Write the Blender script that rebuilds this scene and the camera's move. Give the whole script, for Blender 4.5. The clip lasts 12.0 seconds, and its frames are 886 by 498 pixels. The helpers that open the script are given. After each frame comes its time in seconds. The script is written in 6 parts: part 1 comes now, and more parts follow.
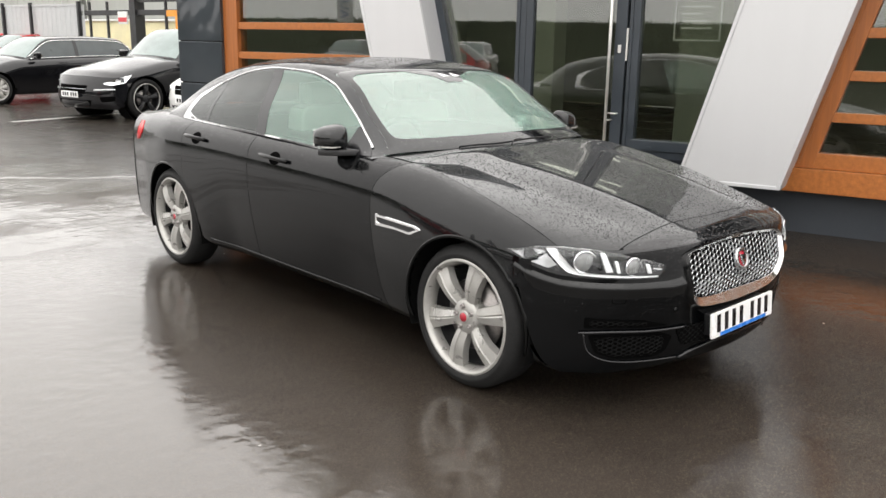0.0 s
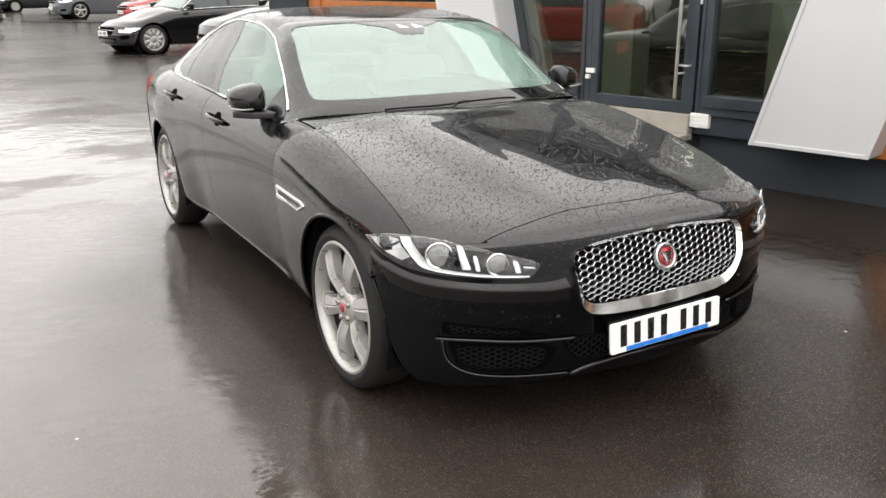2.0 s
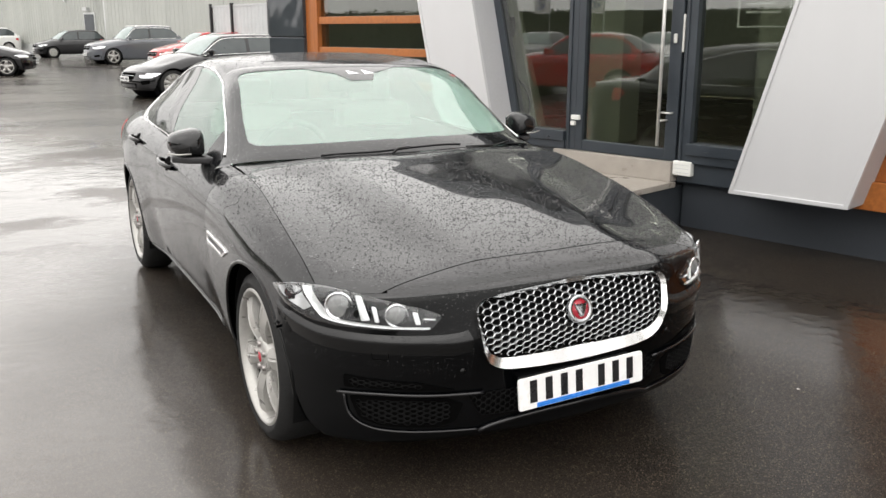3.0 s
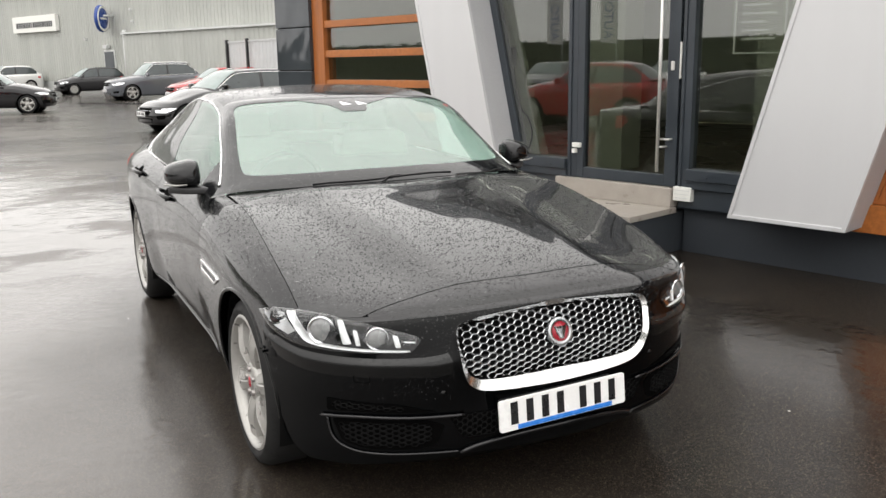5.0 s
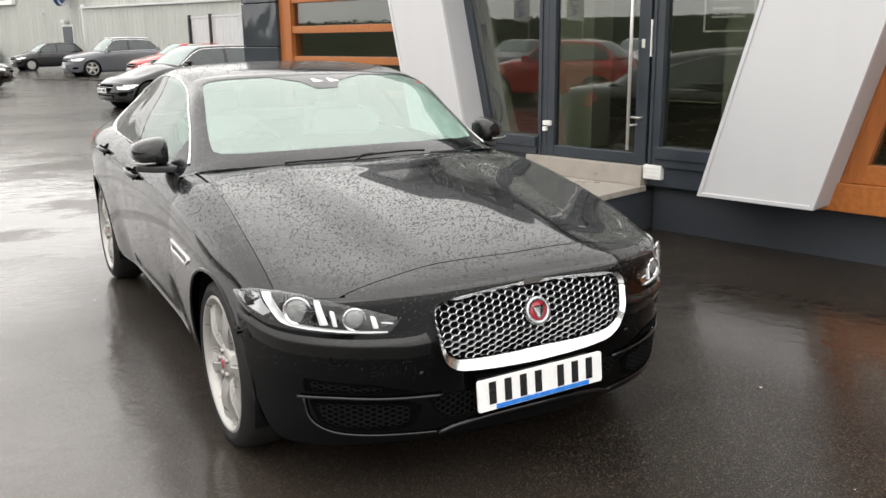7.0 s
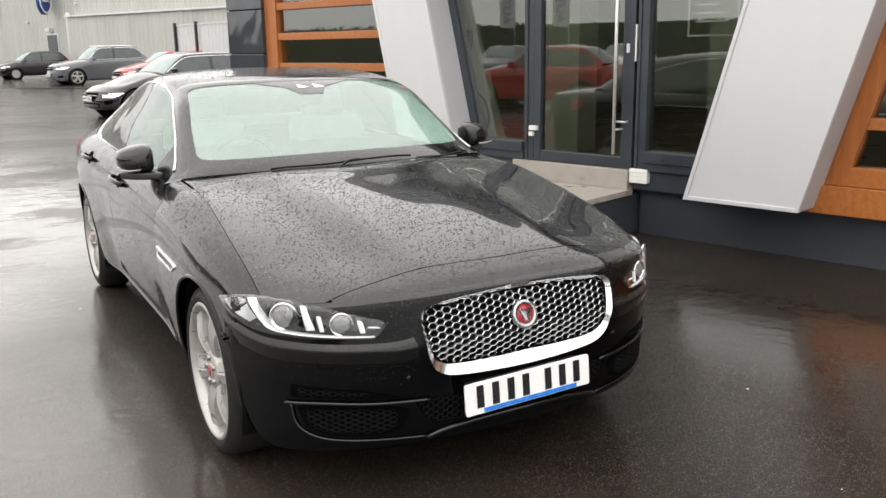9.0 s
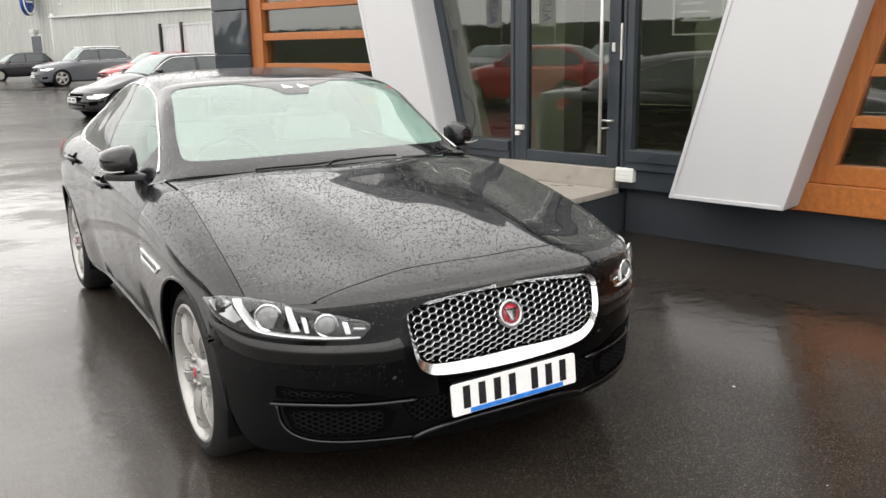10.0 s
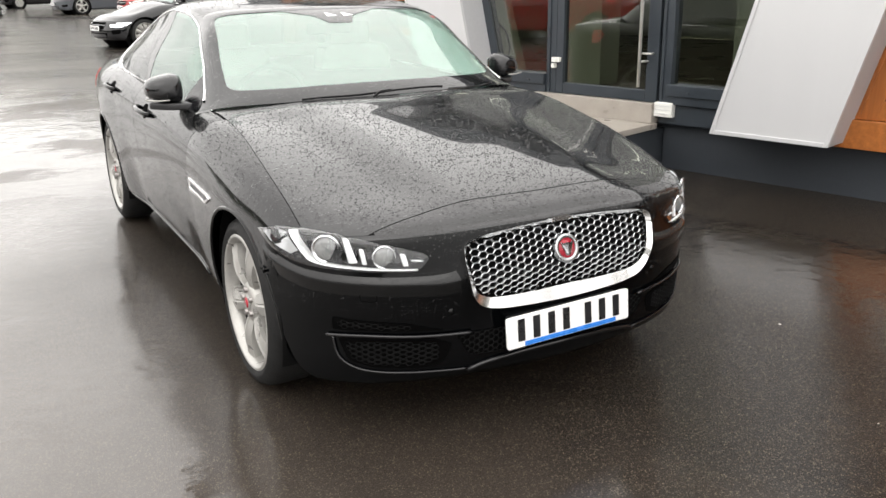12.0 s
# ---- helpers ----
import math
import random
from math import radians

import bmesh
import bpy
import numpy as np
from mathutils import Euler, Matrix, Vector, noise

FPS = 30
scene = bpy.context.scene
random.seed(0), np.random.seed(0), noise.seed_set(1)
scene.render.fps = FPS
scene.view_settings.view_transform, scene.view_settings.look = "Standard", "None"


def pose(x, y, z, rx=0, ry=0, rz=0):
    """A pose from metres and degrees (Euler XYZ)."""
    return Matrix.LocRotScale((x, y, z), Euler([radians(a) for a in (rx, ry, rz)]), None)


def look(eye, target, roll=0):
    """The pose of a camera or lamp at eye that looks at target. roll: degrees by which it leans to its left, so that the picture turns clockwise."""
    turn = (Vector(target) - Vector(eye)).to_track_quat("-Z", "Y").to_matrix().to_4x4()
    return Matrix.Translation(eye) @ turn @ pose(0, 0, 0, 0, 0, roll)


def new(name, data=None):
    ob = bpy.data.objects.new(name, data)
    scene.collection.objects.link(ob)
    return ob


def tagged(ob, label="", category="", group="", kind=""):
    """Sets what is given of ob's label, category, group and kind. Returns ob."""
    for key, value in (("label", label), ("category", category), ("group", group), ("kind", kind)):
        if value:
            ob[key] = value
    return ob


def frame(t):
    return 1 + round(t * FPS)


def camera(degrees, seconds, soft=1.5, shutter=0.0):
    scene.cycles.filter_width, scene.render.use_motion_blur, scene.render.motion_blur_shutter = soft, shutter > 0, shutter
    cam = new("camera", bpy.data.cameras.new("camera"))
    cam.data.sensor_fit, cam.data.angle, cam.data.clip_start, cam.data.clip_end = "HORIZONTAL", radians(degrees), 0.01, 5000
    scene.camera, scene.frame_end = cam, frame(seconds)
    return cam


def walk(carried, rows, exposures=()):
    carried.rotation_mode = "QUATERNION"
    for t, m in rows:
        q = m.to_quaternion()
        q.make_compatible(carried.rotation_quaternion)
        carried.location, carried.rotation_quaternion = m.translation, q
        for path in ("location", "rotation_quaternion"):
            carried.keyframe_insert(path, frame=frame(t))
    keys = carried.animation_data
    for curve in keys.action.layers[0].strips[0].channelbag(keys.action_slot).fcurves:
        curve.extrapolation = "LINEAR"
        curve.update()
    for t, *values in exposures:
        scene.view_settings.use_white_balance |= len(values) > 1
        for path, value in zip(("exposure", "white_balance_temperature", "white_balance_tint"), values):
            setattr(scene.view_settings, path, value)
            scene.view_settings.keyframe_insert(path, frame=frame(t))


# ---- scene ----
cam = camera(54.0, 12.0)
PATH = [
    (0, (-3.467, -2.654, 1.535), (-2.147, -1.227, 1.066), 1.1),
    (0.5, (-3.119, -2.672, 1.545), (-1.887, -1.181, 1.036), -1.2),
    (1, (-2.763, -2.694, 1.541), (-1.57, -1.176, 1.018), -0.1),
    (1.5, (-2.432, -2.858, 1.535), (-1.367, -1.249, 1.009), 0.2),
    (2, (-2.134, -2.964, 1.552), (-1.179, -1.308, 0.964), -0.1),
    (2.5, (-1.904, -2.976, 1.548), (-0.999, -1.278, 1.002), -0.6),
    (3, (-1.721, -3.097, 1.547), (-0.816, -1.382, 1.057), 0.0),
    (3.2, (-1.673, -3.143, 1.53), (-0.776, -1.417, 1.066), 0.1),
    (4.8, (-1.638, -3.2, 1.555), (-0.749, -1.457, 1.143), -0.5),
    (5, (-1.636, -3.211, 1.541), (-0.761, -1.463, 1.119), -0.9),
    (5.5, (-1.622, -3.207, 1.545), (-0.78, -1.459, 1.061), -0.7),
    (6, (-1.636, -3.195, 1.537), (-0.781, -1.457, 1.041), -0.5),
    (6.5, (-1.651, -3.167, 1.54), (-0.754, -1.445, 1.058), -0.3),
    (7, (-1.654, -3.165, 1.538), (-0.716, -1.462, 1.066), -0.6),
    (9, (-1.65, -3.17, 1.531), (-0.687, -1.478, 1.073), -0.9),
    (9.5, (-1.644, -3.172, 1.54), (-0.675, -1.486, 1.074), -1.0),
    (10, (-1.638, -3.169, 1.53), (-0.652, -1.491, 1.071), -1.1),
    (10.5, (-1.634, -3.174, 1.541), (-0.636, -1.504, 1.077), -1.2),
    (11, (-1.639, -3.181, 1.533), (-0.655, -1.506, 1.058), -1.8),
    (11.5, (-1.655, -3.17, 1.524), (-0.705, -1.491, 0.995), -1.2),
    (12, (-1.741, -3.089, 1.521), (-0.812, -1.424, 0.918), -0.7),
]
walk(cam, [(t, look(eye, target, roll)) for t, eye, target, roll in PATH],
     ((0, -0.22), (0.5, -0.25), (1, -0.15), (2.5, -0.21), (3.2, -0.27), (4.8, -0.40), (5.2, -0.38), (6, -0.28), (9, -0.26), (11, -0.25), (11.6, -0.20), (12, -0.08)))

# ---------------------------------------------------------------- world and light
world = bpy.data.worlds.new("overcast_sky")
scene.world = world
world.use_nodes = True
wn = world.node_tree
wn.nodes.clear()
sky = wn.nodes.new("ShaderNodeTexSky")
sky.sky_type = "NISHITA"
sky.sun_disc = False
sky.sun_elevation = radians(48)
sky.sun_rotation = radians(250)
sky.dust_density = 6.0
grey = wn.nodes.new("ShaderNodeHueSaturation")
grey.inputs["Saturation"].default_value = 0.12
coords = wn.nodes.new("ShaderNodeTexCoord")
cloud = wn.nodes.new("ShaderNodeTexNoise")
cloud.inputs["Scale"].default_value = 2.2
cloud.inputs["Detail"].default_value = 5.0
cloud_ramp = wn.nodes.new("ShaderNodeMapRange")
cloud_ramp.inputs["From Min"].default_value = 0.3
cloud_ramp.inputs["From Max"].default_value = 0.7
cloud_ramp.inputs["To Min"].default_value = 0.93
cloud_ramp.inputs["To Max"].default_value = 1.07
# an overcast dome: three times as bright overhead as at the horizon
axis = wn.nodes.new("ShaderNodeSeparateXYZ")
dome = wn.nodes.new("ShaderNodeMapRange")
dome.inputs["From Min"].default_value = 0.0
dome.inputs["From Max"].default_value = 1.0
dome.inputs["To Min"].default_value = 15.6
dome.inputs["To Max"].default_value = 26.0
cloudy = wn.nodes.new("ShaderNodeMath")
cloudy.operation = "MULTIPLY"
veil = wn.nodes.new("ShaderNodeMix")
veil.data_type = "RGBA"
veil.inputs["Factor"].default_value = 0.9
tint = wn.nodes.new("ShaderNodeMix")
tint.data_type = "RGBA"
tint.blend_type = "MULTIPLY"
tint.inputs["Factor"].default_value = 1.0
tint.inputs[7].default_value = (1.0, 0.975, 0.95, 1)
back = wn.nodes.new("ShaderNodeBackground")
back.inputs["Strength"].default_value = 0.15
out = wn.nodes.new("ShaderNodeOutputWorld")
wn.links.new(sky.outputs[0], grey.inputs["Color"])
wn.links.new(coords.outputs["Generated"], cloud.inputs["Vector"])
wn.links.new(cloud.outputs["Fac"], cloud_ramp.inputs["Value"])
wn.links.new(grey.outputs[0], veil.inputs[6])
wn.links.new(coords.outputs["Generated"], axis.inputs[0])
wn.links.new(axis.outputs["Z"], dome.inputs["Value"])
wn.links.new(dome.outputs[0], cloudy.inputs[0])
wn.links.new(cloud_ramp.outputs[0], cloudy.inputs[1])
wn.links.new(cloudy.outputs[0], veil.inputs[7])
wn.links.new(veil.outputs[2], tint.inputs[6])
wn.links.new(tint.outputs[2], back.inputs["Color"])
wn.links.new(back.outputs[0], out.inputs["Surface"])

sun_data = bpy.data.lights.new("sun", "SUN")
sun_data.energy = 0.35
sun_data.angle = radians(40)
sun_data.color = (1.0, 0.97, 0.93)
sun = new("sun", sun_data)
sun.matrix_world = look((-6, -8, 12), (0, 0, 0))

# ---------------------------------------------------------------- materials
class Shade:
    """A small builder round one Principled material."""

    def __init__(self, name, color=(0.5, 0.5, 0.5), rough=0.5, metal=0.0, **more):
        self.mat = bpy.data.materials.new(name)
        self.mat.use_nodes = True
        self.tree = self.mat.node_tree
        self.bsdf = self.tree.nodes["Principled BSDF"]
        self.put("Base Color", (*color, 1))
        self.put("Roughness", rough)
        self.put("Metallic", metal)
        for key, value in more.items():
            self.put(key.replace("_", " "), value)
        self.coord = None

    def put(self, socket, value):
        self.bsdf.inputs[socket].default_value = value

    def node(self, kind, **values):
        n = self.tree.nodes.new(kind)
        for key, value in values.items():
            n.inputs[key.replace("_", " ")].default_value = value
        return n

    def link(self, a, b):
        self.tree.links.new(a, b)

    def place(self, scale=(1, 1, 1), turn=(0, 0, 0)):
        if self.coord is None:
            self.coord = self.tree.nodes.new("ShaderNodeTexCoord")
        m = self.tree.nodes.new("ShaderNodeMapping")
        m.inputs["Scale"].default_value = scale
        m.inputs["Rotation"].default_value = turn
        self.link(self.coord.outputs["Object"], m.inputs["Vector"])
        return m.outputs["Vector"]

    def noise(self, scale, detail=4.0, rough=0.55, stretch=(1, 1, 1)):
        n = self.node("ShaderNodeTexNoise", Scale=scale, Detail=detail, Roughness=rough)
        self.link(self.place(stretch), n.inputs["Vector"])
        return n.outputs["Fac"]

    def ramp(self, fac, a, b, low=0.35, high=0.65):
        n = self.node("ShaderNodeMapRange")
        n.inputs["From Min"].default_value, n.inputs["From Max"].default_value = low, high
        n.inputs["To Min"].default_value, n.inputs["To Max"].default_value = a, b
        self.link(fac, n.inputs["Value"])
        return n.outputs[0]

    def mix(self, fac, a, b, blend="MIX"):
        n = self.tree.nodes.new("ShaderNodeMix")
        n.data_type, n.blend_type = "RGBA", blend
        for socket, value in ((0, fac), (6, a), (7, b)):
            if isinstance(value, (int, float)):
                n.inputs[socket].default_value = value
            elif isinstance(value, tuple):
                n.inputs[socket].default_value = (*value, 1)
            else:
                self.link(value, n.inputs[socket])
        return n.outputs[2]

    def math(self, op, a, b=0.0):
        n = self.tree.nodes.new("ShaderNodeMath")
        n.operation = op
        for socket, value in ((0, a), (1, b)):
            if isinstance(value, (int, float)):
                n.inputs[socket].default_value = value
            else:
                self.link(value, n.inputs[socket])
        return n.outputs[0]

    def color(self, socket):
        self.link(socket, self.bsdf.inputs["Base Color"])
        return self

    def rough(self, socket):
        self.link(socket, self.bsdf.inputs["Roughness"])
        return self

    def bump(self, height, strength=0.3, distance=0.01, to="Normal"):
        n = self.node("ShaderNodeBump", Strength=strength, Distance=distance)
        self.link(height, n.inputs["Height"])
        self.link(n.outputs[0], self.bsdf.inputs[to])
        return self


def speckled(name, color, rough, spread=0.25, scale=6.0, fine=90.0, metal=0.0, relief=0.15, depth=0.003, **more):
    """A plain surface with variation at two scales in tone and gloss, and a fine relief."""
    s = Shade(name, color, rough, metal, **more)
    big, small = s.noise(scale), s.noise(fine, 3.0)
    both = s.math("ADD", s.math("MULTIPLY", big, 0.6), s.math("MULTIPLY", small, 0.4))
    low = tuple(c * (1 - spread) for c in color)
    high = tuple(min(1.0, c * (1 + spread)) for c in color)
    s.color(s.mix(s.ramp(both, 0, 1), low, high))
    s.rough(s.ramp(big, max(0.02, rough - 0.08), min(1.0, rough + 0.1)))
    if relief:
        s.bump(small, relief, depth)
    return s.mat


def drop_height(s, cell, size, keep):
    """Beads of rain: a round dome in some cells of a Voronoi lattice."""
    v = s.node("ShaderNodeTexVoronoi", Scale=1.0 / cell)
    s.link(s.place(), v.inputs["Vector"])
    split = s.tree.nodes.new("ShaderNodeSeparateColor")
    s.link(v.outputs["Color"], split.inputs[0])
    radius = s.ramp(split.outputs[0], size * 0.35, size, 0.0, 1.0)
    dome = s.math("SUBTRACT", 1.0, s.math("DIVIDE", v.outputs["Distance"], radius))
    dome = s.math("POWER", s.math("MAXIMUM", dome, 0.0), 0.5)
    return s.math("MULTIPLY", dome, s.math("LESS_THAN", split.outputs[1], keep))


def wet_paint(name, color, drops=True, coat=1.0, ior=1.5, side=0.45, haze=0.015):
    s = Shade(name, color, 0.12, 0.0, Coat_Weight=coat, Coat_IOR=ior, Coat_Roughness=haze, Specular_IOR_Level=0.08)
    film = s.noise(3.0, 3.0)
    s.rough(s.ramp(film, 0.08, 0.22))
    if drops:
        a = drop_height(s, 0.013, 0.40, 0.5)
        b = drop_height(s, 0.006, 0.36, 0.35)
        up = s.tree.nodes.new("ShaderNodeNewGeometry")
        split = s.tree.nodes.new("ShaderNodeSeparateXYZ")
        s.link(up.outputs["True Normal"], split.inputs[0])
        level = s.ramp(split.outputs[2], side, 1.0, 0.1, 0.75)
        h = s.math("MULTIPLY", s.math("ADD", a, s.math("MULTIPLY", b, 0.5)), level)
        s.bump(h, 0.6, 0.0022, "Coat Normal")
        n = s.node("ShaderNodeBump", Strength=0.45, Distance=0.002)
        s.link(h, n.inputs["Height"])
        s.link(n.outputs[0], s.bsdf.inputs["Normal"])
    return s.mat


def glowing(name, color, strength):
    s = Shade(name, color, 0.5)
    s.put("Emission Color", (*color, 1))
    s.put("Emission Strength", strength)
    return s.mat


def clear_glass(name, tint, mist=0.0, drops=False, shine=0.25):
    """Thin sheet glass: a mirror-like coat over a tinted clear layer, and a pale green veil for condensation and sky
    sheen.
    """
    m = bpy.data.materials.new(name)
    m.use_nodes = True
    t = m.node_tree
    t.nodes.clear()
    outp = t.nodes.new("ShaderNodeOutputMaterial")
    see, mirror, mix = t.nodes.new("ShaderNodeBsdfTransparent"), t.nodes.new("ShaderNodeBsdfGlossy"), t.nodes.new("ShaderNodeMixShader")
    see.inputs[0].default_value = (*tint, 1)
    mirror.inputs["Roughness"].default_value = 0.01
    # mirror-like share: a few hundredths head on, all of it at grazing angles
    fres = t.nodes.new("ShaderNodeLayerWeight")
    fres.inputs["Blend"].default_value = 0.5
    power, share = t.nodes.new("ShaderNodeMath"), t.nodes.new("ShaderNodeMapRange")
    power.operation = "POWER"
    power.inputs[1].default_value = 5.0
    share.inputs["To Min"].default_value = ((0.5 + shine) / (2.5 + shine)) ** 2
    t.links.new(fres.outputs["Facing"], power.inputs[0])
    t.links.new(power.outputs[0], share.inputs["Value"])
    t.links.new(share.outputs[0], mix.inputs[0])
    veil_, sheen_fog = t.nodes.new("ShaderNodeMixShader"), t.nodes.new("ShaderNodeBsdfDiffuse")
    # the diffuse veil holds condensation and the paleness of mirrored sky
    sheen_fog.inputs[0].default_value = (0.50, 0.71, 0.61, 1)
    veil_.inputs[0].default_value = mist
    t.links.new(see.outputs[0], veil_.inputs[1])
    t.links.new(sheen_fog.outputs[0], veil_.inputs[2])
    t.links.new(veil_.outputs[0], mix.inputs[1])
    t.links.new(mirror.outputs[0], mix.inputs[2])
    t.links.new(mix.outputs[0], outp.inputs[0])
    if drops:
        tc = t.nodes.new("ShaderNodeTexCoord")
        v = t.nodes.new("ShaderNodeTexVoronoi")
        v.inputs["Scale"].default_value = 85.0
        mr = t.nodes.new("ShaderNodeMapRange")
        mr.inputs["From Min"].default_value, mr.inputs["From Max"].default_value = 0.0, 0.36
        mr.inputs["To Min"].default_value, mr.inputs["To Max"].default_value = 1.0, 0.0
        b = t.nodes.new("ShaderNodeBump")
        b.inputs["Strength"].default_value = 0.35
        b.inputs["Distance"].default_value = 0.002
        t.links.new(tc.outputs["Object"], v.inputs["Vector"])
        t.links.new(v.outputs["Distance"], mr.inputs["Value"])
        t.links.new(mr.outputs[0], b.inputs["Height"])
        t.links.new(b.outputs[0], mirror.inputs["Normal"])
        t.links.new(b.outputs[0], fres.inputs["Normal"])
    return m


def wet_asphalt():
    """Close-packed dark chippings under a film of rain; the film is thicker in shallow dips."""
    s = Shade("wet_asphalt", (0.02, 0.017, 0.015), 0.5, 0.0, Specular_IOR_Level=0.1)
    stones = s.node("ShaderNodeTexVoronoi", Scale=300.0)
    s.link(s.place(), stones.inputs["Vector"])
    grit = s.noise(260.0, 2.0)
    dips = s.noise(0.42, 5.0, 0.6, (1.0, 0.45, 1.0))
    mid = s.noise(3.2, 5.0, 0.6)
    sep = s.tree.nodes.new("ShaderNodeSeparateColor")
    s.link(stones.outputs["Color"], sep.inputs[0])
    tone = s.mix(sep.outputs[0], (0.0025, 0.0018, 0.0014), (0.028, 0.0215, 0.0155))
    tone = s.mix(s.ramp(grit, 0, 0.5, 0.35, 0.65), tone, (0.008, 0.006, 0.0046))
    tone = s.mix(s.ramp(mid, 0, 0.6), tone, (0.005, 0.0037, 0.0028))
    # pale flecks put the sparkle of wet stones into the colour
    glint_fleck = s.math("GREATER_THAN", sep.outputs[1], 0.92)
    tone = s.mix(s.math("MULTIPLY", glint_fleck, 0.8), tone, (0.16, 0.13, 0.095))
    chips = s.node("ShaderNodeTexVoronoi", Scale=3.2)
    s.link(s.place((1, 1, 0)), chips.inputs["Vector"])
    chip = s.math("LESS_THAN", chips.outputs["Distance"], 0.022)
    tone = s.mix(chip, tone, (0.5, 0.48, 0.45))
    # the open yard holds more water and silt than the strip along the showroom; its paler tone also carries mirrored
    # sky
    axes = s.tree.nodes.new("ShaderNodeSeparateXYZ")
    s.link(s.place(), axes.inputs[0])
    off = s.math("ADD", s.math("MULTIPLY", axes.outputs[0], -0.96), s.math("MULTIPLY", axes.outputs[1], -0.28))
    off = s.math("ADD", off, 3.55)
    # a shallow channel that holds water runs along the showroom, a step away from its dry foot
    clear_of_wall = s.ramp(s.math("ADD", off, s.math("MULTIPLY", s.math("SUBTRACT", mid, 0.5), 0.5)), 0.0, 1.0, 0.75, 1.05)
    channel = s.math("MULTIPLY", clear_of_wall, s.ramp(axes.outputs[0], 0.0, 1.0, 0.9, 1.7))
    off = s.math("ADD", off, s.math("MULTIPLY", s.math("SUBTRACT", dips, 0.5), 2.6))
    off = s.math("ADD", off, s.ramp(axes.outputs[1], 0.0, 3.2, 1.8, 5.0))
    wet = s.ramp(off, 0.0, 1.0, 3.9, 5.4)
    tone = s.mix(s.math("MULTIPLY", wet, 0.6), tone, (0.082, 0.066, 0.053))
    # farther out the asphalt is paler in patches; they fade by the parked row, for its dark mirrored cars
    row_mirror_fade = s.ramp(axes.outputs[0], 1.0, 0.12, -1.5, 1.5)
    far_pale = s.math("MULTIPLY", s.math("MULTIPLY", row_mirror_fade, s.ramp(axes.outputs[1], 0.0, 1.0, 6.0, 11.0)), s.ramp(s.noise(0.33, 5.0, 0.65, (0.6, 1.0, 1.0)), 0.25, 1.0, 0.42, 0.56))
    tone = s.mix(far_pale, tone, (0.125, 0.115, 0.102))
    s.color(tone)
    film = s.ramp(s.math("ADD", s.math("MULTIPLY", dips, 0.6), s.math("MULTIPLY", mid, 0.4)), 1.0, 0.0, 0.42, 0.50)
    patchy = s.ramp(s.noise(0.9, 4.0, 0.6), 0.35, 1.0, 0.36, 0.52)
    film = s.math("MAXIMUM", s.math("MULTIPLY", film, 0.5), s.math("MULTIPLY", s.math("SUBTRACT", 1.0, wet), patchy))
    film = s.math("MULTIPLY", film, s.math("SUBTRACT", 1.0, s.math("MULTIPLY", channel, 0.55)))
    dome = s.math("SUBTRACT", 1.0, stones.outputs["Distance"])
    height = s.math("ADD", s.math("MULTIPLY", dome, 0.9), s.math("MULTIPLY", grit, 0.35))
    n = s.node("ShaderNodeBump", Distance=0.005, Strength=0.6)
    s.link(height, n.inputs["Height"])
    s.link(n.outputs[0], s.bsdf.inputs["Normal"])
    # standing water mirrors fully; where it has drained the chippings break it up
    pools = s.ramp(s.noise(0.75, 5.0, 0.62, (0.7, 1.3, 1.0)), 0.5, 1.0, 0.41, 0.48)
    pools = s.math("MAXIMUM", pools, s.ramp(axes.outputs[1], 1.0, 0.0, 3.2, 6.0))
    s.link(s.math("MAXIMUM", s.math("MULTIPLY", pools, s.math("ADD", 0.5, s.math("MULTIPLY", wet, 0.5))), s.math("MAXIMUM", s.math("MULTIPLY", s.math("SUBTRACT", 1.0, wet), 0.42), s.math("MULTIPLY", channel, 0.95))), s.bsdf.inputs["Coat Weight"])
    s.link(s.math("ADD", 1.5, s.math("MULTIPLY", wet, 0.28)), s.bsdf.inputs["Coat IOR"])
    s.link(s.math("ADD", 0.012, s.math("MULTIPLY", film, 0.05)), s.bsdf.inputs["Coat Roughness"])
    c = s.node("ShaderNodeBump", Distance=0.004)
    ripple = s.noise(11.0, 2.0, 0.5)
    c.inputs["Strength"].default_value = 1.0
    grain = s.math("MULTIPLY", height, s.math("ADD", 0.008, s.math("MULTIPLY", film, 0.065)))
    churn = s.ramp(s.noise(1.4, 3.0, 0.6), 0.12, 0.9, 0.38, 0.62)
    s.link(s.math("ADD", grain, s.math("MULTIPLY", ripple, churn)), c.inputs["Height"])
    sway = s.node("ShaderNodeBump", Distance=0.02, Strength=0.2)
    s.link(s.noise(1.1, 4.0, 0.6, (0.35, 1.0, 1.0)), sway.inputs["Height"])
    s.link(sway.outputs[0], c.inputs["Normal"])
    s.link(c.outputs[0], s.bsdf.inputs["Coat Normal"])
    return s.mat


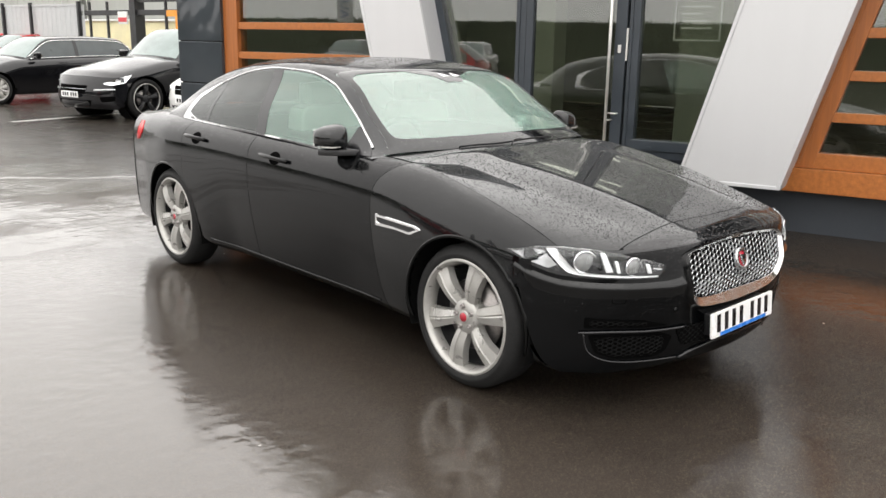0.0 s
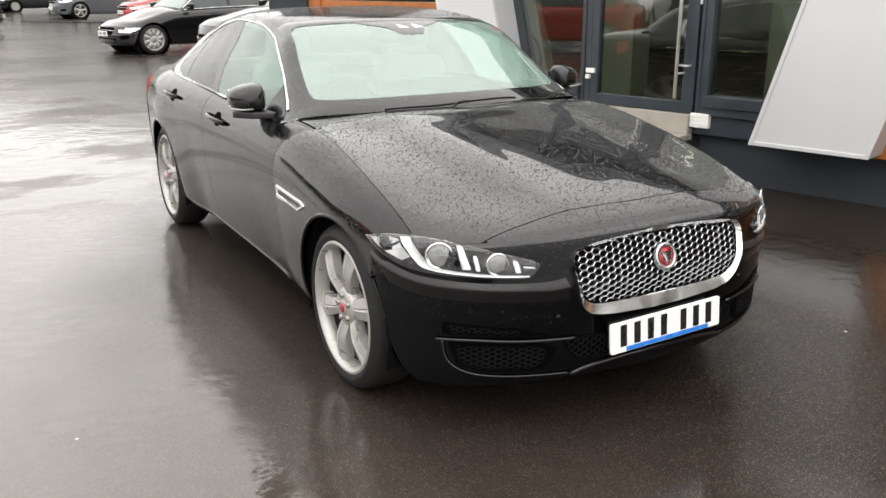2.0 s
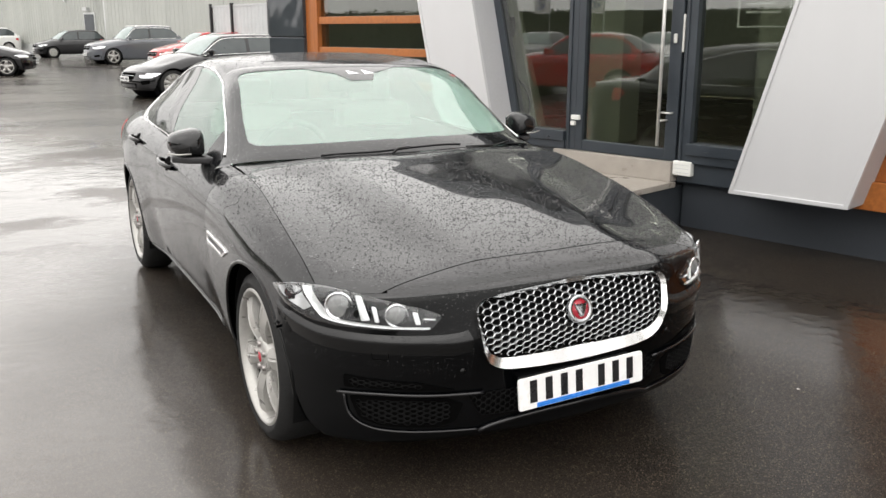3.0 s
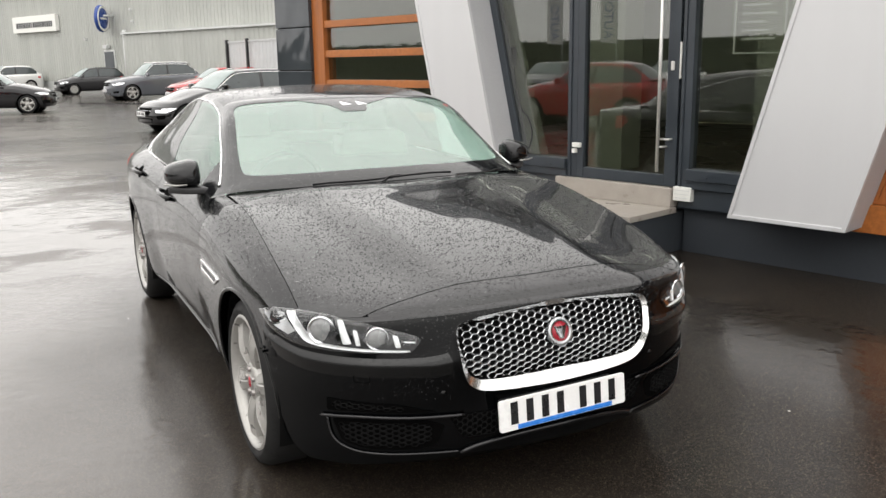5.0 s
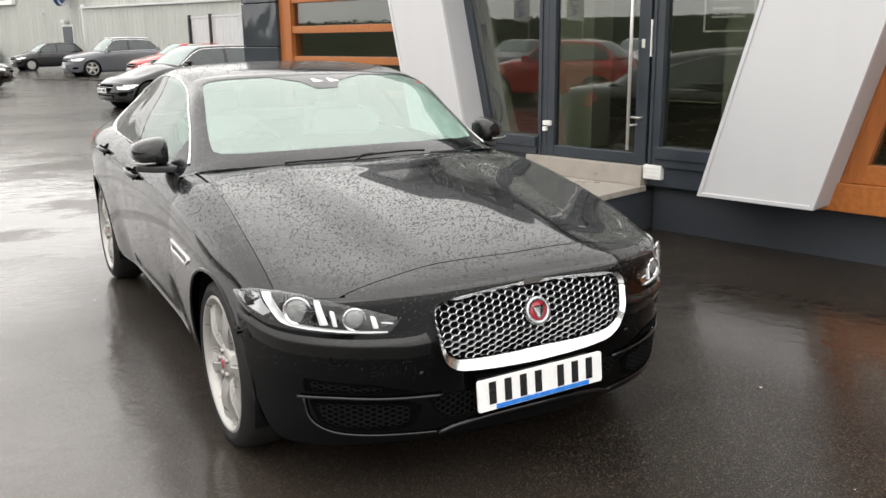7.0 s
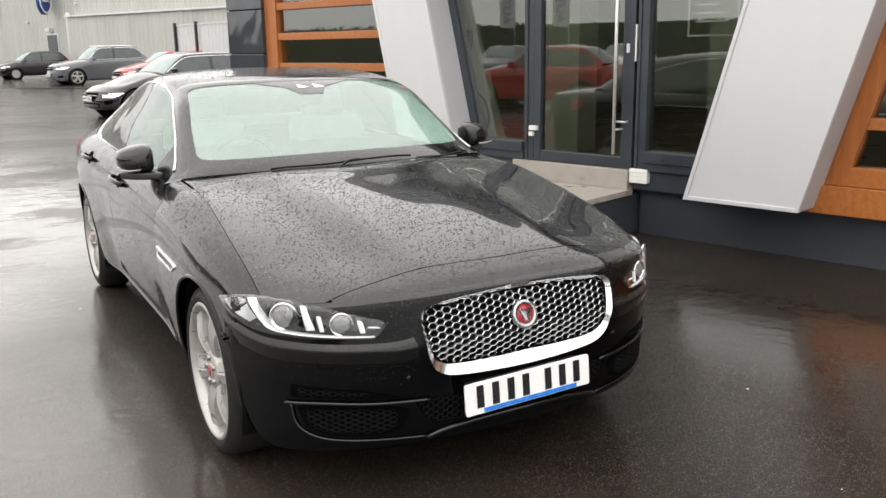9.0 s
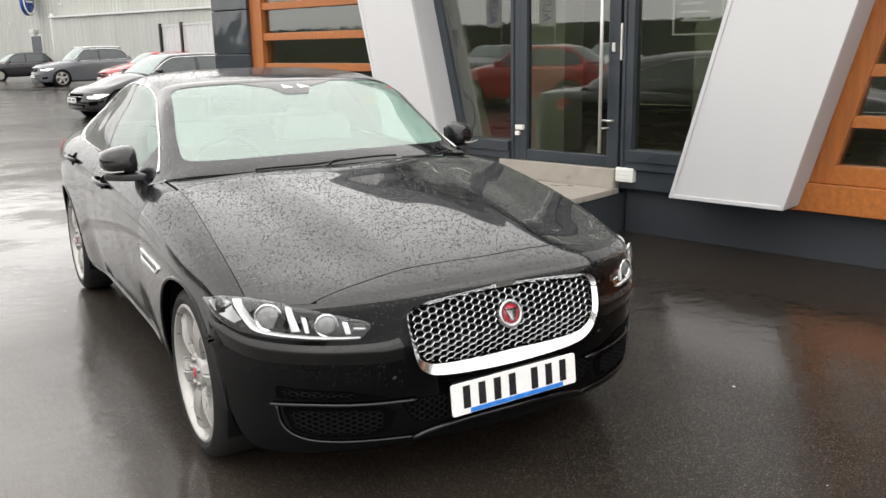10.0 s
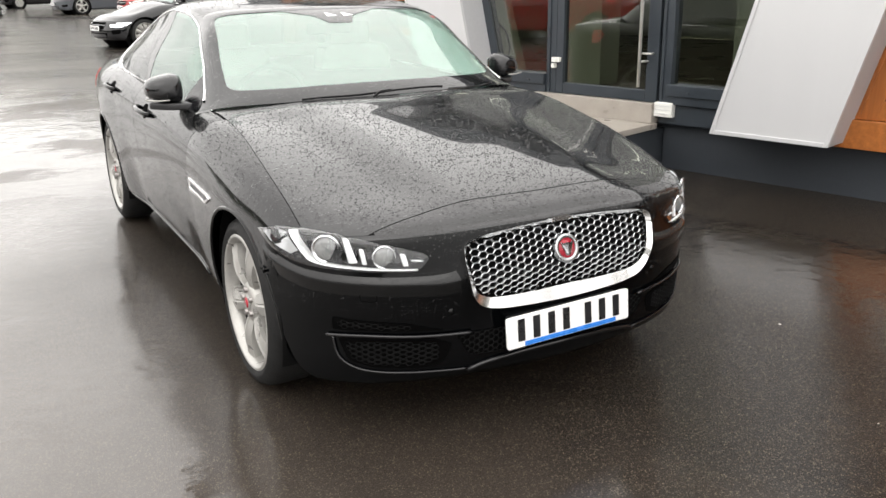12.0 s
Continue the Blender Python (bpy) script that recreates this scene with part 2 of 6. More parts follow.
def timber(name, color, along=0):
    """Stained boards: long grain along one axis, with a satin lacquer."""
    s = Shade(name, color, 0.38, 0.0, Specular_IOR_Level=0.5)
    stretch = [28.0, 28.0, 28.0]
    stretch[along] = 1.6
    grain = s.noise(1.0, 6.0, 0.65, tuple(stretch))
    fine = s.noise(5.0, 3.0, 0.6, tuple(stretch))
    a, b = tuple(c * 0.72 for c in color), tuple(min(1, c * 1.22) for c in color)
    tone = s.mix(s.ramp(grain, 0, 1, 0.3, 0.7), a, b)
    info = s.tree.nodes.new("ShaderNodeObjectInfo")
    tone = s.mix(s.math("MULTIPLY", info.outputs["Random"], 0.25), tone, tuple(c * 0.8 for c in color))
    s.color(tone)
    s.rough(s.ramp(fine, 0.28, 0.5))
    return s.bump(grain, 0.12, 0.002).mat


def cladding(name, color):
    s = Shade(name, color, 0.5, 0.0)
    streak = s.noise(1.0, 5.0, 0.6, (1.2, 1.2, 0.08))
    blot = s.noise(0.5, 4.0)
    s.color(s.mix(s.ramp(streak, 0, 0.55), color, tuple(c * 0.78 for c in color)))
    return s.rough(s.ramp(blot, 0.4, 0.65)).mat


def coated_panel(name, color):
    """Smooth coated metal sheet with faint rain streaks."""
    s = Shade(name, color, 0.34, 0.15)
    streak = s.noise(1.0, 4.0, 0.5, (9.0, 9.0, 0.5))
    return s.color(s.mix(s.ramp(streak, 0, 0.5), color, tuple(c * 0.97 for c in color))).mat


def wavy_panel(name, color):
    """Glossy facing panel that is not quite flat, so that what it mirrors wavers."""
    s = Shade(name, color, 0.06, 0.0)
    blot = s.noise(1.3, 4.0)
    s.color(s.mix(s.ramp(blot, 0, 1), tuple(c * 0.85 for c in color), tuple(c * 1.12 for c in color)))
    s.rough(s.ramp(s.noise(5.0, 3.0), 0.04, 0.11))
    return s.bump(s.noise(1.6, 2.0, 0.4, (1.6, 1.6, 1.0)), 0.5, 0.05).mat


M = {
    "asphalt": wet_asphalt(),
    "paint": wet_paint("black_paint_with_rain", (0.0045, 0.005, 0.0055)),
    # darker copy of the black paint, with the sides' shade in its colour
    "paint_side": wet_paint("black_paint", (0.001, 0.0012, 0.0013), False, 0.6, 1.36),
    "bg_black": wet_paint("parked_black_paint", (0.006, 0.006, 0.007), False),
    "bg_red": wet_paint("parked_red_paint", (0.30, 0.014, 0.014), False),
    "bg_grey": wet_paint("parked_grey_paint", (0.085, 0.09, 0.10), False),
    "bg_white": wet_paint("parked_white_paint", (0.72, 0.72, 0.70), False),
    "chrome": speckled("polished_chrome", (0.82, 0.82, 0.82), 0.10, 0.06, 8, 120, 1.0, 0.0),
    "trim": speckled("bright_trim", (0.66, 0.66, 0.66), 0.28, 0.05, 8, 120, 0.55, 0.0),
    "surround": speckled("soft_chrome", (0.88, 0.88, 0.88), 0.17, 0.05, 8, 120, 1.0, 0.0),
    "grille_chrome": speckled("satin_chrome", (0.44, 0.45, 0.46), 0.24, 0.1, 20, 150, 1.0, 0.0),
    "alloy": speckled("silver_alloy", (0.38, 0.372, 0.352), 0.34, 0.10, 12, 140, 0.45, 0.05, 0.001),
    "rubber": speckled("tyre_rubber", (0.018, 0.018, 0.018), 0.6, 0.3, 14, 120, 0.0, 0.25, 0.003, Specular_IOR_Level=0.15),
    "plastic": speckled("black_plastic", (0.010, 0.010, 0.011), 0.38, 0.3, 20, 200, 0.0, 0.2, 0.002),
    "gloss_black": speckled("gloss_black_plastic", (0.006, 0.006, 0.007), 0.12, 0.2, 10, 100, 0.0, 0.0),
    # near-black that carries the shade in gaps and behind openings
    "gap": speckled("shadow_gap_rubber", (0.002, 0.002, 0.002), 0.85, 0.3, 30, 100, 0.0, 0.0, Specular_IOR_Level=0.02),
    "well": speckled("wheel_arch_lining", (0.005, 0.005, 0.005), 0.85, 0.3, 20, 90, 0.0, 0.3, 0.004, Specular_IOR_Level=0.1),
    "disc": speckled("brake_disc_steel", (0.30, 0.28, 0.27), 0.4, 0.25, 20, 160, 0.9, 0.1, 0.001),
    # part of the windscreen's veil stands in for its sky reflection
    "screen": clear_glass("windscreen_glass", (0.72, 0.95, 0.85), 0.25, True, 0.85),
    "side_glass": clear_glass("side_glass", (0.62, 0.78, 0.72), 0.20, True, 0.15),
    "privacy": clear_glass("privacy_glass", (0.13, 0.14, 0.14), 0.02, True, 0.2),
    "lamp_glass": clear_glass("headlamp_cover", (0.96, 0.97, 0.97), shine=0.0),
    # both parked-car glass tones hold mirrored sky; the windscreen's holds the most
    "bg_glass": speckled("parked_car_glass", (0.045, 0.054, 0.055), 0.05, 0.2, 3, 60, 0.0, 0.0),
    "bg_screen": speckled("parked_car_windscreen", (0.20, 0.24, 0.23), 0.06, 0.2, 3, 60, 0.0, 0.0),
    "lamp_white": speckled("lamp_reflector_white", (0.88, 0.89, 0.90), 0.30, 0.04, 30, 200, 0.0, 0.0),
    "lamp_chrome": speckled("lamp_reflector_chrome", (0.80, 0.81, 0.83), 0.16, 0.1, 30, 200, 1.0, 0.0),
    "lens": clear_glass("projector_lens", (0.86, 0.90, 0.92), shine=0.4),
    "red_lamp": speckled("red_tail_lamp", (0.50, 0.012, 0.014), 0.10, 0.2, 20, 100, 0.0, 0.0),
    "plate": speckled("plate_white_acrylic", (0.80, 0.80, 0.79), 0.22, 0.04, 10, 100, 0.0, 0.0),
    "ink": speckled("plate_black_print", (0.008, 0.008, 0.009), 0.3, 0.2, 20, 100, 0.0, 0.0),
    "blue": speckled("plate_blue_print", (0.03, 0.19, 0.62), 0.25, 0.1, 20, 100, 0.0, 0.0),
    "badge_red": speckled("badge_red_enamel", (0.36, 0.02, 0.035), 0.18, 0.2, 60, 200, 0.0, 0.0),
    "seat": speckled("pale_seat_leather", (0.30, 0.29, 0.26), 0.5, 0.15, 9, 120, 0.0, 0.2, 0.002),
    "dash": speckled("dashboard_plastic", (0.025, 0.026, 0.027), 0.55, 0.25, 9, 120, 0.0, 0.2, 0.002),
    "silver_panel": coated_panel("silver_grey_composite_panel", (0.57, 0.57, 0.575)),
    "silver_side": speckled("grey_panel_edge", (0.46, 0.46, 0.47), 0.4, 0.06, 2.0, 60, 0.15, 0.03, 0.001),
    "timber_x": timber("orange_stained_timber", (0.37, 0.122, 0.026), 1),
    "timber_z": timber("orange_stained_timber_upright", (0.35, 0.112, 0.024), 2),
    "anthracite": speckled("anthracite_window_frame", (0.030, 0.037, 0.045), 0.36, 0.12, 4, 90, 0.0, 0.05, 0.001),
    "dark_panel": wavy_panel("glossy_slate_panel", (0.040, 0.046, 0.052)),
    "plinth": speckled("dark_grey_plinth_render", (0.030, 0.035, 0.042), 0.5, 0.18, 2.0, 110, 0.0, 0.2, 0.003),
    "step": speckled("pale_concrete_step", (0.33, 0.30, 0.265), 0.32, 0.16, 5.0, 140, 0.0, 0.25, 0.003),
    "pane": clear_glass("showroom_glass", (0.74, 0.765, 0.72), shine=0.58),
    "steel": speckled("brushed_steel", (0.66, 0.65, 0.62), 0.42, 0.08, 20, 180, 0.6, 0.05, 0.001),
    "white_box": speckled("white_plastic", (0.74, 0.74, 0.70), 0.4, 0.06, 20, 120, 0.0, 0.0),
    "room_wall": speckled("pale_olive_showroom_wall", (0.28, 0.29, 0.23), 0.7, 0.08, 1.5, 80, 0.0, 0.1, 0.002),
    "room_floor": speckled("dark_showroom_floor", (0.10, 0.085, 0.06), 0.3, 0.15, 1.5, 70, 0.0, 0.05, 0.001),
    "room_white": speckled("white_display_board", (0.62, 0.62, 0.60), 0.5, 0.05, 3, 80, 0.0, 0.0),
    "shed": cladding("grey_green_metal_cladding", (0.42, 0.43, 0.40)),
    "shed_trim": speckled("pale_metal_trim", (0.55, 0.56, 0.55), 0.45, 0.08, 3, 80, 0.0, 0.0),
    "fence": speckled("grey_fence_steel", (0.50, 0.51, 0.51), 0.45, 0.1, 3, 80, 0.2, 0.0),
    "black_steel": speckled("black_steel", (0.014, 0.014, 0.015), 0.45, 0.2, 6, 90, 0.0, 0.0),
    "cream": speckled("cream_wash_bay_wall", (0.80, 0.74, 0.46), 0.5, 0.1, 2, 80, 0.0, 0.0),
    "sign_red": speckled("red_sign_print", (0.55, 0.03, 0.04), 0.4, 0.1, 5, 80, 0.0, 0.0),
    "sign_orange": speckled("orange_sign", (0.80, 0.30, 0.02), 0.4, 0.08, 5, 80, 0.0, 0.0),
    "sign_blue": speckled("blue_sign", (0.02, 0.06, 0.26), 0.3, 0.1, 5, 80, 0.0, 0.0),
    "seam": speckled("wet_silt_seam", (0.06, 0.054, 0.047), 0.12, 0.3, 5, 80, 0.0, 0.2, 0.003, Coat_Weight=1.0, Coat_IOR=1.6, Coat_Roughness=0.03),
    "line": speckled("white_road_paint", (0.50, 0.49, 0.46), 0.3, 0.35, 8, 60, 0.0, 0.2, 0.002),
    "hedge": speckled("dark_hedge_leaf", (0.05, 0.062, 0.034), 0.6, 0.4, 5, 40, 0.0, 0.3, 0.01),
    "roof_white": speckled("pale_sheet_roof", (0.55, 0.56, 0.57), 0.5, 0.08, 2, 80, 0.0, 0.0),
    "tube": glowing("strip_light_diffuser", (1.0, 0.97, 0.90), 4.8),
    "lamp_tray": speckled("lamp_tray_dark", (0.020, 0.020, 0.022), 0.2, 0.3, 30, 150, 0.0, 0.0),
    "lamp_lens": speckled("grey_projector_lens", (0.26, 0.265, 0.265), 0.14, 0.2, 40, 150, 0.3, 0.0),
    # same black paint on flank, wing and bumper, with shade put into it
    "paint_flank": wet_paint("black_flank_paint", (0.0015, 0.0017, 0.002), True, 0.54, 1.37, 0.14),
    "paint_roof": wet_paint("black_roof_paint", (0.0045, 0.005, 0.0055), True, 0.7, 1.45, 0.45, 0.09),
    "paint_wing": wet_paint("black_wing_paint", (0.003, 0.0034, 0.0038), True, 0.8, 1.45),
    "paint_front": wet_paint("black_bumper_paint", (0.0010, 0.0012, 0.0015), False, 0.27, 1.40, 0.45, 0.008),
    "bead_clear": clear_glass("clear_bead", (0.80, 0.84, 0.83), 0.12, False, 1.0),
    "film": speckled("clear_rain_bead", (0.012, 0.012, 0.013), 0.03, 0.1, 30, 100, 0.0, 0.0),
}

# ---------------------------------------------------------------- mesh tools
def mesh_of(name, verts, faces, smooth=False, mats=()):
    me = bpy.data.meshes.new(name)
    me.from_pydata([tuple(map(float, v)) for v in verts], [], [tuple(map(int, f)) for f in faces])
    me.validate()
    for m in mats:
        me.materials.append(m)
    if smooth:
        me.polygons.foreach_set("use_smooth", [True] * len(me.polygons))
    me.update()
    return me


def part(name, data, material, parent=None, label="", smooth=False, m=None):
    """One mesh object, from a bmesh or a mesh, as a part of a thing or as a thing of its own."""
    if isinstance(data, bmesh.types.BMesh):
        me = bpy.data.meshes.new(name)
        data.to_mesh(me)
        data.free()
        if smooth:
            me.polygons.foreach_set("use_smooth", [True] * len(me.polygons))
    else:
        me = data
    if material is not None and not len(me.materials):
        me.materials.append(material)
    ob = new(name, me)
    if m is not None:
        ob.matrix_basis = m
    if parent is not None:
        ob.parent = parent
    if label:
        ob["label"] = label
    return ob


def holder(name, m=None, **tags):
    ob = new(name)
    ob.empty_display_size = 0.1
    if m is not None:
        ob.matrix_basis = m
    return tagged(ob, **tags)


def add_box(bm, x0, x1, y0, y1, z0, z1, bevel=0.0):
    v = [bm.verts.new((x, y, z)) for x in (x0, x1) for y in (y0, y1) for z in (z0, z1)]
    f = [(0, 1, 3, 2), (4, 6, 7, 5), (0, 4, 5, 1), (2, 3, 7, 6), (0, 2, 6, 4), (1, 5, 7, 3)]
    faces = [bm.faces.new([v[i] for i in q]) for q in f]
    if bevel:
        edges = list({e for q in faces for e in q.edges})
        bmesh.ops.bevel(bm, geom=edges, offset=bevel, segments=2, profile=0.6, affect="EDGES")
    return faces


def box(x0, x1, y0, y1, z0, z1, bevel=0.004):
    bm = bmesh.new()
    add_box(bm, x0, x1, y0, y1, z0, z1, bevel)
    return bm


def prism(outline, y0, y1, bevel=0.0):
    """A flat outline of (x, z) points, given thickness from y0 to y1."""
    bm = bmesh.new()
    a = [bm.verts.new((x, y0, z)) for x, z in outline]
    b = [bm.verts.new((x, y1, z)) for x, z in outline]
    n = len(outline)
    faces = [bm.faces.new(a), bm.faces.new(b[::-1])]
    for i in range(n):
        faces.append(bm.faces.new((a[i], b[i], b[(i + 1) % n], a[(i + 1) % n])))
    bmesh.ops.recalc_face_normals(bm, faces=faces)
    if bevel:
        bmesh.ops.bevel(bm, geom=list(bm.edges), offset=bevel, segments=2, profile=0.6, affect="EDGES")
    return bm


def slab(outline, z0, z1, bevel=0.0):
    """A plan outline of (x, y) points, given height from z0 to z1."""
    bm = prism([(x, y) for x, y in outline], z0, z1, bevel)
    for v in bm.verts:
        v.co = Vector((v.co.x, v.co.z, v.co.y))
    bmesh.ops.recalc_face_normals(bm, faces=list(bm.faces))
    return bm


def tube(path, radius, sides=8, closed=False, flat=1.0):
    """A round bar along a path of points."""
    pts = [Vector(p) for p in path]
    verts, faces = [], []
    n = len(pts)
    side = None
    for i, p in enumerate(pts):
        a = pts[(i - 1) % n] if closed or i else p
        b = pts[(i + 1) % n] if closed or i < n - 1 else p
        d = (b - a).normalized()
        if side is None:
            side = d.orthogonal().normalized()
        side = (side - d * side.dot(d)).normalized()
        up = d.cross(side)
        for k in range(sides):
            w = 2 * math.pi * k / sides
            verts.append(p + radius * (math.cos(w) * side + flat * math.sin(w) * up))
    for i in range(n if closed else n - 1):
        for k in range(sides):
            a, b = i * sides + k, i * sides + (k + 1) % sides
            c, d = ((i + 1) % n) * sides + (k + 1) % sides, ((i + 1) % n) * sides + k
            faces.append((a, b, c, d))
    if not closed:
        faces.append(tuple(range(sides))[::-1])
        faces.append(tuple((n - 1) * sides + k for k in range(sides)))
    return mesh_of("tube", verts, faces, True)


def lathe(profile, steps=48, axis="x"):
    """Turns a profile of (along, radius) points round the x axis."""
    verts, faces = [], []
    n = len(profile)
    for i in range(steps):
        w = 2 * math.pi * i / steps
        for a, r in profile:
            verts.append((a, r * math.cos(w), r * math.sin(w)))
    for i in range(steps):
        for j in range(n - 1):
            a, b = i * n + j, i * n + j + 1
            c, d = ((i + 1) % steps) * n + j + 1, ((i + 1) % steps) * n + j
            faces.append((a, b, c, d))
    if axis == "z":
        verts = [(y, z, x) for x, y, z in verts]
    if axis == "y":
        verts = [(y, x, z) for x, y, z in verts]
        faces = [f[::-1] for f in faces]
    return mesh_of("turned", verts, faces, True)


def glide(*keys):
    """A smooth curve through (position, value) keys, with no overshoot."""
    xs, ys = np.array([k[0] for k in keys], float), np.array([k[1] for k in keys], float)
    if len(xs) < 3:
        return lambda x: np.interp(x, xs, ys)
    h, d = np.diff(xs), np.diff(ys) / np.diff(xs)
    m = np.zeros_like(ys)
    for i in range(1, len(xs) - 1):
        if d[i - 1] * d[i] > 0:
            w1, w2 = 2 * h[i] + h[i - 1], h[i] + 2 * h[i - 1]
            m[i] = (w1 + w2) / (w1 / d[i - 1] + w2 / d[i])
    m[0], m[-1] = d[0], d[-1]

    def at(x):
        x = np.clip(x, xs[0], xs[-1])
        i = np.clip(np.searchsorted(xs, x) - 1, 0, len(h) - 1)
        t = (x - xs[i]) / h[i]
        return ((1 + 2 * t) * (1 - t) ** 2 * ys[i] + t * (1 - t) ** 2 * h[i] * m[i] + t * t * (3 - 2 * t) * ys[i + 1] + t * t * (t - 1) * h[i] * m[i + 1])

    return at


def smooth_loop(points, n, closed=True):
    """n even points along a rounded line through the given ones."""
    p = np.asarray(points, float)
    k = len(p)
    out = []
    spans = k if closed else k - 1
    for s in range(spans):
        a, b = p[s], p[(s + 1) % k]
        z = p[(s - 1) % k] if closed or s else 2 * a - b
        c = p[(s + 2) % k] if closed or s + 2 < k else 2 * b - a
        for t in np.linspace(0, 1, 24, endpoint=False):
            out.append(0.5 * (2 * a + (b - z) * t + (2 * z - 5 * a + 4 * b - c) * t * t + (3 * a - z - 3 * b + c) * t ** 3))
    if closed:
        out.append(p[0])
    else:
        out.append(p[-1])
    out = np.array(out)
    d = np.r_[0, np.cumsum(np.linalg.norm(np.diff(out, axis=0), axis=1))]
    t = np.linspace(0, d[-1], n, endpoint=not closed)
    return np.stack([np.interp(t, d, out[:, j]) for j in range(out.shape[1])], 1)


def rounded(points, radii, steps=5):
    """A polygon with its corners rounded."""
    out = []
    n = len(points)
    for i in range(n):
        p, a, b = (np.array(points[j % n], float) for j in (i, i - 1, i + 1))
        r = radii[i] if hasattr(radii, "__len__") else radii
        u, v = (a - p) / np.linalg.norm(a - p), (b - p) / np.linalg.norm(b - p)
        s, e = p + u * r, p + v * r
        for t in np.linspace(0, 1, steps):
            out.append((1 - t) ** 2 * s + 2 * t * (1 - t) * p + t * t * e)
    return np.array(out)

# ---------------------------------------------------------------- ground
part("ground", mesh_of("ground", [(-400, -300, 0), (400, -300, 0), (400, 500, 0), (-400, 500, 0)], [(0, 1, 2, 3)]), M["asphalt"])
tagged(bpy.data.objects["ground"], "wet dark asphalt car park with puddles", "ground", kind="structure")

# ---------------------------------------------------------------- showroom facade
# local axes of the facade: x along the wall, y into the building, z up
FACE = Matrix.Translation((2.82, 3.02, 0)) @ Matrix.Rotation(radians(16.3 - 90), 4, "Z")
TOP = 3.02
FLOOR = 0.53


def built(name, label, category):
    return holder(name, FACE, label=label, category=category, kind="structure")


def lean_left(z):
    """The inner edge of the panel that leans away to the one side."""
    return -0.69 - 0.245 * (z - 0.4)


def lean_right(z):
    return 1.59 + 0.275 * (z - 0.4)


plinth = built("plinth", "dark grey rendered plinth under the showroom windows", "plinth")
part("plinth_block", box(-3.92, 0.98, 0.16, 0.46, -0.05, 0.372, 0.006), M["plinth"], plinth)
part("plinth_block", box(0.985, 14.0, 0.12, 0.46, -0.05, 0.372, 0.006), M["plinth"], plinth)
part("ledge", box(0.98, 1.75, 0.02, 0.3, 0.372, 0.53, 0.008), M["anthracite"], plinth)
part("ledge", box(-0.95, -0.12, 0.02, 0.3, 0.372, 0.53, 0.008), M["anthracite"], plinth)

landing = built("entrance_step", "pale concrete entrance step in front of the glass door", "step")
part("threshold", box(-0.22, 0.96, -0.05, 0.4, 0.372, FLOOR, 0.006), M["step"], landing)
part("tread", box(-0.8, 0.975, -0.62, 0.02, 0.325, 0.372, 0.006), M["step"], landing)
part("riser", box(-0.76, 0.955, -0.58, 0.16, 0.0, 0.325, 0.004), M["plinth"], landing)


def timber_window(name, edge_low, edge_high, far, sign):
    """A timber window wall with level rails; one side follows the leaning panel, the other is upright."""
    w = built(name, "orange-stained timber window wall with level rails", "window")

    def side(z):
        return edge_low + (edge_high - edge_low) * (z - 0.36) / (TOP - 0.36)

    def strip(n, z0, z1, d0, d1, mat, grow=0.0):
        pts = [(side(z0) - sign * grow, z0), (side(z1) - sign * grow, z1), (far, z1), (far, z0)]
        if sign < 0:
            pts = pts[::-1]
        return part(n, prism(pts, d0, d1, 0.006), mat, w)

    strip("sill", 0.365, 0.56, -0.035, 0.22, M["timber_x"])
    strip("rail", 0.562, 0.69, 0.0, 0.16, M["timber_x"])
    z, rails = 0.982, []
    while z < TOP - 0.1:
        strip("rail", z - 0.039, z + 0.039, 0.012, 0.10, M["timber_x"])
        rails.append(z)
        z += 0.331
    lows = [0.69] + [r + 0.039 for r in rails]
    highs = [r - 0.039 for r in rails] + [TOP]
    for a, b in zip(lows, highs):
        strip("pane", a, b, 0.052, 0.060, M["pane"]).visible_shadow = False
    post = 0.20
    pts = [(side(0.56), 0.562), (side(TOP), TOP), (side(TOP) + sign * post, TOP), (side(0.56) + sign * post, 0.562)]
    part("post", prism(pts if sign > 0 else pts[::-1], -0.004, 0.15, 0.006), M["timber_z"], w)
    bead = [(side(0.56) + sign * 0.09, 0.60), (side(TOP) + sign * 0.09, TOP), (side(TOP) + sign * 0.104, TOP), (side(0.56) + sign * 0.104, 0.60)]
    part("bead", prism(bead if sign > 0 else bead[::-1], -0.016, 0.0, 0.003), M["timber_z"], w)
    return w


far_window = timber_window("window_1", lean_left(0.36) - 0.68, lean_left(TOP) - 0.68, -3.72, -1)
part("post", box(-3.935, -3.715, -0.004, 0.16, 0.3, TOP, 0.006), M["timber_z"], far_window)
near_window = timber_window("window_2", lean_right(0.36) + 0.78, lean_right(TOP) + 0.78, 9.0, 1)
for s in (4.9, 6.9):
    part("post", box(s, s + 0.14, -0.004, 0.15, 0.56, TOP, 0.006), M["timber_z"], near_window)

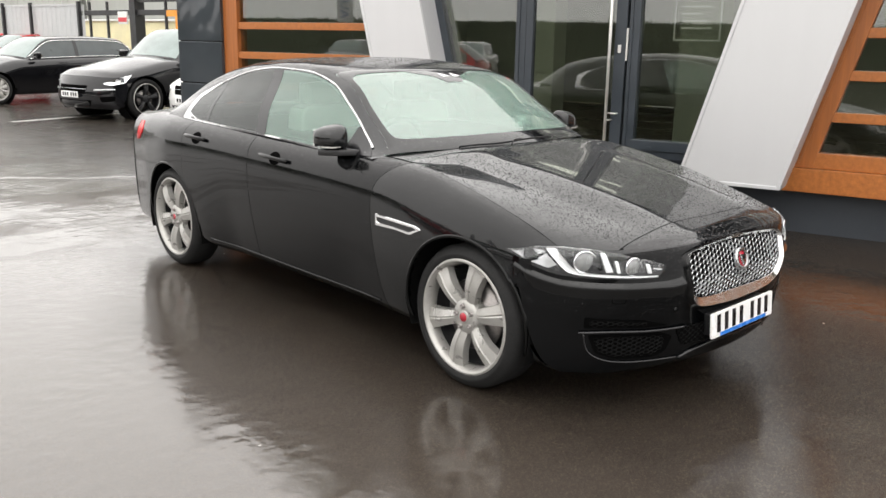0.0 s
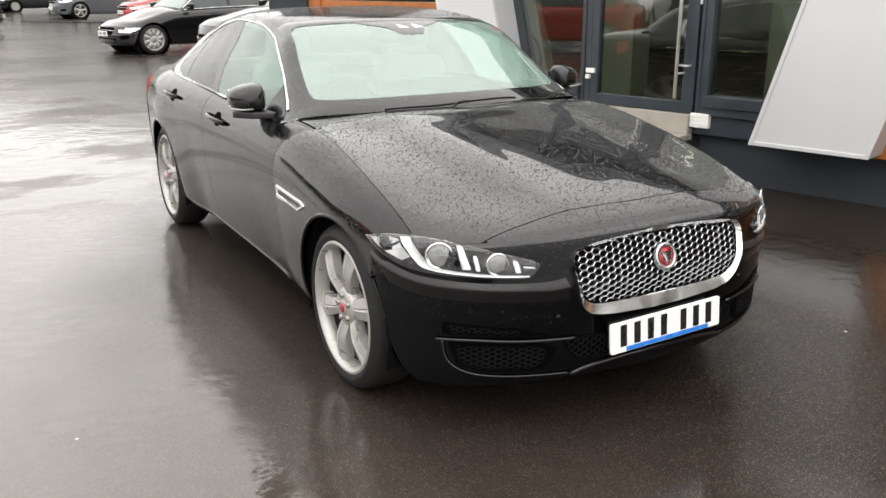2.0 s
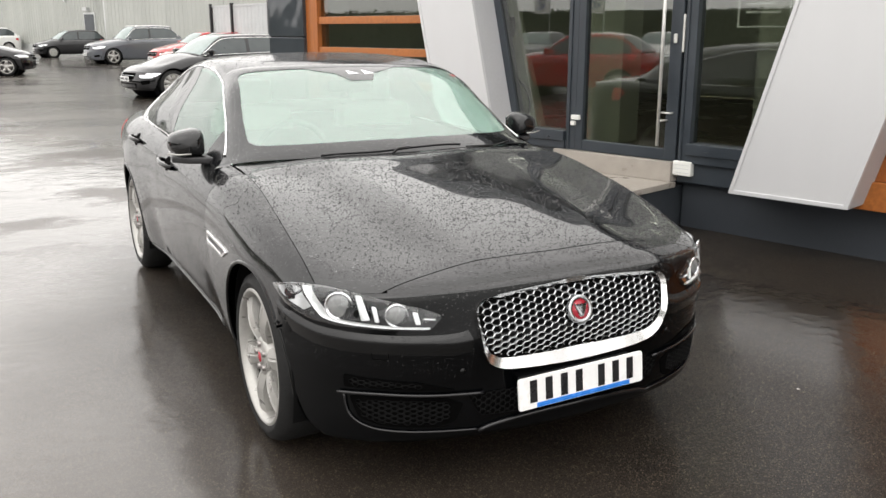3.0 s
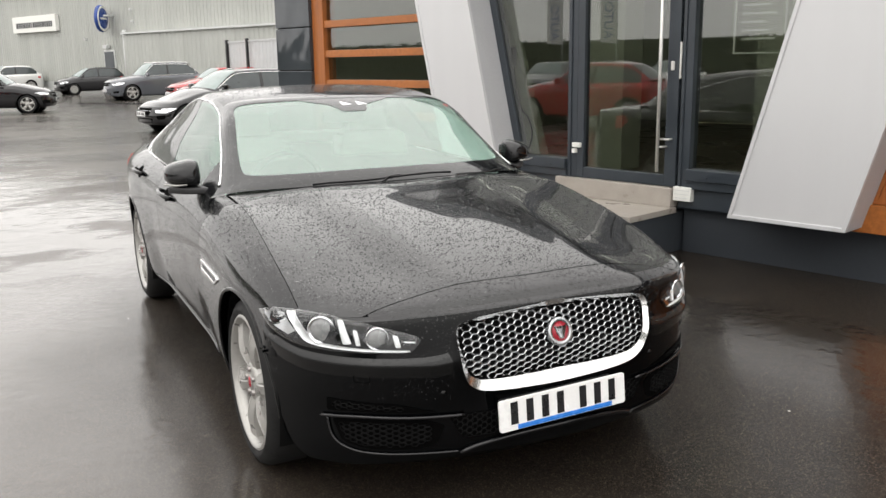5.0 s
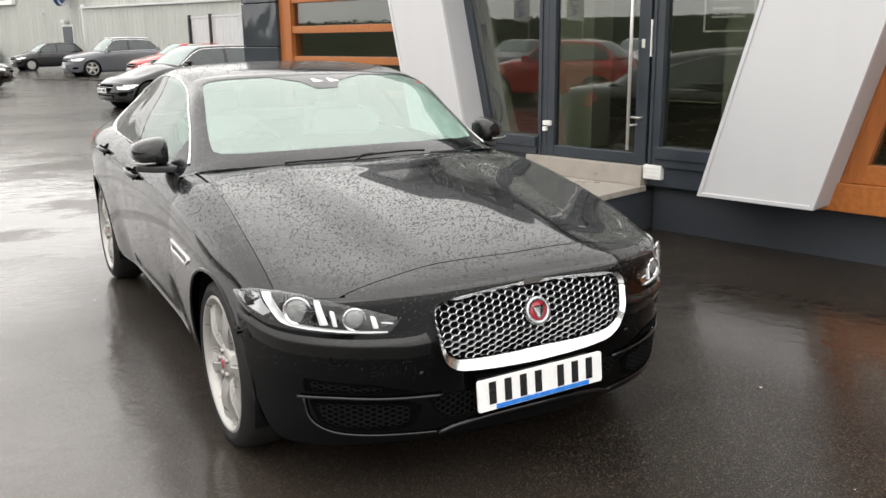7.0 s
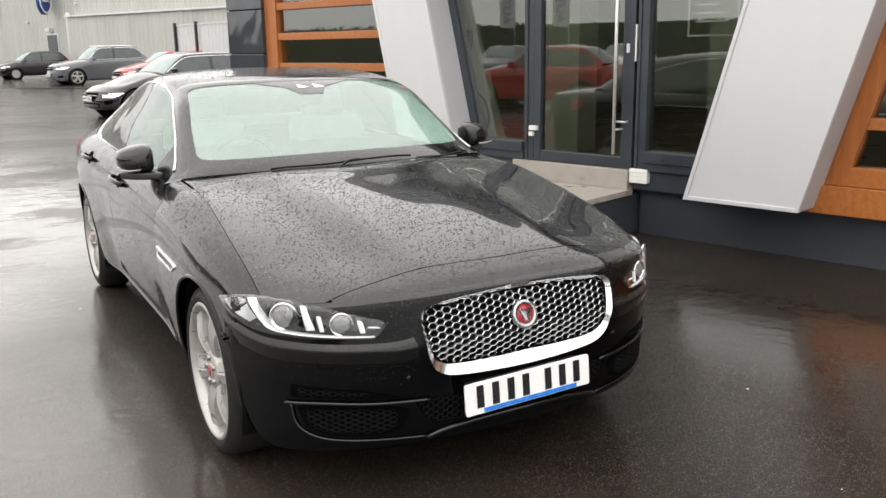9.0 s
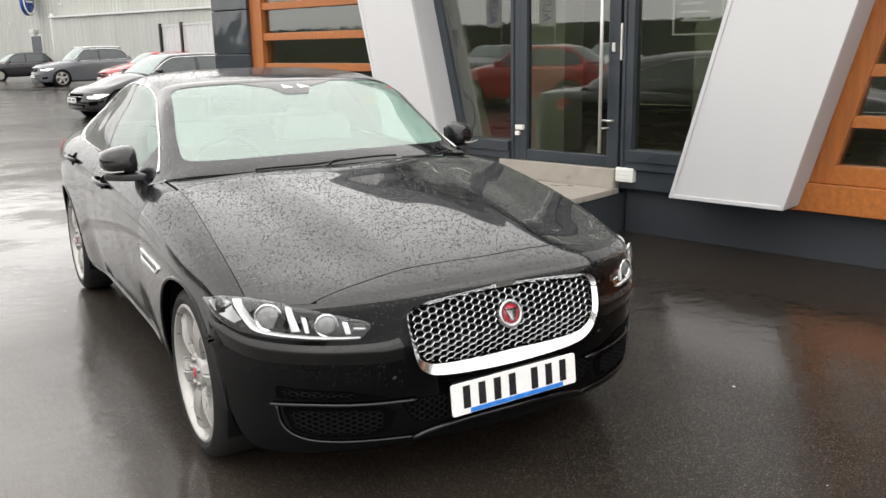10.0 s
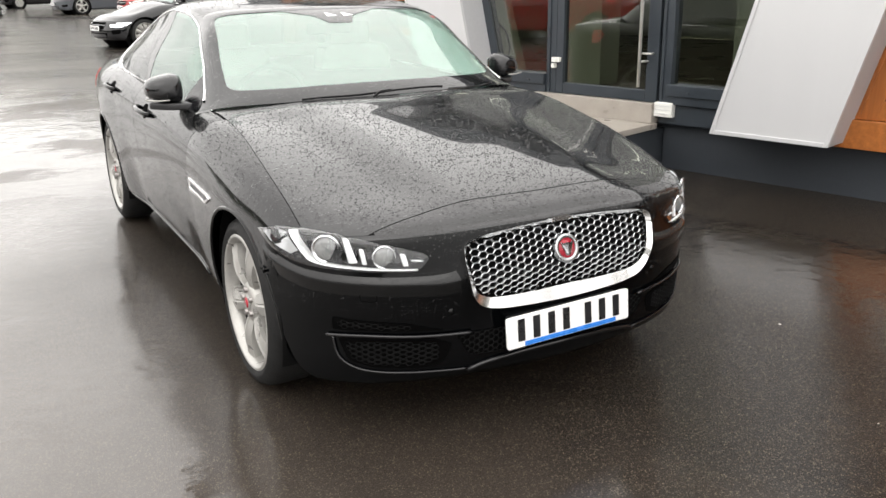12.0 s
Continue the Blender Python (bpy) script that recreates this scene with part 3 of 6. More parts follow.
for low, wall, wide, out in ((lean_left, -1, 0.72, -0.25), (lean_right, 1, 0.845, -0.292)):
    panel = built("leaning_panel", "silver-grey leaning column panel with a raised rim", "panel")
    z0, z1 = 0.40, TOP
    inner, outer = (low(z0), low(z1)), (low(z0) + wall * wide, low(z1) + wall * wide)
    pts = [(inner[0], z0), (outer[0], z0), (outer[1], z1), (inner[1], z1)]
    pts = pts if wall > 0 else pts[::-1]
    part("face", prism(pts, out, out + 0.022, 0.003), M["silver_panel"], panel)
    part("body", prism(pts, out + 0.022, 0.05, 0.004), M["silver_side"], panel)
    rim = 0.03
    for a, b in ((0, rim), (wide - rim, wide)):
        q = [(low(z0) + wall * a, z0), (low(z0) + wall * b, z0), (low(z1) + wall * b, z1), (low(z1) + wall * a, z1)]
        part("rim", prism(q if wall > 0 else q[::-1], out - 0.010, out + 0.002, 0.004), M["silver_panel"], panel)
    q = [(low(z0) + wall * rim, z0), (low(z0) + wall * (wide - rim), z0), (low(z0 + rim) + wall * (wide - rim), z0 + rim), (low(z0 + rim) + wall * rim, z0 + rim)]
    part("rim", prism(q if wall > 0 else q[::-1], out - 0.010, out + 0.002, 0.004), M["silver_panel"], panel)

pier = built("slate_pier", "glossy dark slate-grey panelled pier", "pier")
z = 0.0
for low, high in ((0.0, 0.478), (0.488, 0.966), (0.976, 1.455), (1.465, 1.950), (1.960, 2.45), (2.46, TOP)):
    part("panel", box(-4.64, -3.925, -0.05, 0.25, low, high, 0.008), M["dark_panel"], pier)
part("backing", box(-4.62, -3.94, -0.03, 0.30, 0.0, TOP, 0.0), M["gap"], pier)

# glazed screen beside the door
for name, left, right in (("window_3", None, -0.13), ("window_4", 1.085, None)):
    w = built(name, "fixed showroom glazing in an anthracite frame", "window")
    if left is None:
        glass = [(lean_left(0.69) - 0.06, 0.69), (right, 0.69), (right, TOP), (lean_left(TOP) - 0.06, TOP)]
        jamb = [(lean_left(0.53) - 0.02, 0.53), (lean_left(0.53) + 0.075, 0.53), (lean_left(TOP) + 0.075, TOP), (lean_left(TOP) - 0.02, TOP)]
        sill = (-0.78, right)
        part("upright", box(-0.13, -0.025, 0.0, 0.11, FLOOR, TOP, 0.006), M["anthracite"], w)
        part("bead", box(-0.10, -0.085, -0.012, 0.0, FLOOR, TOP, 0.003), M["anthracite"], w)
    else:
        glass = [(left, 0.69), (lean_right(0.69) + 0.1, 0.69), (lean_right(TOP) + 0.1, TOP), (left, TOP)]
        jamb = [(lean_right(0.53) + 0.02, 0.53), (lean_right(0.53) + 0.16, 0.53), (lean_right(TOP) + 0.16, TOP), (lean_right(TOP) + 0.02, TOP)]
        sill = (left - 0.02, 1.80)
        part("upright", box(0.985, 1.085, 0.0, 0.11, FLOOR, TOP, 0.006), M["anthracite"], w)
        part("bead", box(1.0, 1.02, -0.012, 0.0, FLOOR, TOP, 0.003), M["anthracite"], w)
    part("pane", prism(glass, 0.05, 0.058), M["pane"], w).visible_shadow = False
    part("jamb", prism(jamb, 0.03 if left is None else 0.0, 0.13, 0.005), M["anthracite"], w)
    part("sill", box(*sill, -0.035, 0.12, 0.60, 0.688, 0.006), M["anthracite"], w)
    part("lower_sill", box(*sill, -0.015, 0.12, 0.532, 0.598, 0.006), M["anthracite"], w)
    mid = (sill[0] + sill[1]) / 2
    for x in (mid - 0.18, mid + 0.16):
        part("drain_cap", box(x - 0.014, x + 0.014, -0.045, -0.034, 0.625, 0.637, 0.003), M["anthracite"], w)

door = built("door_1", "closed glass entrance door in an anthracite frame", "door")
part("stile", box(-0.022, 0.05, -0.004, 0.07, FLOOR + 0.004, 2.66, 0.006), M["anthracite"], door)
part("stile", box(0.86, 0.965, -0.004, 0.07, FLOOR + 0.004, 2.66, 0.006), M["anthracite"], door)
part("bottom_rail", box(0.05, 0.86, -0.002, 0.066, FLOOR + 0.004, 0.625, 0.006), M["anthracite"], door)
part("top_rail", box(0.05, 0.86, -0.002, 0.066, 2.56, 2.66, 0.006), M["anthracite"], door)
part("pane", box(0.05, 0.86, 0.028, 0.036, 0.625, 2.56, 0.0), M["pane"], door).visible_shadow = False
part("pull_bar", tube([(0.846, -0.085, 0.655), (0.846, -0.085, 2.45)], 0.014, 12), M["steel"], door, "long brushed steel pull bar")
for zz in (0.85, 2.25):
    part("bar_mount", tube([(0.846, -0.085, zz), (0.875, 0.0, zz)], 0.009, 8), M["steel"], door)
part("lever", tube([(0.925, -0.01, 0.912), (0.925, -0.055, 0.912), (0.915, -0.06, 0.912), (0.84, -0.06, 0.914)], 0.0085, 10), M["steel"], door, "brushed steel lever")
part("keyhole_plate", box(0.895, 0.925, -0.016, -0.004, 1.445, 1.515, 0.006), M["steel"], door)
part("hinge", box(-0.05, 0.03, -0.038, -0.002, 0.795, 0.835, 0.006), M["white_box"], door, "white hinge cover")
part("hinge", box(-0.055, -0.015, -0.036, -0.002, 0.745, 0.782, 0.006), M["white_box"], door)
part("top_light_rail", box(-0.022, 0.965, 0.0, 0.1, 2.665, 2.78, 0.006), M["anthracite"], door)
part("top_light", box(-0.02, 0.965, 0.04, 0.048, 2.78, TOP, 0.0), M["pane"], door).visible_shadow = False
part("strike", box(0.968, 0.984, -0.01, 0.06, 1.38, 1.66, 0.003), M["steel"], door)

outlet = holder("wall_socket", FACE, label="small white weatherproof box beside the door", category="electrical box")
part("box", box(0.965, 1.125, -0.03, 0.05, 0.432, 0.545, 0.008), M["white_box"], outlet)
for k in range(3):
    part("groove", box(0.98, 1.11, -0.033, -0.028, 0.455 + k * 0.03, 0.459 + k * 0.03, 0.0), M["shed_trim"], outlet)

# the rest of the shell
parapet = built("wall_top", "grey metal band over the showroom windows", "wall")
part("fascia", box(-4.64, 14.0, -0.30, 0.4, TOP, TOP + 0.22, 0.01), M["anthracite"], parapet)
side_lining = built("wall_inside", "pale olive side wall inside the showroom", "wall")
part("wall", box(-4.396, -4.36, 0.3, 6.49, FLOOR, TOP - 0.004, 0.0), M["room_wall"], side_lining)
side_wall = built("wall_side", "dark slate side wall of the showroom", "wall")
part("wall", box(-4.62, -4.40, 0.25, 9.0, 0.0, TOP + 0.2, 0.01), M["dark_panel"], side_wall)
back_wall = built("wall_back", "pale olive back wall of the showroom", "wall")
part("wall", box(-4.4, 14.0, 6.5, 6.7, FLOOR, TOP, 0.0), M["room_wall"], back_wall)
part("wall", box(13.8, 14.0, 0.3, 6.5, 0.0, TOP, 0.0), M["room_wall"], back_wall)
room = built("floor", "dark polished showroom floor", "floor")
part("floor_slab", box(-4.4, 13.8, 0.12, 6.5, FLOOR - 0.16, FLOOR - 0.005, 0.0), M["room_floor"], room)
roof = built("ceiling", "pale showroom ceiling", "ceiling")
part("ceiling_slab", box(-4.64, 14.0, 0.12, 9.0, TOP, TOP + 0.2, 0.0), M["room_white"], roof)

column = holder("showroom_column", FACE, label="pale olive square column inside the showroom", category="column")
part("shaft", box(-0.40, -0.02, 0.65, 0.95, FLOOR, TOP, 0.01), M["room_wall"], column)
pale = holder("showroom_column", FACE, label="pale olive square column inside the showroom", category="column")
part("shaft", box(1.25, 1.72, 0.65, 0.95, FLOOR, TOP, 0.01), M["room_wall"], pale)
slope = holder("showroom_brace", FACE, label="pale leaning brace behind the glass", category="column")
part("shaft", prism([(-1.25, FLOOR), (-0.63, FLOOR), (-1.42, TOP), (-2.0, TOP)], 0.28, 0.40, 0.01), M["room_wall"], slope)
lead = holder("cable", FACE, label="black cable hanging in a loop behind the glass", category="cable")
part("lead", tube(smooth_loop([(-1.0, 0.27, 1.30), (-0.93, 0.27, 1.10), (-0.82, 0.27, 0.998), (-0.773, 0.27, 0.841), (-0.83, 0.27, 0.69), (-0.90, 0.27, 0.60), (-0.95, 0.27, 0.535)], 40, False), 0.008, 8), M["rubber"], lead)
speaker = holder("wall_box", FACE, label="small dark box fixed to the leaning brace behind the glass", category="box")
part("case", box(-1.08, -0.98, 0.22, 0.279, 1.48, 1.66, 0.012), M["plastic"], speaker)
part("face", box(-1.07, -0.99, 0.212, 0.220, 1.50, 1.64, 0.003), M["gap"], speaker)
board = holder("poster_frame", FACE, label="white framed notice hanging in the window", category="notice")
for q in ((1.36, 1.372, 1.56, 2.0), (1.75, 1.762, 1.56, 2.0), (1.372, 1.75, 1.56, 1.572), (1.372, 1.75, 1.99, 2.0)):
    part("frame", box(q[0], q[1], 0.075, 0.085, q[2], q[3], 0.0), M["room_white"], board)
for k in range(5):
    part("line_of_print", box(1.42, 1.68 - 0.04 * (k % 3), 0.082, 0.085, 1.66 + 0.06 * k, 1.675 + 0.06 * k, 0.0), M["room_white"], board)
for s in (-2.4, 0.4, 3.2, 6.0):
    for d in (1.1, 3.6):
        light = holder("strip_light", FACE, label="white ceiling strip light in the showroom", category="ceiling light", group="showroom strip lights")
        part("tray", box(s - 0.75, s + 0.75, d - 0.11, d + 0.11, TOP - 0.07, TOP, 0.01), M["white_box"], light)
        part("diffuser", box(s - 0.72, s + 0.72, d - 0.09, d + 0.09, TOP - 0.085, TOP - 0.07, 0.004), M["tube"], light)

# ---------------------------------------------------------------- car bodies
from mathutils.bvhtree import BVHTree


class Shape:
    """The skin of a car that faces -y, its front axle over the origin: a lower body with bowed cross-sections and a cabin over it."""

    def __init__(self, nose, tail, bow, tail_bow, half, crest, crest_x, top, mid_top, chin, gx, gz, roof, belt_drop=0.01, low=0.18, wheels=(0.0, 2.835), tyre=0.33, arch=0.372, rear_face=(), flat_nose=False, tuck=None, crease=None):
        self.nose, self.tail, self.bow_k, self.tail_k = nose, tail, bow, tail_bow
        self.half, self.crest, self.crest_x, self.top, self.mid_top = half, crest, crest_x, top, mid_top
        self.chin, self.gx, self.gz, self.roof, self.belt_drop, self.low = chin, gx, gz, roof, belt_drop, low
        self.wheels, self.tyre, self.arch = wheels, tyre, arch
        self.rear_face = rear_face
        self.flat_nose, self.tuck, self.crease = flat_nose, tuck, crease

    def sweep(self, x):
        r = np.abs(x) / 0.92
        bowed = 0.237 * r ** 2 + 0.308 * r ** 8
        return bowed + self.flatter(x) if self.flat_nose else bowed

    def flatter(self, x):
        """How far a flat grille lies behind the plain bow."""
        r = np.abs(x)
        return np.where(r < 0.45, 0.04 - 0.125 * r ** 2 + 1.048 * r ** 4 - 0.237 * (r / 0.92) ** 2 - 0.308 * (r / 0.92) ** 8, 0.0)

    def shift(self, u, x):
        front = np.clip((1.5 - u) / (1.5 - self.nose), 0, 1) * self.bow_k
        rear = np.clip((u - (self.tail - 1.2)) / 1.2, 0, 1) * self.tail_k
        return (front - rear) * self.sweep(x)

    def ctrl(self, u):
        y = u + self.shift(u, 0.9)
        w, zc, xc = float(self.half(y)), float(self.crest(y)), float(self.crest_x(y))
        t, m, b = float(self.top(u)), float(self.mid_top(u)), self.low
        k = float(self.tuck(y)) if self.tuck else 0.0
        return np.array([(0.5, b), (w - 0.075 - 0.03 * k, b), (w - 0.035 - 0.035 * k, b + 0.09), (w - 0.012 - 0.028 * k, b + 0.24), (w - 0.006 * k, 0.60), (w + 0.004, zc - 0.19), (w - 0.012, zc - 0.07),
                         (xc, zc), (xc - 0.07, zc + 0.35 * (m - zc)), (0.60, m), (0.40, 0.35 * m + 0.65 * t + 0.006), (0.20, t + 0.004), (0.0, t)])

    def at(self, u, t):
        """Points of one cross-section; t runs from 0 at the sill to 12 at the middle of the top."""
        c = self.ctrl(u)
        c = np.vstack([2 * c[0] - c[1], c, [(-c[-2][0], c[-2][1])]])
        t = np.asarray(t, float)
        i = np.clip(t.astype(int), 0, 11)
        f = (t - i)[:, None]
        p = ((1 - f) ** 3 * c[i] + (3 * f ** 3 - 6 * f ** 2 + 4) * c[i + 1] + (-3 * f ** 3 + 3 * f ** 2 + 3 * f + 1) * c[i + 2] + f ** 3 * c[i + 3]) / 6
        y = u + self.shift(u, p[:, 0])
        if self.crease:
            p[:, 1] += np.where(t > 7.5, self.crease(p[:, 0], y), 0.0)
        return np.stack([p[:, 0], y, p[:, 1]], 1)

    def u_for(self, y):
        """The section whose flank stands at y."""
        lo, hi = self.nose, self.tail
        for _ in range(40):
            mid = (lo + hi) / 2
            if mid + self.shift(mid, 0.9) < y:
                lo = mid
            else:
                hi = mid
        return (lo + hi) / 2

    def grid(self, ua, ub, ta, tb, du=0.022, nt=None):
        nu = max(2, int(abs(ub - ua) / du) + 1)
        nt = nt or max(2, int((tb - ta) * 5) + 1)
        ts = np.linspace(ta, tb, nt)
        return np.array([self.at(u, ts) for u in np.linspace(ua, ub, nu)])

    def face(self, ta, tb, front=True, rows=30, nt=None, ra=0.0, rb=1.0, cross=7.0):
        """The front or rear face, hung from the edge of the first or last section; r runs from 0 at the bottom to 1 at that edge."""
        u = self.nose if front else self.tail
        bulge = self.chin if front else self.rear_face
        nt = nt or max(2, int((tb - ta) * 5) + 1)
        top = self.at(u, np.linspace(ta, tb, nt))
        rs = np.linspace(ra, rb, rows)
        side = self.at(u, 1.2 + (cross - 1.2) * rs)
        edge = self.at(u, [cross])[0]
        sign = -1 if front else 1
        out = []
        for k, r in enumerate(rs):
            zr = (side[k, 2] - self.low) / (edge[2] - self.low)
            x = top[:, 0] * side[k, 0] / edge[0]
            z = self.low + (top[:, 2] - self.low) * zr
            fade = 1 - np.clip(np.abs(x) / 0.90, 0, 1) ** 4
            y = u + sign * bulge(zr) * fade + self.shift(u, x)
            if self.flat_nose and front:
                y = y - self.flatter(x) * (1 - np.clip((zr - 0.32) / 0.2, 0, 1))
            out.append(np.stack([x, y, z], 1))
        return np.array(out)

    # cabin
    def cabin_at(self, u, t):
        """One section of the cabin; t from 0 at the belt line to 7 at the middle of the roof."""
        bow = float(self.roof["bow"](u))
        y = u + bow * 1.02
        xb, zb = float(self.crest_x(y)) + 0.012, float(self.crest(y)) - self.belt_drop
        xr, zr, zt = float(self.gx(u)), float(self.gz(u)), float(self.roof["z"](u))
        zr = max(zr, zb + 0.01)
        c = np.array([(xb, zb), (xb + 0.36 * (xr - xb) + 0.016, zb + 0.40 * (zr - zb)), (xr + 0.022, zr - 0.22 * (zr - zb)), (xr - 0.004, zr), (xr - 0.075, zr + 0.6 * (zt - zr)), (0.36, zt - 0.006), (0.17, zt), (0.0, zt)])
        c = np.vstack([2 * c[0] - c[1], c, [(-c[-2][0], c[-2][1])]])
        t = np.asarray(t, float)
        i = np.clip(t.astype(int), 0, 6)
        f = (t - i)[:, None]
        p = ((1 - f) ** 3 * c[i] + (3 * f ** 3 - 6 * f ** 2 + 4) * c[i + 1] + (-3 * f ** 3 + 3 * f ** 2 + 3 * f + 1) * c[i + 2] + f ** 3 * c[i + 3]) / 6
        yy = u + bow * (p[:, 0] / 0.8) ** 2
        return np.stack([p[:, 0], yy, p[:, 1]], 1)

    def cabin_grid(self, ua, ub, ta, tb, du=0.022, nt=None):
        nu = max(2, int(abs(ub - ua) / du) + 1)
        nt = nt or max(2, int((tb - ta) * 6) + 1)
        ts = np.linspace(ta, tb, nt)
        return np.array([self.cabin_at(u, ts) for u in np.linspace(ua, ub, nu)])

    def ray_tree(self):
        """A tree of the whole skin, both sides, on which outlines are laid."""
        verts, faces = [], []
        for g in (self.grid(self.nose, self.tail, 0, 12), self.face(7, 12), self.face(7, 12, False), self.cabin_grid(self.roof["a"], self.roof["b"], 0, 7)):
            for s in (1, -1):
                base = len(verts)
                a, b = g.shape[:2]
                verts += [Vector((s * p[0], p[1], p[2])) for row in g for p in row]
                faces += [(base + i * b + j, base + (i + 1) * b + j, base + (i + 1) * b + j + 1, base + i * b + j + 1) for i in range(a - 1) for j in range(b - 1)]
        self.tree = BVHTree.FromPolygons(verts, faces)
        return self.tree


def sheet_mesh(name, grids, lip=0.0, cut=None):
    """One mesh from grids of points. lip turns the rims inwards; cut(points) moves points and says which to leave out."""
    verts, faces, normals = [], [], []
    for g in grids:
        a, b = g.shape[:2]
        du, dv = np.gradient(g, axis=0), np.gradient(g, axis=1)
        n = np.cross(du, dv)
        n /= np.maximum(np.linalg.norm(n, axis=2, keepdims=True), 1e-9)
        drop = np.zeros((a, b), bool)
        if cut is not None:
            g, drop = cut(g)
        base = len(verts)
        verts += list(g.reshape(-1, 3))
        normals += list(n.reshape(-1, 3))
        for i in range(a - 1):
            for j in range(b - 1):
                if not (drop[i, j] or drop[i + 1, j] or drop[i, j + 1] or drop[i + 1, j + 1]):
                    faces.append((base + i * b + j, base + (i + 1) * b + j, base + (i + 1) * b + j + 1, base + i * b + j + 1))
        if lip:
            ring = [(i, 0) for i in range(a)] + [(a - 1, j) for j in range(1, b)] + [(i, b - 1) for i in range(a - 2, -1, -1)] + [(0, j) for j in range(b - 2, 0, -1)]
            base = len(verts)
            for i, j in ring:
                verts += [g[i, j], g[i, j] - n[i, j] * lip]
                normals += [n[i, j], n[i, j]]
            k = len(ring)
            for q in range(k):
                p, r = ring[q], ring[(q + 1) % k]
                if not (drop[p] or drop[r]):
                    c, d = base + 2 * q, base + 2 * ((q + 1) % k)
                    faces.append((c, d, d + 1, c + 1))
    me = mesh_of(name, verts, faces, True)
    if len(me.vertices) == len(normals):
        me.normals_split_custom_set_from_vertices([tuple(map(float, q)) for q in normals])
    return me


def flipped(g):
    """The other side's grid."""
    m = g[:, ::-1].copy()
    m[..., 0] *= -1
    return m


def outward(g):
    """Orders a grid so that its faces look away from the car's middle."""
    a, b = g.shape[0] // 2, g.shape[1] // 2
    n = np.cross(g[min(a + 1, g.shape[0] - 1), b] - g[max(a - 1, 0), b], g[a, min(b + 1, g.shape[1] - 1)] - g[a, max(b - 1, 0)])
    away = g[a, b] - np.array([0, 1.4, 0.6])
    return g if n @ away > 0 else g[:, ::-1]


def whole(g):
    """A grid whose last column is on the middle line, doubled to both sides."""
    m = g[:, -2::-1].copy()
    m[..., 0] *= -1
    return outward(np.concatenate([g, m], 1))


class Skin:
    """Lays flat outlines on the skin of a car."""

    def __init__(self, shape, view):
        self.tree, self.view = shape.tree, view

    def ray(self, a, b):
        if self.view == "front":
            return Vector((a, -4, b)), Vector((0, 1, 0))
        if self.view == "rear":
            return Vector((a, 8, b)), Vector((0, -1, 0))
        if self.view == "right":
            return Vector((-4, a, b)), Vector((1, 0, 0))
        if self.view == "left":
            return Vector((4, a, b)), Vector((-1, 0, 0))
        if self.view == "top":
            return Vector((a, b, 4)), Vector((0, 0, -1))
        w = a / 0.5
        s = -1 if self.view == "corner_right" else 1
        d = Vector((s * math.sin(w), -math.cos(w), 0))
        return Vector((s * 0.40, -0.05, b)) + 4 * d, -d

    def at(self, a, b, lift=0.0):
        o, d = self.ray(a, b)
        p, n, *_ = self.tree.ray_cast(o, d)
        if p is None:
            p, n, *_ = self.tree.find_nearest(o + d * (o.length - 0.9))
        if n.dot(d) > 0:
            n = -n
        return p + n * lift

    def patch(self, outline, lift=0.002, cell=0.03, thick=0.0):
        bm = bmesh.new()
        vs = [bm.verts.new((a, b, 0)) for a, b in outline]
        bm.faces.new(vs)
        pts = np.array(outline)
        for axis in (0, 1):
            lo, hi = pts[:, axis].min(), pts[:, axis].max()
            for q in np.arange(lo + cell, hi - cell * 0.3, cell):
                co, no = [0, 0, 0], [0, 0, 0]
                co[axis], no[axis] = q, 1
                bmesh.ops.bisect_plane(bm, geom=list(bm.verts) + list(bm.edges) + list(bm.faces), dist=1e-5, plane_co=co, plane_no=no)
        bmesh.ops.triangulate(bm, faces=[f for f in bm.faces if len(f.verts) > 4])
        rim = [e for e in bm.edges if e.is_boundary]
        ways = {}
        for v in bm.verts:
            a, b = v.co.x, v.co.y
            top = self.at(a, b, lift)
            ways[v] = self.at(a, b, lift - thick) if thick else None
            v.co = top
        face = bm.faces[:][0]
        o, d = self.ray(*pts.mean(0))
        for f in bm.faces:
            f.normal_update()
            if f.normal.dot(d) > 0:
                f.normal_flip()
        if thick:
            low = {}
            for e in rim:
                for v in e.verts:
                    if v not in low:
                        low[v] = bm.verts.new(ways[v])
            for e in rim:
                a, b = e.verts
                bm.faces.new((a, b, low[b], low[a]))
        return bm

    def band(self, outer, inside, low=-0.004, high=0.012, round_=0.35, inner=1.0, closed=True):
        """A raised frame, or a strip with open ends, between two outlines with the same number of points."""
        outer, inside = np.asarray(outer), np.asarray(inside)
        rows = []
        for f, h in ((0.0, low), (0.0, high * 0.6), (round_ * 0.5, high), (1 - round_ * 0.3, high * inner), (1.0, high * inner * 0.6), (1.0, low)):
            rows.append([self.at(*(o + (i - o) * f), h) for o, i in zip(outer, inside)])
        n = len(outer)
        verts = [p for r in rows for p in r]
        faces = [(r * n + k, r * n + (k + 1) % n, (r + 1) * n + (k + 1) % n, (r + 1) * n + k) for r in range(len(rows) - 1) for k in range(n if closed else n - 1)]
        me = mesh_of("band", verts, faces, True)
        me.set_sharp_from_angle(angle=radians(28))
        return me

    def line(self, points, width=0.006, lift=0.003, closed=False, sides=6):
        return tube([self.at(a, b, lift) for a, b in points], width, sides, closed)


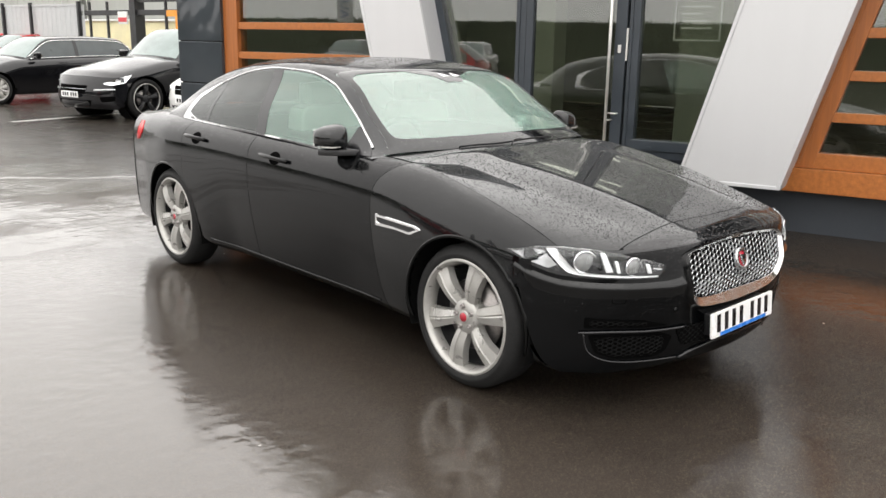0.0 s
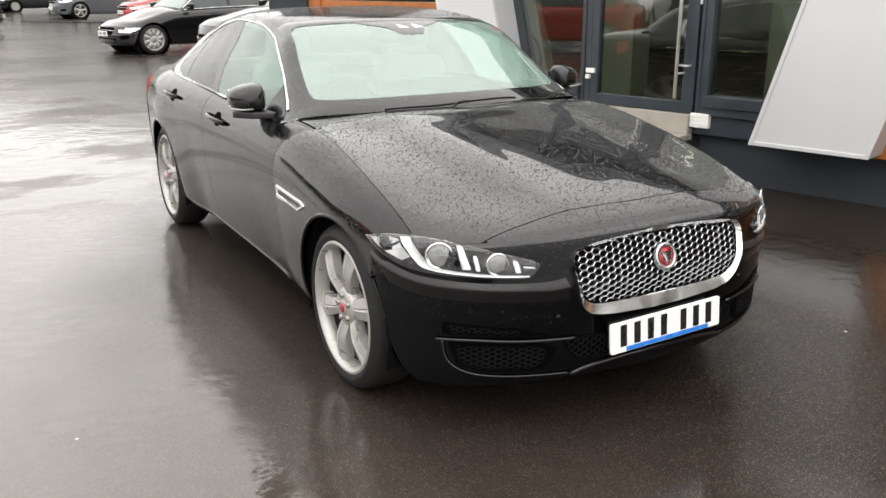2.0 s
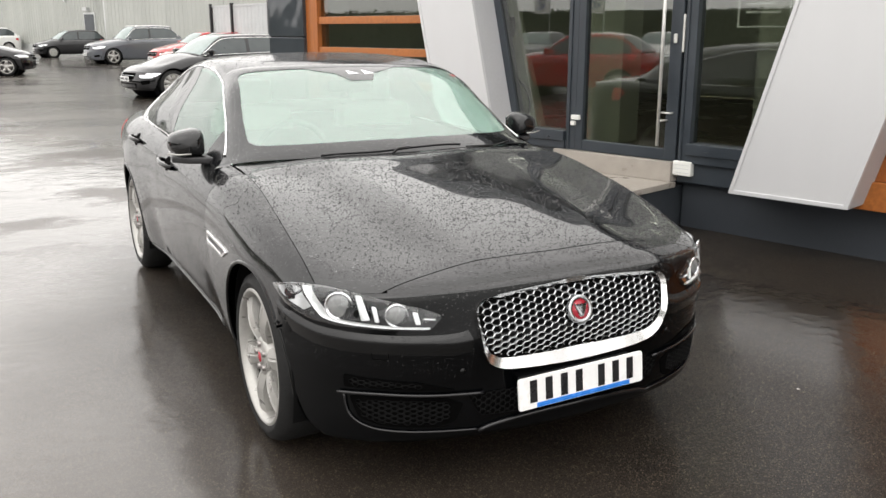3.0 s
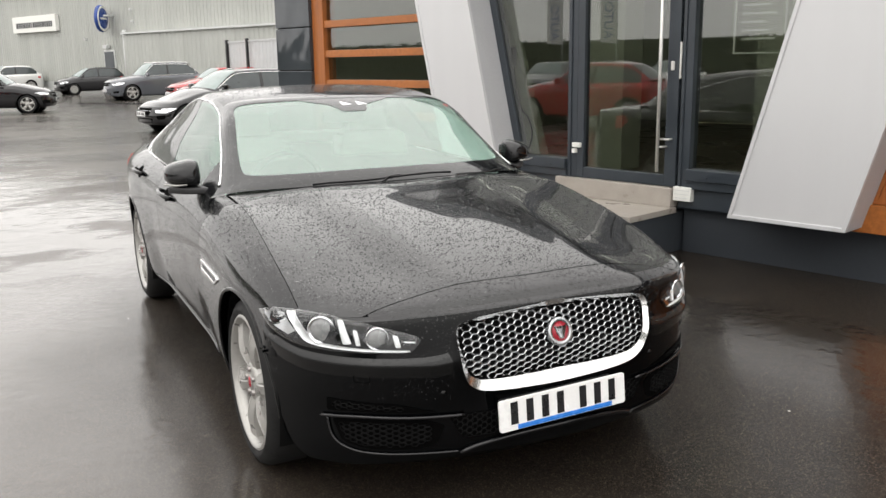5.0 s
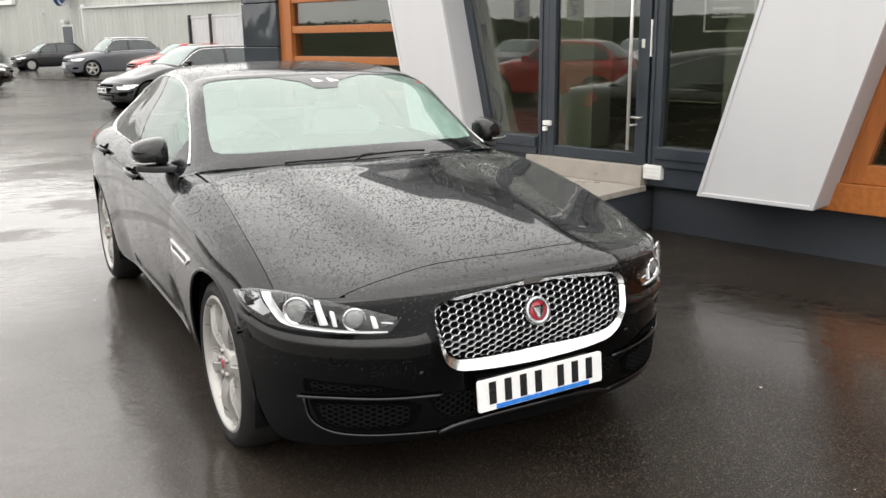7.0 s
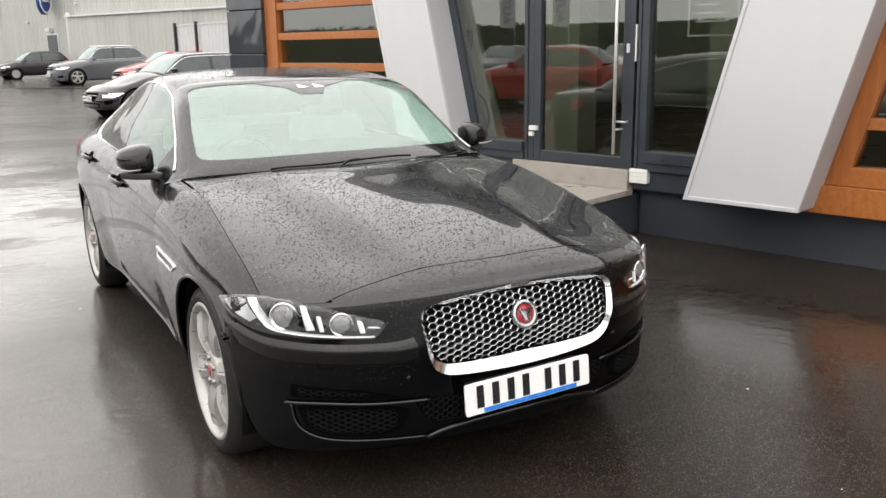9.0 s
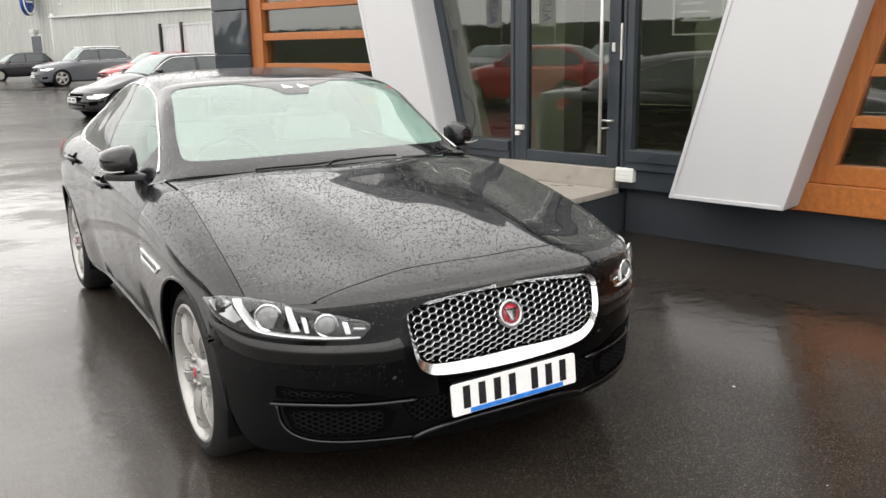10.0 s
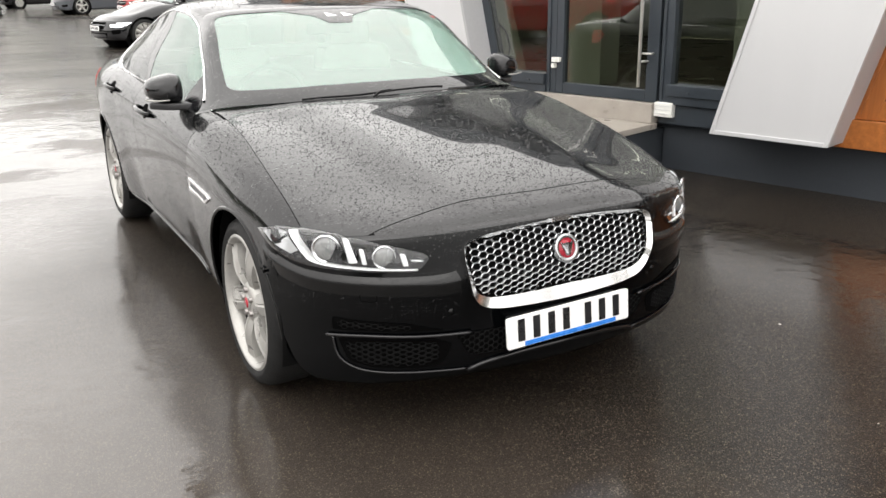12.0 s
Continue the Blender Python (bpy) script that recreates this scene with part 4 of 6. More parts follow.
def mirrored(me):
    """A copy of a mesh on the other side of the car."""
    verts = [(-v.co.x, v.co.y, v.co.z) for v in me.vertices]
    faces = [tuple(p.vertices)[::-1] for p in me.polygons]
    out = mesh_of(me.name, verts, faces)
    out.polygons.foreach_set("use_smooth", [p.use_smooth for p in me.polygons])
    for m in me.materials:
        out.materials.append(m)
    return out


def bm_mesh(bm, smooth=True):
    me = bpy.data.meshes.new("piece")
    bm.to_mesh(me)
    bm.free()
    if smooth:
        me.polygons.foreach_set("use_smooth", [True] * len(me.polygons))
    return me


def both(name, me, material, parent, label=""):
    """The same part on both sides."""
    a = part(name, me, material, parent, label)
    b = part(name, mirrored(me), material, parent, label)
    return a, b


def arch_cut(shape, reach=0.03):
    def cut(g):
        g = g.copy()
        drop = np.zeros(g.shape[:2], bool)
        for wy in shape.wheels:
            dy, dz = g[..., 1] - wy, g[..., 2] - shape.tyre
            d = np.hypot(dy, dz)
            inside = (d < shape.arch) & (np.abs(g[..., 0]) > 0.4)
            near = inside & (d > shape.arch - reach)
            k = shape.arch / np.maximum(d, 1e-6)
            g[..., 1] = np.where(near, wy + dy * k, g[..., 1])
            g[..., 2] = np.where(near, shape.tyre + dz * k, g[..., 2])
            drop |= inside & ~near
            drop |= (np.abs(dy) < shape.arch) & (dz < 0) & (np.abs(g[..., 0]) > 0.4)
        return g, drop
    return cut


def add_wheel(car, y, side, shape, spokes=6, rim=0.262, width=0.225, alloy=None, x=None, cap=None, lugs=True, bright_edge=False):
    """A wheel with its tyre, spoked rim, brake disc and centre cap, at one corner of a car."""
    r = shape.tyre
    x = x if x is not None else 0.90
    m = Matrix.Translation((side * x, y, r)) @ Matrix.Rotation(0 if side > 0 else math.pi, 4, "Z")
    w = holder("wheel", m)
    w.parent = car
    h = width
    tyre = part("tyre", lathe([(-h, rim - 0.01), (-h - 0.0, rim + 0.02), (-h + 0.015, r - 0.02), (-h + 0.04, r), (-h * 0.5, r + 0.001), (-0.045, r), (-0.016, r - 0.014), (-0.002, r - 0.04), (0.0, rim + 0.022), (-0.012, rim + 0.002), (-0.02, rim - 0.012)], 64), M["rubber"], w)
    mat = alloy or M["alloy"]
    part("rim", lathe([(-h, rim), (-h, rim - 0.012), (-0.06, rim - 0.028), (-0.03, rim - 0.020), (-0.008, rim - 0.011), (-0.004, rim - 0.004), (-0.010, rim + 0.004)], 64), mat, w)
    verts, faces = [], []
    inner, outer = 0.060, rim - 0.014
    for k in range(spokes):
        a = 2 * math.pi * k / spokes + 0.26
        rows = []
        for f in np.linspace(0, 1, 8):
            rad = inner + (outer - inner) * f
            wide = 0.031 + 0.020 * f + 0.006 * f ** 4
            dep = -0.030 + 0.016 * math.sin(math.pi * min(f * 1.1, 1)) + 0.006 * f
            row = []
            for q, dz in ((-1.0, -0.045), (-0.93, -0.008), (-0.14, 0.002), (0.0, -0.003), (0.14, 0.002), (0.93, -0.008), (1.0, -0.045)):
                c, s_ = rad, q * wide
                row.append((dep + dz, c * math.cos(a) - s_ * math.sin(a), c * math.sin(a) + s_ * math.cos(a)))
            rows.append(row)
        for i, row in enumerate(rows):
            base = len(verts)
            verts += row
            if i:
                faces += [(base - 7 + j, base - 6 + j, base + j + 1, base + j) for j in range(6)]
    spoke_mesh = mesh_of("spokes", verts, faces, True)
    spoke_mesh.set_sharp_from_angle(angle=radians(16))
    part("spokes", spoke_mesh, mat, w)
    part("hub", lathe([(-0.08, 0.085), (-0.034, 0.080), (-0.022, 0.070), (-0.020, 0.034), (-0.018, 0.0)], 32), mat, w)
    part("centre_cap", lathe([(-0.024, 0.031), (-0.016, 0.030), (-0.014, 0.024), (-0.0135, 0.0)], 24), mat, w)
    if bright_edge:
        part("rim_edge", lathe([(-0.006, rim - 0.002), (0.002, rim - 0.006), (0.002, rim - 0.016), (-0.006, rim - 0.020)], 48), M["alloy"], w, "bright rim edge")
    if cap:
        part("cap_badge", lathe([(-0.015, 0.021), (-0.0115, 0.020), (-0.011, 0.0)], 20), cap, w, "red cap badge")
    part("brake_disc", lathe([(-0.10, 0.165), (-0.085, 0.165), (-0.085, 0.0)], 40), M["disc"], w)
    # black barrel puts the shade behind the spokes into its colour
    part("barrel", lathe([(-0.056, rim - 0.040), (-0.15, rim - 0.045), (-0.16, 0.0)], 40), M["black_steel"], w)
    if lugs:
        for k in range(5):
            a = 2 * math.pi * k / 5 + 0.5
            part("lug_nut", lathe([(-0.03, 0.012), (-0.014, 0.011), (-0.012, 0.006), (-0.020, 0.005), (-0.020, 0.0)], 10), M["disc"], w, m=Matrix.Translation((0.004, 0.05 * math.cos(a), 0.05 * math.sin(a))))
    return w

# ---------------------------------------------------------------- the black saloon
def bonnet_crease(x, y):
    """Two soft ridges that run from the scuttle to the grille, each with a shallow valley outside it."""
    r, f = np.abs(x), np.clip((y + 0.72) / 0.3, 0, 1) * np.clip((0.55 - y) / 0.55, 0, 1)
    ridge, valley = 0.33 + 0.07 * (y + 0.2), 0.50 + 0.10 * (y + 0.2)
    return f * (0.0055 * np.exp(-((r - ridge) / 0.06) ** 2) - 0.0065 * np.exp(-((r - valley) / 0.07) ** 2))


saloon = Shape(
    flat_nose=True, crease=bonnet_crease,
    tuck=glide((-0.8, 0.7), (-0.5, 0.7), (-0.38, 0.0), (0.38, 0.0), (1.0, 1.0), (2.0, 1.0), (2.44, 0.0), (3.2, 0.0), (3.6, 0.6)),
    nose=-0.79, tail=3.80, bow=1.0, tail_bow=0.85,
    half=glide((-0.31, 0.893), (0, 0.922), (0.6, 0.918), (1.5, 0.910), (2.3, 0.914), (2.83, 0.925), (3.15, 0.893), (3.4, 0.835), (3.8, 0.75)),
    crest=glide((-0.31, 0.705), (-0.1, 0.80), (0.2, 0.885), (0.58, 0.955), (0.75, 0.962), (1.6, 0.982), (2.8, 1.008), (3.1, 1.0), (3.4, 0.975), (3.8, 0.95)),
    crest_x=glide((-0.31, 0.868), (0, 0.855), (0.58, 0.822), (0.75, 0.822), (1.6, 0.815), (2.8, 0.780), (3.1, 0.738), (3.4, 0.675), (3.8, 0.61)),
    top=glide((-0.79, 0.738), (-0.767, 0.757), (-0.73, 0.775), (-0.645, 0.806), (-0.338, 0.880), (-0.03, 0.935), (0.225, 0.972), (0.45, 1.0), (0.7, 1.0), (2.9, 1.01), (3.3, 1.02), (3.6, 1.005), (3.8, 0.97)),
    mid_top=glide((-0.79, 0.732), (-0.75, 0.748), (-0.5, 0.797), (-0.2, 0.862), (0.1, 0.917), (0.30, 0.950), (0.47, 0.982), (0.7, 0.985), (2.9, 1.005), (3.4, 1.01), (3.8, 0.965)),
    chin=glide((0.0, -0.04), (0.08, 0.010), (0.2, 0.030), (0.4, 0.043), (0.56, 0.060), (0.70, 0.071), (0.80, 0.058), (0.88, 0.046), (0.955, 0.030), (0.98, 0.017), (1.0, 0.0)),
    rear_face=glide((0.0, -0.05), (0.2, 0.04), (0.5, 0.07), (0.8, 0.05), (1.0, 0.0)),
    gx=glide((0.47, 0.80), (0.55, 0.745), (0.8, 0.693), (1.05, 0.644), (1.22, 0.626), (1.5, 0.620), (1.9, 0.612), (2.3, 0.60), (2.6, 0.60), (2.95, 0.63), (3.32, 0.70)),
    gz=glide((0.47, 0.955), (0.55, 1.005), (0.8, 1.15), (1.05, 1.295), (1.22, 1.335), (1.5, 1.362), (1.9, 1.360), (2.3, 1.325), (2.6, 1.275), (2.95, 1.18), (3.32, 1.035)),
    roof=dict(a=0.47, b=3.32, z=glide((0.47, 1.0), (0.55, 1.05), (0.8, 1.195), (1.05, 1.325), (1.2, 1.372), (1.4, 1.398), (1.75, 1.416), (2.2, 1.402), (2.6, 1.362), (2.95, 1.28), (3.32, 1.045)),
              bow=glide((0.47, 0.23), (1.25, 0.21), (1.9, 0.02), (2.5, -0.12), (3.32, -0.26))),
)
saloon.ray_tree()
car = holder("saloon_car", label="wet black four-door saloon car with silver alloy wheels", category="car")
cut = arch_cut(saloon)
G = 0.0022
HOOD_T = 7.72
U_DOOR, U_PILLAR, U_REAR = saloon.u_for(0.60), saloon.u_for(1.80), saloon.u_for(2.60)


def panel(name, grids, material, label="", lip=0.012):
    return part(name, sheet_mesh(name, [outward(g) for g in grids], lip, cut), M[material], car, label)


def sides(name, ua, ub, ta, tb, material="paint_side", label=""):
    for s in (1, -1):
        g = saloon.grid(ua, ub, ta, tb, 0.011 if name == "front_wing" else 0.022)
        # the wing ends above the bumper's lower edge
        g[..., 2] = np.where(g[..., 1] < -0.45, np.maximum(g[..., 2], 0.235), g[..., 2])
        panel(name, [g if s > 0 else flipped(g)], material, label)


# skin panels, with shut lines between them; flanks, wings and bumpers wear shaded copies of one paint
fender_t = HOOD_T - 0.012
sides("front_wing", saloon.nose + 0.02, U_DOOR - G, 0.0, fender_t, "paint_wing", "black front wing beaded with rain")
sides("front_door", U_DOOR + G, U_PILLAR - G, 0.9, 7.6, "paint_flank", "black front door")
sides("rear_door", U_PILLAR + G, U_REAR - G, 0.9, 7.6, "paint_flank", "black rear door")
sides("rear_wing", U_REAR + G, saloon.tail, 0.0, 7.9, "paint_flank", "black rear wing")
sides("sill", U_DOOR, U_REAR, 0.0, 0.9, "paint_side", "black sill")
HOOD_Y = -0.65


def bonnet_edge(t):
    """The section at which the column t crosses the bonnet's straight front edge."""
    lo, hi = saloon.nose, 0.2
    if saloon.at(lo, [t])[0, 1] > HOOD_Y:
        return lo
    for _ in range(30):
        mid = (lo + hi) / 2
        if saloon.at(mid, [t])[0, 1] < HOOD_Y:
            lo = mid
        else:
            hi = mid
    return lo


cols = np.linspace(HOOD_T + 0.012, 12, 44)
edge = [bonnet_edge(t) for t in cols]
rear_edge = [0.535 + 0.15 * (saloon.at(0.5, [t])[0, 0] / 0.75) ** 2 for t in cols]
hood = np.array([[saloon.at(e + G + (r - e - G) * f, [t])[0] for t, e, r in zip(cols, edge, rear_edge)] for f in np.linspace(0, 1, 60)])
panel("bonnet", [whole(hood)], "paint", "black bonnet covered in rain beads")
front = [(t, e) for t, e in zip(cols, edge) if e > saloon.nose + 0.004]
nose_top = np.array([[saloon.at(saloon.nose + (e - G - saloon.nose) * f, [t])[0] for t, e in front] for f in np.linspace(0, 1, 8)])
brow = saloon.face(7.0, 12, True, 8, 110, 0.955, 1.0)
panel("nose_panel", [whole(nose_top), whole(brow)], "paint", "black nose over the grille", 0.0)
boot = saloon.grid(3.30, saloon.tail, 7.9, 12, 0.03, 30)
panel("boot_lid", [whole(boot)], "paint", "black boot lid")
bumper = saloon.face(7.0, 12, True, 60, 110, 0.0, 0.955)
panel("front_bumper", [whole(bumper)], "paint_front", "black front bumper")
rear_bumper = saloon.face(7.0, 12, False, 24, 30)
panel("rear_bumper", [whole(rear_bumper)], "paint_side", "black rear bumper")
inner = saloon.grid(saloon.nose + 0.05, saloon.tail - 0.03, 0.0, 12, 0.04)
inner[..., 0] *= 0.972
inner[..., 2] = 0.6 + (inner[..., 2] - 0.6) * 0.985
inner[..., 2] = np.where(inner[..., 1] < -0.40, np.maximum(inner[..., 2], 0.27), inner[..., 2])
part("body_inner", sheet_mesh("body_inner", [outward(inner), outward(flipped(inner))], 0.0, cut), M["gap"], car)
part("underbody", box(-0.56, 0.56, -0.45, 3.3, 0.19, 0.30, 0.02), M["well"], car)

# cabin shell: roof, pillars, and openings for the glass
def dlo_top(y):
    return float(DLO_TOP(y))


DLO_TOP = glide((0.70, 0.957), (0.85, 1.045), (1.05, 1.165), (1.3, 1.283), (1.6, 1.338), (1.9, 1.343), (2.2, 1.318), (2.45, 1.262), (2.62, 1.212), (2.74, 1.165), (2.80, 1.135))
DLO_LOW = glide((0.70, 0.950), (1.6, 0.978), (2.80, 1.003))


def cabin_cut(g):
    """Leaves out what lies behind the glass."""
    x, y, z = np.abs(g[..., 0]), g[..., 1], g[..., 2]
    top, low = DLO_TOP(y), DLO_LOW(y)
    side = (y > 0.84) & (y < 2.72) & (z < top - 0.022) & (z > low + 0.012) & (x > 0.5)
    return g, side


cab = saloon.cabin_grid(0.47, 3.32, 0.0, 3.15, 0.016, 40)
for g in (cab, flipped(cab)):
    part("roof_pillar", sheet_mesh("pillar", [outward(g)], 0.0, cabin_cut), M["paint"], car, "black door frame and roof pillar")
T_SCREEN = 3.15
U_ROOF = 1.215
roof = saloon.cabin_grid(U_ROOF + G, 2.46, T_SCREEN, 7, 0.025, 26)
panel("roof", [whole(roof)], "paint_roof", "black roof speckled with rain", 0.006)
screen = saloon.cabin_grid(0.475, U_ROOF - G, T_SCREEN, 7, 0.025, 30)


full = whole(screen)
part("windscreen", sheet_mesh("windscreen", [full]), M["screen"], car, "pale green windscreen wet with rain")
# dark printed border round the screen
U_LOW = 0.475


def screen_point(a, b):
    """A place on the windscreen: a from -1 to 1 across it, b from -1 at the scuttle to 1 at the roof."""
    u = (U_LOW + U_ROOF - G) / 2 + b * (U_ROOF - G - U_LOW) / 2
    p = saloon.cabin_at(u, [7 - abs(a) * (7 - T_SCREEN - 0.01)])[0]
    return (math.copysign(p[0], a), p[1])


def rounded_reach(way, wide, low, high, power):
    """How far a rounded square reaches in one direction from its middle."""
    c, s_ = abs(math.cos(way)) / wide, abs(math.sin(way)) / (high if math.sin(way) > 0 else low)
    return (c ** power + s_ ** power) ** (-1 / power)


rim, clear = [], []
for k in range(200):
    w = 2 * math.pi * (k + 0.5) / 200
    w = math.atan2(math.sin(w), math.cos(w))
    ro, ri = rounded_reach(w, 1.0, 1.0, 1.0, 60), rounded_reach(w, 0.90, 0.77, 0.80, 9)
    rim.append(screen_point(ro * math.cos(w), ro * math.sin(w)))
    clear.append(screen_point(ri * math.cos(w), ri * math.sin(w)))
over_glass = Skin(saloon, "top")
part("screen_border", over_glass.band(rim, clear, 0.0, 0.004), M["paint"], car, "black printed border of the windscreen")
shade = [screen_point(a, b) for a, b in ((-0.42, 0.83), (-0.34, 0.73), (-0.20, 0.60), (-0.12, 0.40), (0.06, 0.40), (0.12, 0.60), (0.28, 0.73), (0.36, 0.83))]
part("sensor_shade", bm_mesh(over_glass.patch(shade, 0.0025, 0.05)), M["paint"], car, "black sensor patch on the windscreen")
# white patches in place of the brightness behind two clear gaps
for a in (-0.10, 0.03):
    part("sensor_window", bm_mesh(over_glass.patch([screen_point(a, 0.69), screen_point(a + 0.085, 0.58), screen_point(a, 0.56)], 0.0040, 0.05)), M["lamp_white"], car)
back_glass = saloon.cabin_grid(2.46 + G, 3.32, T_SCREEN, 7, 0.03, 24)
part("rear_window", sheet_mesh("rear_window", [whole(back_glass)]), M["privacy"], car, "dark rear window")

for side, view in ((-1, "right"), (1, "left")):
    sk = Skin(saloon, view)

    def pane(name, y0, y1, mat, lean0=0.0, lean1=0.0):
        top, low = [], []
        for f in np.linspace(0, 1, 16):
            y = y0 + (y1 - y0) * f
            lean = lean0 + (lean1 - lean0) * f
            yt = min(max(y + lean, 0.71), 2.785)
            top.append((yt, dlo_top(yt) - 0.004))
            low.append((min(max(y, 0.71), 2.785), float(DLO_LOW(y)) + 0.002))
        outline = low + top[::-1]
        return part(name, bm_mesh(sk.patch(outline, 0.0015, 0.05)), M[mat], car, "tinted side window")

    pane("front_window", 0.95, 1.735, "side_glass", 0.0, 0.12)
    pane("rear_side_window", 1.82, 2.44, "privacy", 0.12, 0.06)
    pane("quarter_window", 2.47, 2.78, "privacy", 0.06, 0.0)
    for y0, y1, l0, l1, name in ((1.725, 1.83, 0.12, 0.12, "b_pillar_cover"), (2.435, 2.475, 0.06, 0.06, "window_divider")):
        pts = [(y0, float(DLO_LOW(y0))), (y1, float(DLO_LOW(y1))), (y1 + l1, dlo_top(y1 + l1)), (y0 + l0, dlo_top(y0 + l0))]
        part(name, bm_mesh(sk.patch(pts, 0.003, 0.05)), M["gloss_black"], car, "gloss black pillar cover")
    part("mirror_triangle", bm_mesh(sk.patch([(0.74, 0.962), (0.955, 0.962), (0.955, 1.09)], 0.003, 0.04)), M["gloss_black"], car)
    loop = np.array([(y, float(DLO_LOW(y)) - 0.008) for y in np.linspace(0.98, 2.80, 60)] + [(2.802, float(DLO_LOW(2.8)) + f * (dlo_top(2.8) - float(DLO_LOW(2.8)))) for f in (0.2, 0.4, 0.6, 0.8)] + [(y + 0.004, dlo_top(y) + 0.010 - 0.014 * min(max((1.3 - y) / 0.4, 0), 1)) for y in np.linspace(2.80, 0.78, 70)])
    ahead = np.gradient(loop, axis=0)
    ahead /= np.linalg.norm(ahead, axis=1, keepdims=True)
    wide = np.where(np.arange(len(loop)) < 60, 0.011, 0.007) + 0.055 * np.clip((loop[:, 0] - 2.52) / 0.28, 0, 1) ** 2
    inner_l = loop + np.stack([-ahead[:, 1], ahead[:, 0]], 1) * wide[:, None]
    inner_l[:, 0] = np.clip(inner_l[:, 0], 0.69, 2.755)
    part("window_trim", sk.band(loop, inner_l, -0.002, 0.006, closed=False), M["trim"], car, "bright chrome window surround")

# wheels and arches
for y in saloon.wheels:
    for side in (-1, 1):
        add_wheel(car, y, side, saloon, 6, 0.262, 0.215, None, 0.895, M["badge_red"])
        sk = Skin(saloon, "right" if side < 0 else "left")
        pts = []
        for a in np.linspace(radians(-18), radians(198), 56):
            yy, zz = y - saloon.arch * math.cos(a), saloon.tyre + saloon.arch * math.sin(a)
            if zz > 0.2:
                p, n, *_ = saloon.tree.find_nearest(Vector((side * 0.93, yy, zz)))
                pts.append(p - Vector((side * 0.004, 0, 0)))
        part("arch_lip", tube(pts, 0.009, 8), M["paint_side"], car)
        arc = [(y - 0.385 * math.cos(a), saloon.tyre + 0.005 + 0.385 * math.sin(a)) for a in np.linspace(radians(-20), radians(200), 40)]
        verts = [(side * q, yy, zz) for q in (0.56, 0.875) for yy, zz in arc] + [(side * 0.56, y, saloon.tyre)]
        faces = [(k, k + 1, 41 + k, 40 + k) for k in range(39)] + [(k, k + 1, 80) for k in range(39)]
        part("arch_lining", mesh_of("arch_lining", verts, faces), M["well"], car)

# ---------------------------------------------------------------- the saloon's details
front = Skin(saloon, "front")


def mirror_x(half_points):
    """A closed outline from its x < 0 half, listed from the top middle round to the bottom middle."""
    return list(half_points) + [(-x, z) for x, z in half_points[::-1] if abs(x) > 1e-6]


g_out = smooth_loop(mirror_x([(0.0, 0.718), (-0.20, 0.713), (-0.335, 0.704), (-0.376, 0.692), (-0.389, 0.655), (-0.378, 0.565), (-0.345, 0.495), (-0.255, 0.461), (0.0, 0.444)]), 120)
g_in = smooth_loop(mirror_x([(0.0, 0.710), (-0.20, 0.705), (-0.330, 0.697), (-0.366, 0.686), (-0.376, 0.652), (-0.365, 0.572), (-0.334, 0.520), (-0.250, 0.499), (0.0, 0.492)]), 120)
grille = holder("grille")
grille.parent = car
part("surround", front.band(g_out, g_in, -0.004, 0.022, 0.10, 0.30), M["surround"], grille, "polished chrome grille surround")
# flat black sheet for the shade behind the lattice
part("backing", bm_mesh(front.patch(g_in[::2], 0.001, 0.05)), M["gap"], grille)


def inside(p, poly):
    hit = False
    for (x1, y1), (x2, y2) in zip(poly, np.roll(poly, -1, 0)):
        if (y1 > p[1]) != (y2 > p[1]) and p[0] < (x2 - x1) * (p[1] - y1) / (y2 - y1) + x1:
            hit = not hit
    return hit


def honeycomb(skin, outline, pitch, squash, wire, lift, depth, material, parent, name):
    """A honeycomb of long flat-topped rings with bevelled walls, clipped to an outline. pitch: from ring to ring in one row."""
    verts, faces = [], []
    lo, hi = np.min(outline, 0), np.max(outline, 0)
    a, b, h = pitch * 0.335, pitch * 0.165, pitch * 0.5 * squash
    shape_ = ((a, 0), (b, h), (-b, h), (-a, 0), (-b, -h), (b, -h))
    for r in range(int((hi[1] - lo[1]) / h) + 2):
        for c in range(int((hi[0] - lo[0]) / pitch) + 2):
            cx, cz = lo[0] + (c + 0.5 * (r % 2)) * pitch, lo[1] + r * h
            if not inside((cx, cz), outline):
                continue
            base = len(verts)
            def fit(q):
                """Holds a corner inside the outline."""
                if inside(q, outline):
                    return q
                for f in np.linspace(0.95, 0.0, 20):
                    w = (cx + (q[0] - cx) * f, cz + (q[1] - cz) * f)
                    if inside(w, outline):
                        return w
                return cx, cz

            for shrink, lft in ((0.0, lift), (wire, lift + 0.002), (wire * 1.5, lift - depth)):
                for px, pz in shape_:
                    k = 1 - shrink / h
                    verts.append(skin.at(*fit((cx + px * k, cz + pz * k)), lft))
            for q in range(2):
                for k in range(6):
                    faces.append((base + q * 6 + k, base + q * 6 + (k + 1) % 6, base + q * 6 + 6 + (k + 1) % 6, base + q * 6 + 6 + k))
    return part(name, mesh_of(name, verts, faces), material, parent)


tagged(honeycomb(front, g_in, 0.056, 0.40, 0.0018, 0.0035, 0.0025, M["grille_chrome"], grille, "lattice"), "satin chrome honeycomb lattice")
